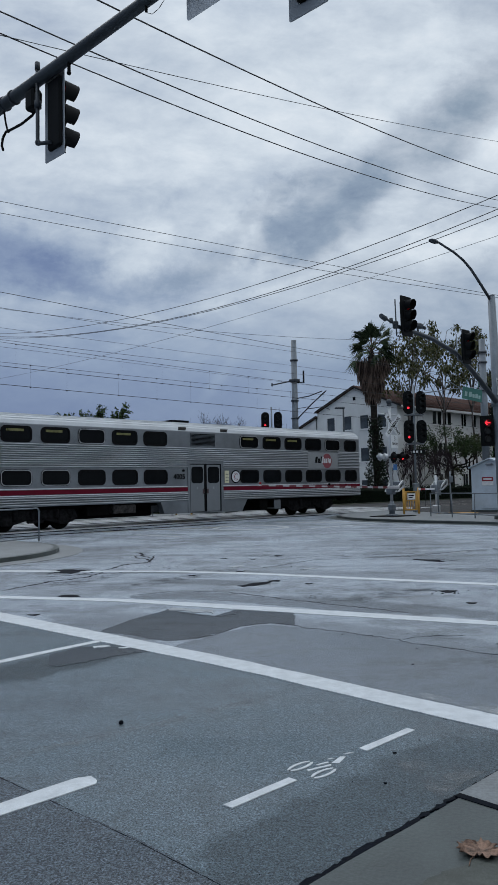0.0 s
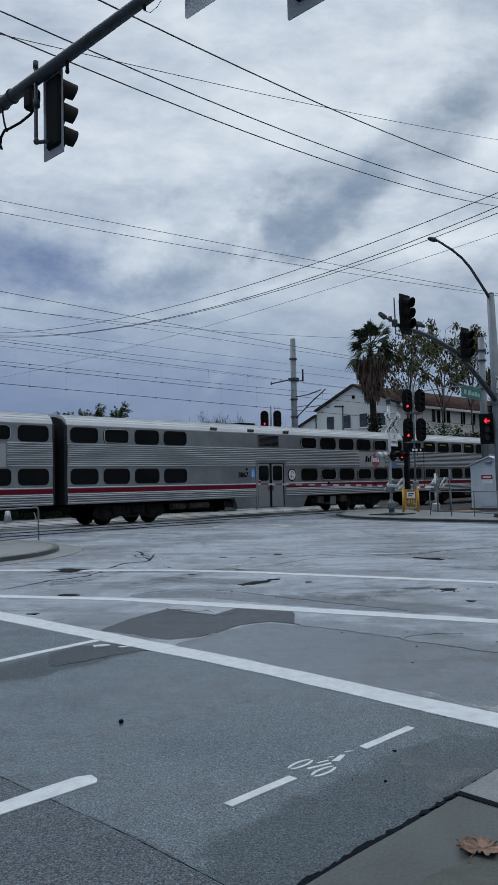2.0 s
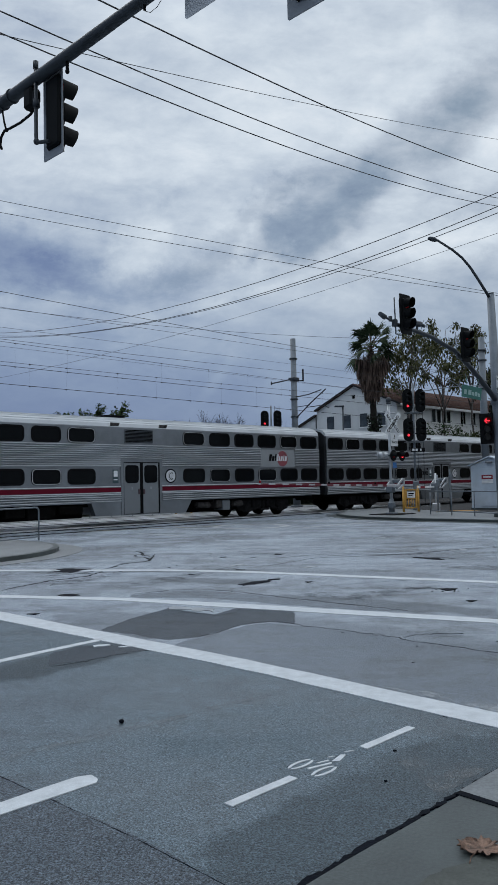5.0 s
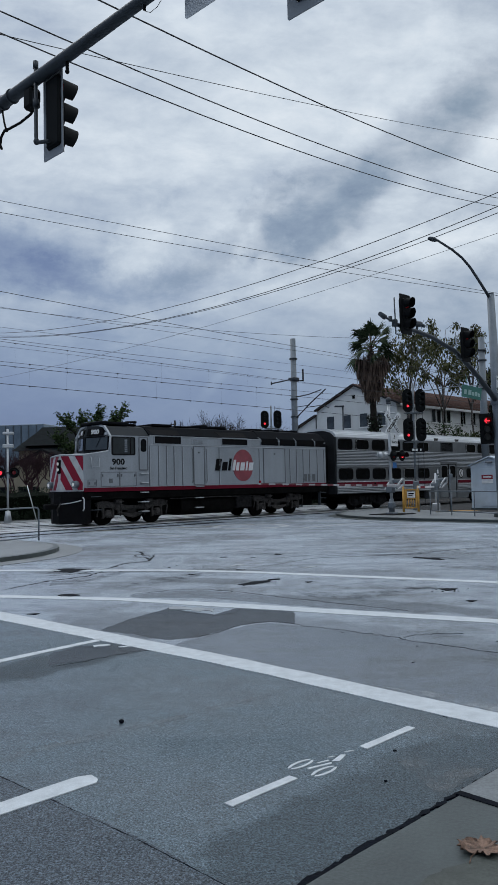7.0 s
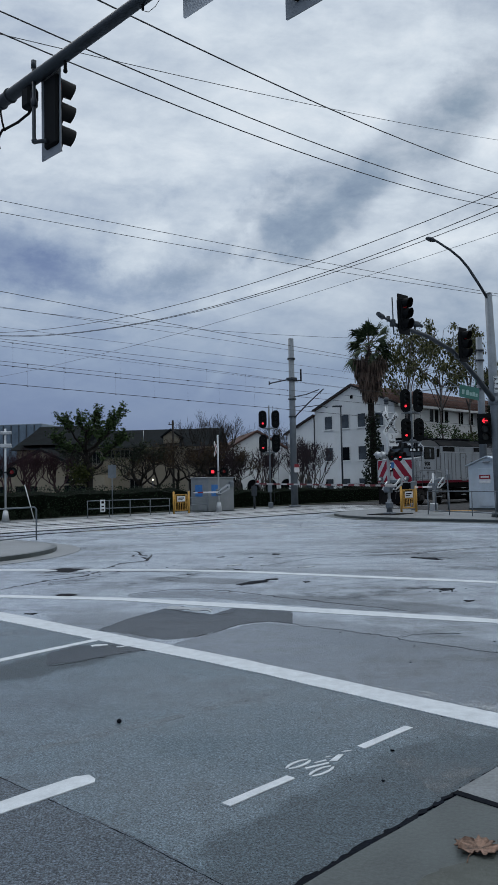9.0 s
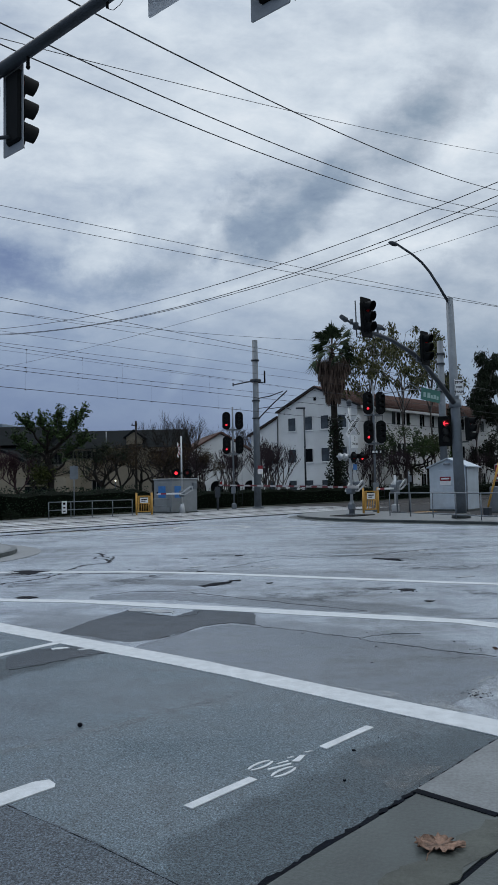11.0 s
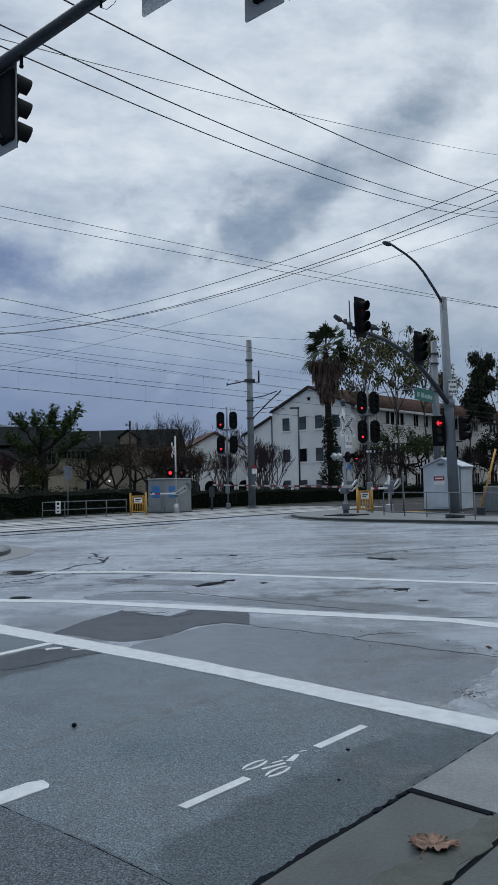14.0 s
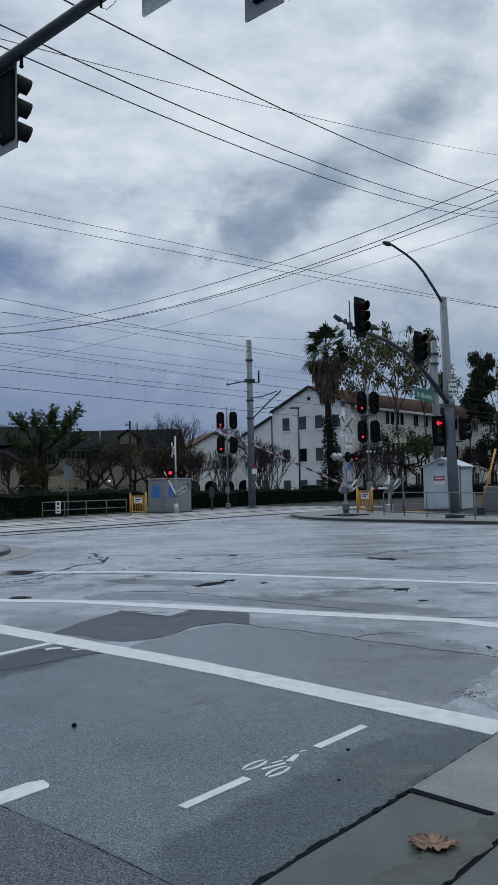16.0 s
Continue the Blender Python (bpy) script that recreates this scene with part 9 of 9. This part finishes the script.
def palm(x, y):
    rnd = random.Random(3)
    random.seed(3)
    t = thing("palm_tree", "fan palm with a dry frond skirt and ivy-clad trunk", "tree", pose(x, y, 0))
    part("trunk", Shape().tube([(0.25, 0, 0), (0.15, 0, 5), (0.05, 0, 9), (0, 0, 14.2)], 0.36, 12, 0.27), BARK, t)
    sk = Shape()
    for _ in range(1500):
        a, f = rnd.uniform(0, 6.28), rnd.random()
        z = 10.5 + 3.3 * f
        r = 0.40 + 1.25 * f ** 1.1 * rnd.uniform(0.35, 1)
        sk.leaf((r * math.cos(a), r * math.sin(a), z), rnd.uniform(0.7, 1.7), 0.12, (math.cos(a) * 0.16, math.sin(a) * 0.16, -1))
    part("frond_skirt", sk, PALM_SKIRT, t, "hanging dry brown fronds")
    fr, stalk = Shape(), Shape()
    n = 42
    for k in range(n):
        a = 2.4 * k + rnd.uniform(-0.3, 0.3)
        f = (k + 0.5) / n
        el = radians(-42 + 130 * f ** 0.9 + rnd.uniform(-10, 10))
        d = Vector((math.cos(a) * math.cos(el), math.sin(a) * math.cos(el), math.sin(el)))
        base = Vector((0, 0, 14.1 + 0.5 * f))
        hub = base + d * rnd.uniform(0.8, 1.65) + Vector((0, 0, 0.1))
        stalk.tube([base, base + d * 0.7 + Vector((0, 0, 0.1)), hub], 0.035, 4, 0.022)
        side = d.cross(Vector((0, 0, 1)))
        side = side.normalized() if side.length > 0.05 else Vector((1, 0, 0))
        side = Matrix.Rotation(rnd.uniform(-0.9, 0.9), 3, d) @ side
        flat = d.cross(side).normalized()
        for j in range(19):
            w = radians(-54 + 108 * j / 18 + rnd.uniform(-2, 2))
            dd = (d * math.cos(w) + side * math.sin(w) + flat * 0.22 * abs(math.sin(w))).normalized()
            L = rnd.uniform(1.3, 1.7) * (1.0 - 0.36 * abs(w) / 1.2)
            wv = dd.cross(flat).normalized() * 0.062
            p1 = hub + dd * L * 0.58
            p2 = hub + dd * L + Vector((0, 0, -0.36 * rnd.uniform(0.5, 1.6)))
            fr.add([hub, p1 + wv, p2, p1 - wv], [(0, 1, 2, 3)])
    part("crown", fr, PALM_LEAF, t, "stiff green fan fronds")
    part("frond_stalk", stalk, PALM_SKIRT, t, "pale bare frond stalks")
    iv = Shape()
    for _ in range(2600):
        a, z = rnd.uniform(0, 6.28), 7.9 * rnd.random() ** 1.25 + 0.2
        r = 0.42 + rnd.uniform(0, 0.3) * (0.5 + 0.6 * math.sin(z * 1.3 + 1) ** 2) + (0.45 * rnd.random() if z < 4.0 else 0)
        iv.leaf((0.15 + r * math.cos(a), r * math.sin(a), z), rnd.uniform(0.14, 0.26), 0.8)
    part("ivy", iv, LEAF_DARK, t, "dark ivy climbing the trunk")
    random.seed(7)


palm(11.85, 71.8)


def hedge(pts, w, h, n, label, material=None, seed=1, size=(0.07, 0.13)):
    """A clipped hedge: thousands of small leaves over a core painted near-black as its inner shade."""
    rnd = random.Random(seed)
    random.seed(seed)
    core, lv = Shape(), Shape()
    for (a, b), (c, d) in zip(pts, pts[1:]):
        p, q = at(a, b), at(c, d)
        dirv = (q - p).normalized()
        sd = Vector((-dirv.y, dirv.x, 0))
        k = max(2, int((q - p).length / 0.8))
        prev = None
        for i in range(k + 1):
            m = p.lerp(q, i / k)
            hh, ww = h * rnd.uniform(0.84, 0.98), w * rnd.uniform(0.4, 0.48)
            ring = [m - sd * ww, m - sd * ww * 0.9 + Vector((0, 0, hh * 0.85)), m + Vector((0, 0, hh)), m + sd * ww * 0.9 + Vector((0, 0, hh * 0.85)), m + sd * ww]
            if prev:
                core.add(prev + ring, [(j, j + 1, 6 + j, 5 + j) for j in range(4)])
            prev = ring
        for _ in range(int(n * (q - p).length)):
            m = p.lerp(q, rnd.random())
            a2 = rnd.uniform(-0.1, math.pi + 0.1)
            bump = 1 + 0.12 * noise.noise(m * 0.7)
            o = sd * (math.cos(a2) * w * 0.52 * (0.9 + 0.2 * rnd.random())) + Vector((0, 0, min(1.0, 0.08 + 1.35 * abs(math.sin(a2))) * h * bump * rnd.uniform(0.55, 1.06)))
            lv.leaf(m + o, rnd.uniform(*size), 0.65)
    t = thing("hedge", label, "hedge")
    part("hedge_shade_core", core, HEDGE_SHADE_CORE, t)
    tagged(part("hedge_leaves", lv, material or LEAF_HEDGE, t), kind="stuff")
    random.seed(7)
    return t


# near-black colour stands for the shade between the hedge leaves
HEDGE_SHADE_CORE = mat("hedge_shadow", (0.0035, 0.006, 0.0035), 0.9, 0, 0.3, 6, 0.5, 30, spec=0.03)
hedge([(36.2, 40.4), (48, 40.6), (62, 40.2), (78, 40.0), (96, 39.9)], 1.4, 1.4, 300, "dark clipped hedge along the tracks", seed=4)
hedge([(9, 40.8), (16, 40.4), (22, 40.3), (27, 40.6), (33.5, 41.2)], 2.4, 1.7, 380, "tall dark clipped hedge beyond the railing", seed=5, size=(0.08, 0.15))
hedge([(-14, 41.6), (0, 41.2), (9.5, 40.8)], 2.0, 1.3, 150, "dark clipped hedge beyond the railing", seed=6, size=(0.1, 0.16))
for i, (s, o, r) in enumerate(((19.5, 38.6, 0.5), (21.0, 38.8, 0.45), (22.3, 38.9, 0.5), (17.6, 38.7, 0.5), (16.2, 38.9, 0.45))):
    rnd = random.Random(90 + i)
    random.seed(90 + i)
    p = at(s, o, 0.05)
    t = thing("shrub", "low grey-green shrub in the planting bed", "shrub", pose(p.x, p.y, p.z))
    lv = Shape()
    for _ in range(420):
        d = Vector((rnd.gauss(0, 1), rnd.gauss(0, 1), abs(rnd.gauss(0, 0.8)))).normalized() * r * rnd.uniform(0.6, 1.05)
        lv.leaf(d, rnd.uniform(0.08, 0.15), 0.4, d + Vector((0, 0, 0.3)))
    part("foliage", lv, LEAF_DARK, t)
    part("stem", Shape().cyl((0, 0, -0.05), (0, 0, r * 0.7), 0.05, 0.02, 6), BARK, t)
    random.seed(7)


def parked_car():
    t = thing("parked_car", "silver hatchback parked behind the hedge", "car", pose(10.6, 71.3, 0.05, 0, 0, STREET - 60))
    CAR = mat("silver_car_paint", (0.42, 0.44, 0.46), 0.3, 0.6, 0.05, 2, 0, coat=0.5)
    prof = [(-2.1, 0.35), (2.1, 0.35), (2.15, 0.7), (1.9, 0.9), (1.1, 0.98), (-1.9, 1.0), (-2.15, 0.75)]
    part("body", Shape().prism(prof, -0.85, 0.85), CAR, t)
    part("cabin", Shape().prism([(-1.85, 0.98), (1.0, 0.96), (0.25, 1.47), (-1.2, 1.5)], -0.74, 0.74), GLASS_DARK, t, "dark glazed cabin")
    part("roof", Shape().prism([(-1.3, 1.5), (0.35, 1.47), (0.15, 1.53), (-1.0, 1.56)], -0.7, 0.7), CAR, t)
    for x in (-1.35, 1.35):
        for y in (-0.82, 0.82):
            w = part("wheel", Shape().cyl((x, y - 0.1, 0.32), (x, y + 0.1, 0.32), 0.32, n=18), BLACK, t)
            part("rim", Shape().cyl((x, y - 0.11, 0.32), (x, y + 0.11, 0.32), 0.2, n=14), ALU, w)


parked_car()


def utility_mast(x, y, h, label):
    t = thing("utility_pole", label, "pole", pose(x, y, 0))
    part("pole", Shape().cyl((0, 0, 0), (0, 0, h), 0.14, 0.1, 10), BARK, t)
    part("cross_arm", Shape().box(-0.5, 0.15, -0.05, 0.05, h - 0.5, h - 0.4), BARK, t)
    part("insulator", Shape().cyl((-0.4, 0, h - 0.4), (-0.4, 0, h - 0.22), 0.05, n=8).cyl((0.12, 0, h - 0.4), (0.12, 0, h - 0.22), 0.05, n=8), GALV_DARK, t)


utility_mast(-8.2, 84, 9.0, "dark wooden utility pole behind the trees")


# ---- overhead wires ----
def wire(name, a, b, sag, r, label, n=24):
    a, b = Vector(a), Vector(b)
    pts = []
    for i in range(n + 1):
        f = i / n
        p = a.lerp(b, f)
        p.z -= sag * 4 * f * (1 - f)
        pts.append(p)
    ob = part(name, Shape().tube(pts, r, 5), WIRE, None, label)
    return tagged(ob, label, "wire", "overhead wires")


def track_wire(o, z0, z1, r, sag=0.0):
    """A wire over a track, from one side of the crossing to the catenary pole and on."""
    pts = [at(-60, o, z0), at(14.8, o, z0)]
    for i in range(1, 9):
        f = i / 8
        pts.append(at(14.8 + 26.4 * f, o, z0 + (z1 - z0) * f - sag * 4 * f * (1 - f)))
    pts.append(at(140, o, z1))
    ob = part("contact_wire", Shape().tube(pts, r, 5), WIRE, None, "thin overhead contact wire above the tracks")
    return tagged(ob, category="wire", group="overhead wires")


OVERHEAD = ((30.14, 10.2, 9.89, 0.013, 0.05), (30.14, 9.52, 9.75, 0.009, 0.0), (34.2, 9.57, 9.82, 0.008, 0.0), (34.2, 9.0, 9.32, 0.010, 0.05),
            (34.2, 8.93, 8.62, 0.011, 0.03), (34.2, 8.67, 8.58, 0.007, 0.0), (30.14, 7.19, 7.36, 0.009, 0.06), (34.2, 7.75, 7.62, 0.014, 0.02), (30.14, 6.24, 6.05, 0.013, 0.01))
for row in OVERHEAD:
    track_wire(*row)


def droppers(o, top, low, places):
    """Thin hangers with a clip at either end, from a carrying wire to the contact wire."""
    for i, s in enumerate(places):
        f = (s - 14.8) / 26.4
        zt, zl = (w[1] + (w[2] - w[1]) * f - w[4] * 4 * f * (1 - f) for w in (top, low))
        p = at(s, o, zl)
        d = thing("dropper", "thin vertical dropper between overhead wires", "wire", group="overhead wires")
        part("hanger", Shape().cyl(p, (p.x, p.y, zt), 0.0026, n=4), WIRE, d)
        for z in (zt, zl):
            part("clip", Shape().box(p.x - 0.03, p.x + 0.03, p.y - 0.03, p.y + 0.03, z - 0.04, z + 0.015, 0.008), WIRE, d)


droppers(30.14, OVERHEAD[6], OVERHEAD[8], (16.2, 18.0, 20.8, 23.1, 25.3, 27.5, 30.2, 33.0, 36.0))
droppers(34.2, OVERHEAD[4], OVERHEAD[7], (17.6, 20.5, 23.9, 26.6, 30.2, 33.5, 36.6))
for a, b, sag, r in (
    ((-9.31, 8.28, 10.44), (23.21, 53.04, 21.14), 1.45, 0.016),
    ((-9.79, 9.06, 10.64), (24.1, 55.03, 21.54), 1.65, 0.016),
    ((-6.76, 7.46, 9.62), (20.4, 46.89, 20.07), 0.94, 0.016),
    ((-8.02, 9.55, 8.99), (18.08, 40.36, 19.59), 0.37, 0.008),
    ((-19.31, 42.01, 19.31), (27.57, 57.33, 14.32), 0.19, 0.016),
    ((-19.31, 42.01, 18.59), (27.56, 57.33, 14.44), 0.38, 0.016),
    ((-22.4, 65.79, 15.46), (18.09, 29.32, 16.47), 2.23, 0.020),
    ((-22.4, 65.78, 15.26), (18.07, 29.33, 15.95), 2.60, 0.021),
    ((-22.4, 65.78, 15.13), (18.06, 29.33, 15.48), 2.38, 0.018),
    ((-25.24, 74.4, 12.66), (20.07, 32.45, 15.42), 0.92, 0.012),
    ((-21.08, 55.52, 15.65), (14.4, 70.89, 15.13), 0.58, 0.014),
):
    wire("power_line", a, b, sag, r, "dark overhead power line crossing the street")


# ---- what moves ----
def motions():
    for car, lead in TRAIN:
        rows = []
        for i in range(33):
            t = i * 0.5
            p = at(train_s(t) + lead, TRACK_O[0], 0.034)
            rows.append((t, pose(p.x, p.y, p.z, 0, 0, STREET)))
        walk(car, rows)
    # the wheels roll with the train
    for wheel, x, r in WHEELS:
        walk(wheel, [(i / 30, pose(x, 0, r) @ Matrix.Rotation((train_s(i / 30) - train_s(0)) / r, 4, "Y")) for i in range(0, 481)])
    # the gate lifts at the end
    lift = [(0.0, 1.4), (14.9, 1.4), (15.0, 1.7), (15.15, 4.0), (15.3, 6.8), (15.6, 10.8), (16.0, 15.2)]
    walk(GATE_ARM, [(t, pose(-0.15, -0.34, 1.40, 0, a, 0)) for t, a in lift])
    rise = [(0.0, 0.0), (14.05, 0.0), (14.25, 6.0), (14.5, 17.0), (15.0, 35.0), (15.5, 52.0), (16.0, 64.0)]
    walk(WALK_ARM, [(t, pose(-0.05, -0.26, 1.25, 0, a, 0)) for t, a in rise])


motions()
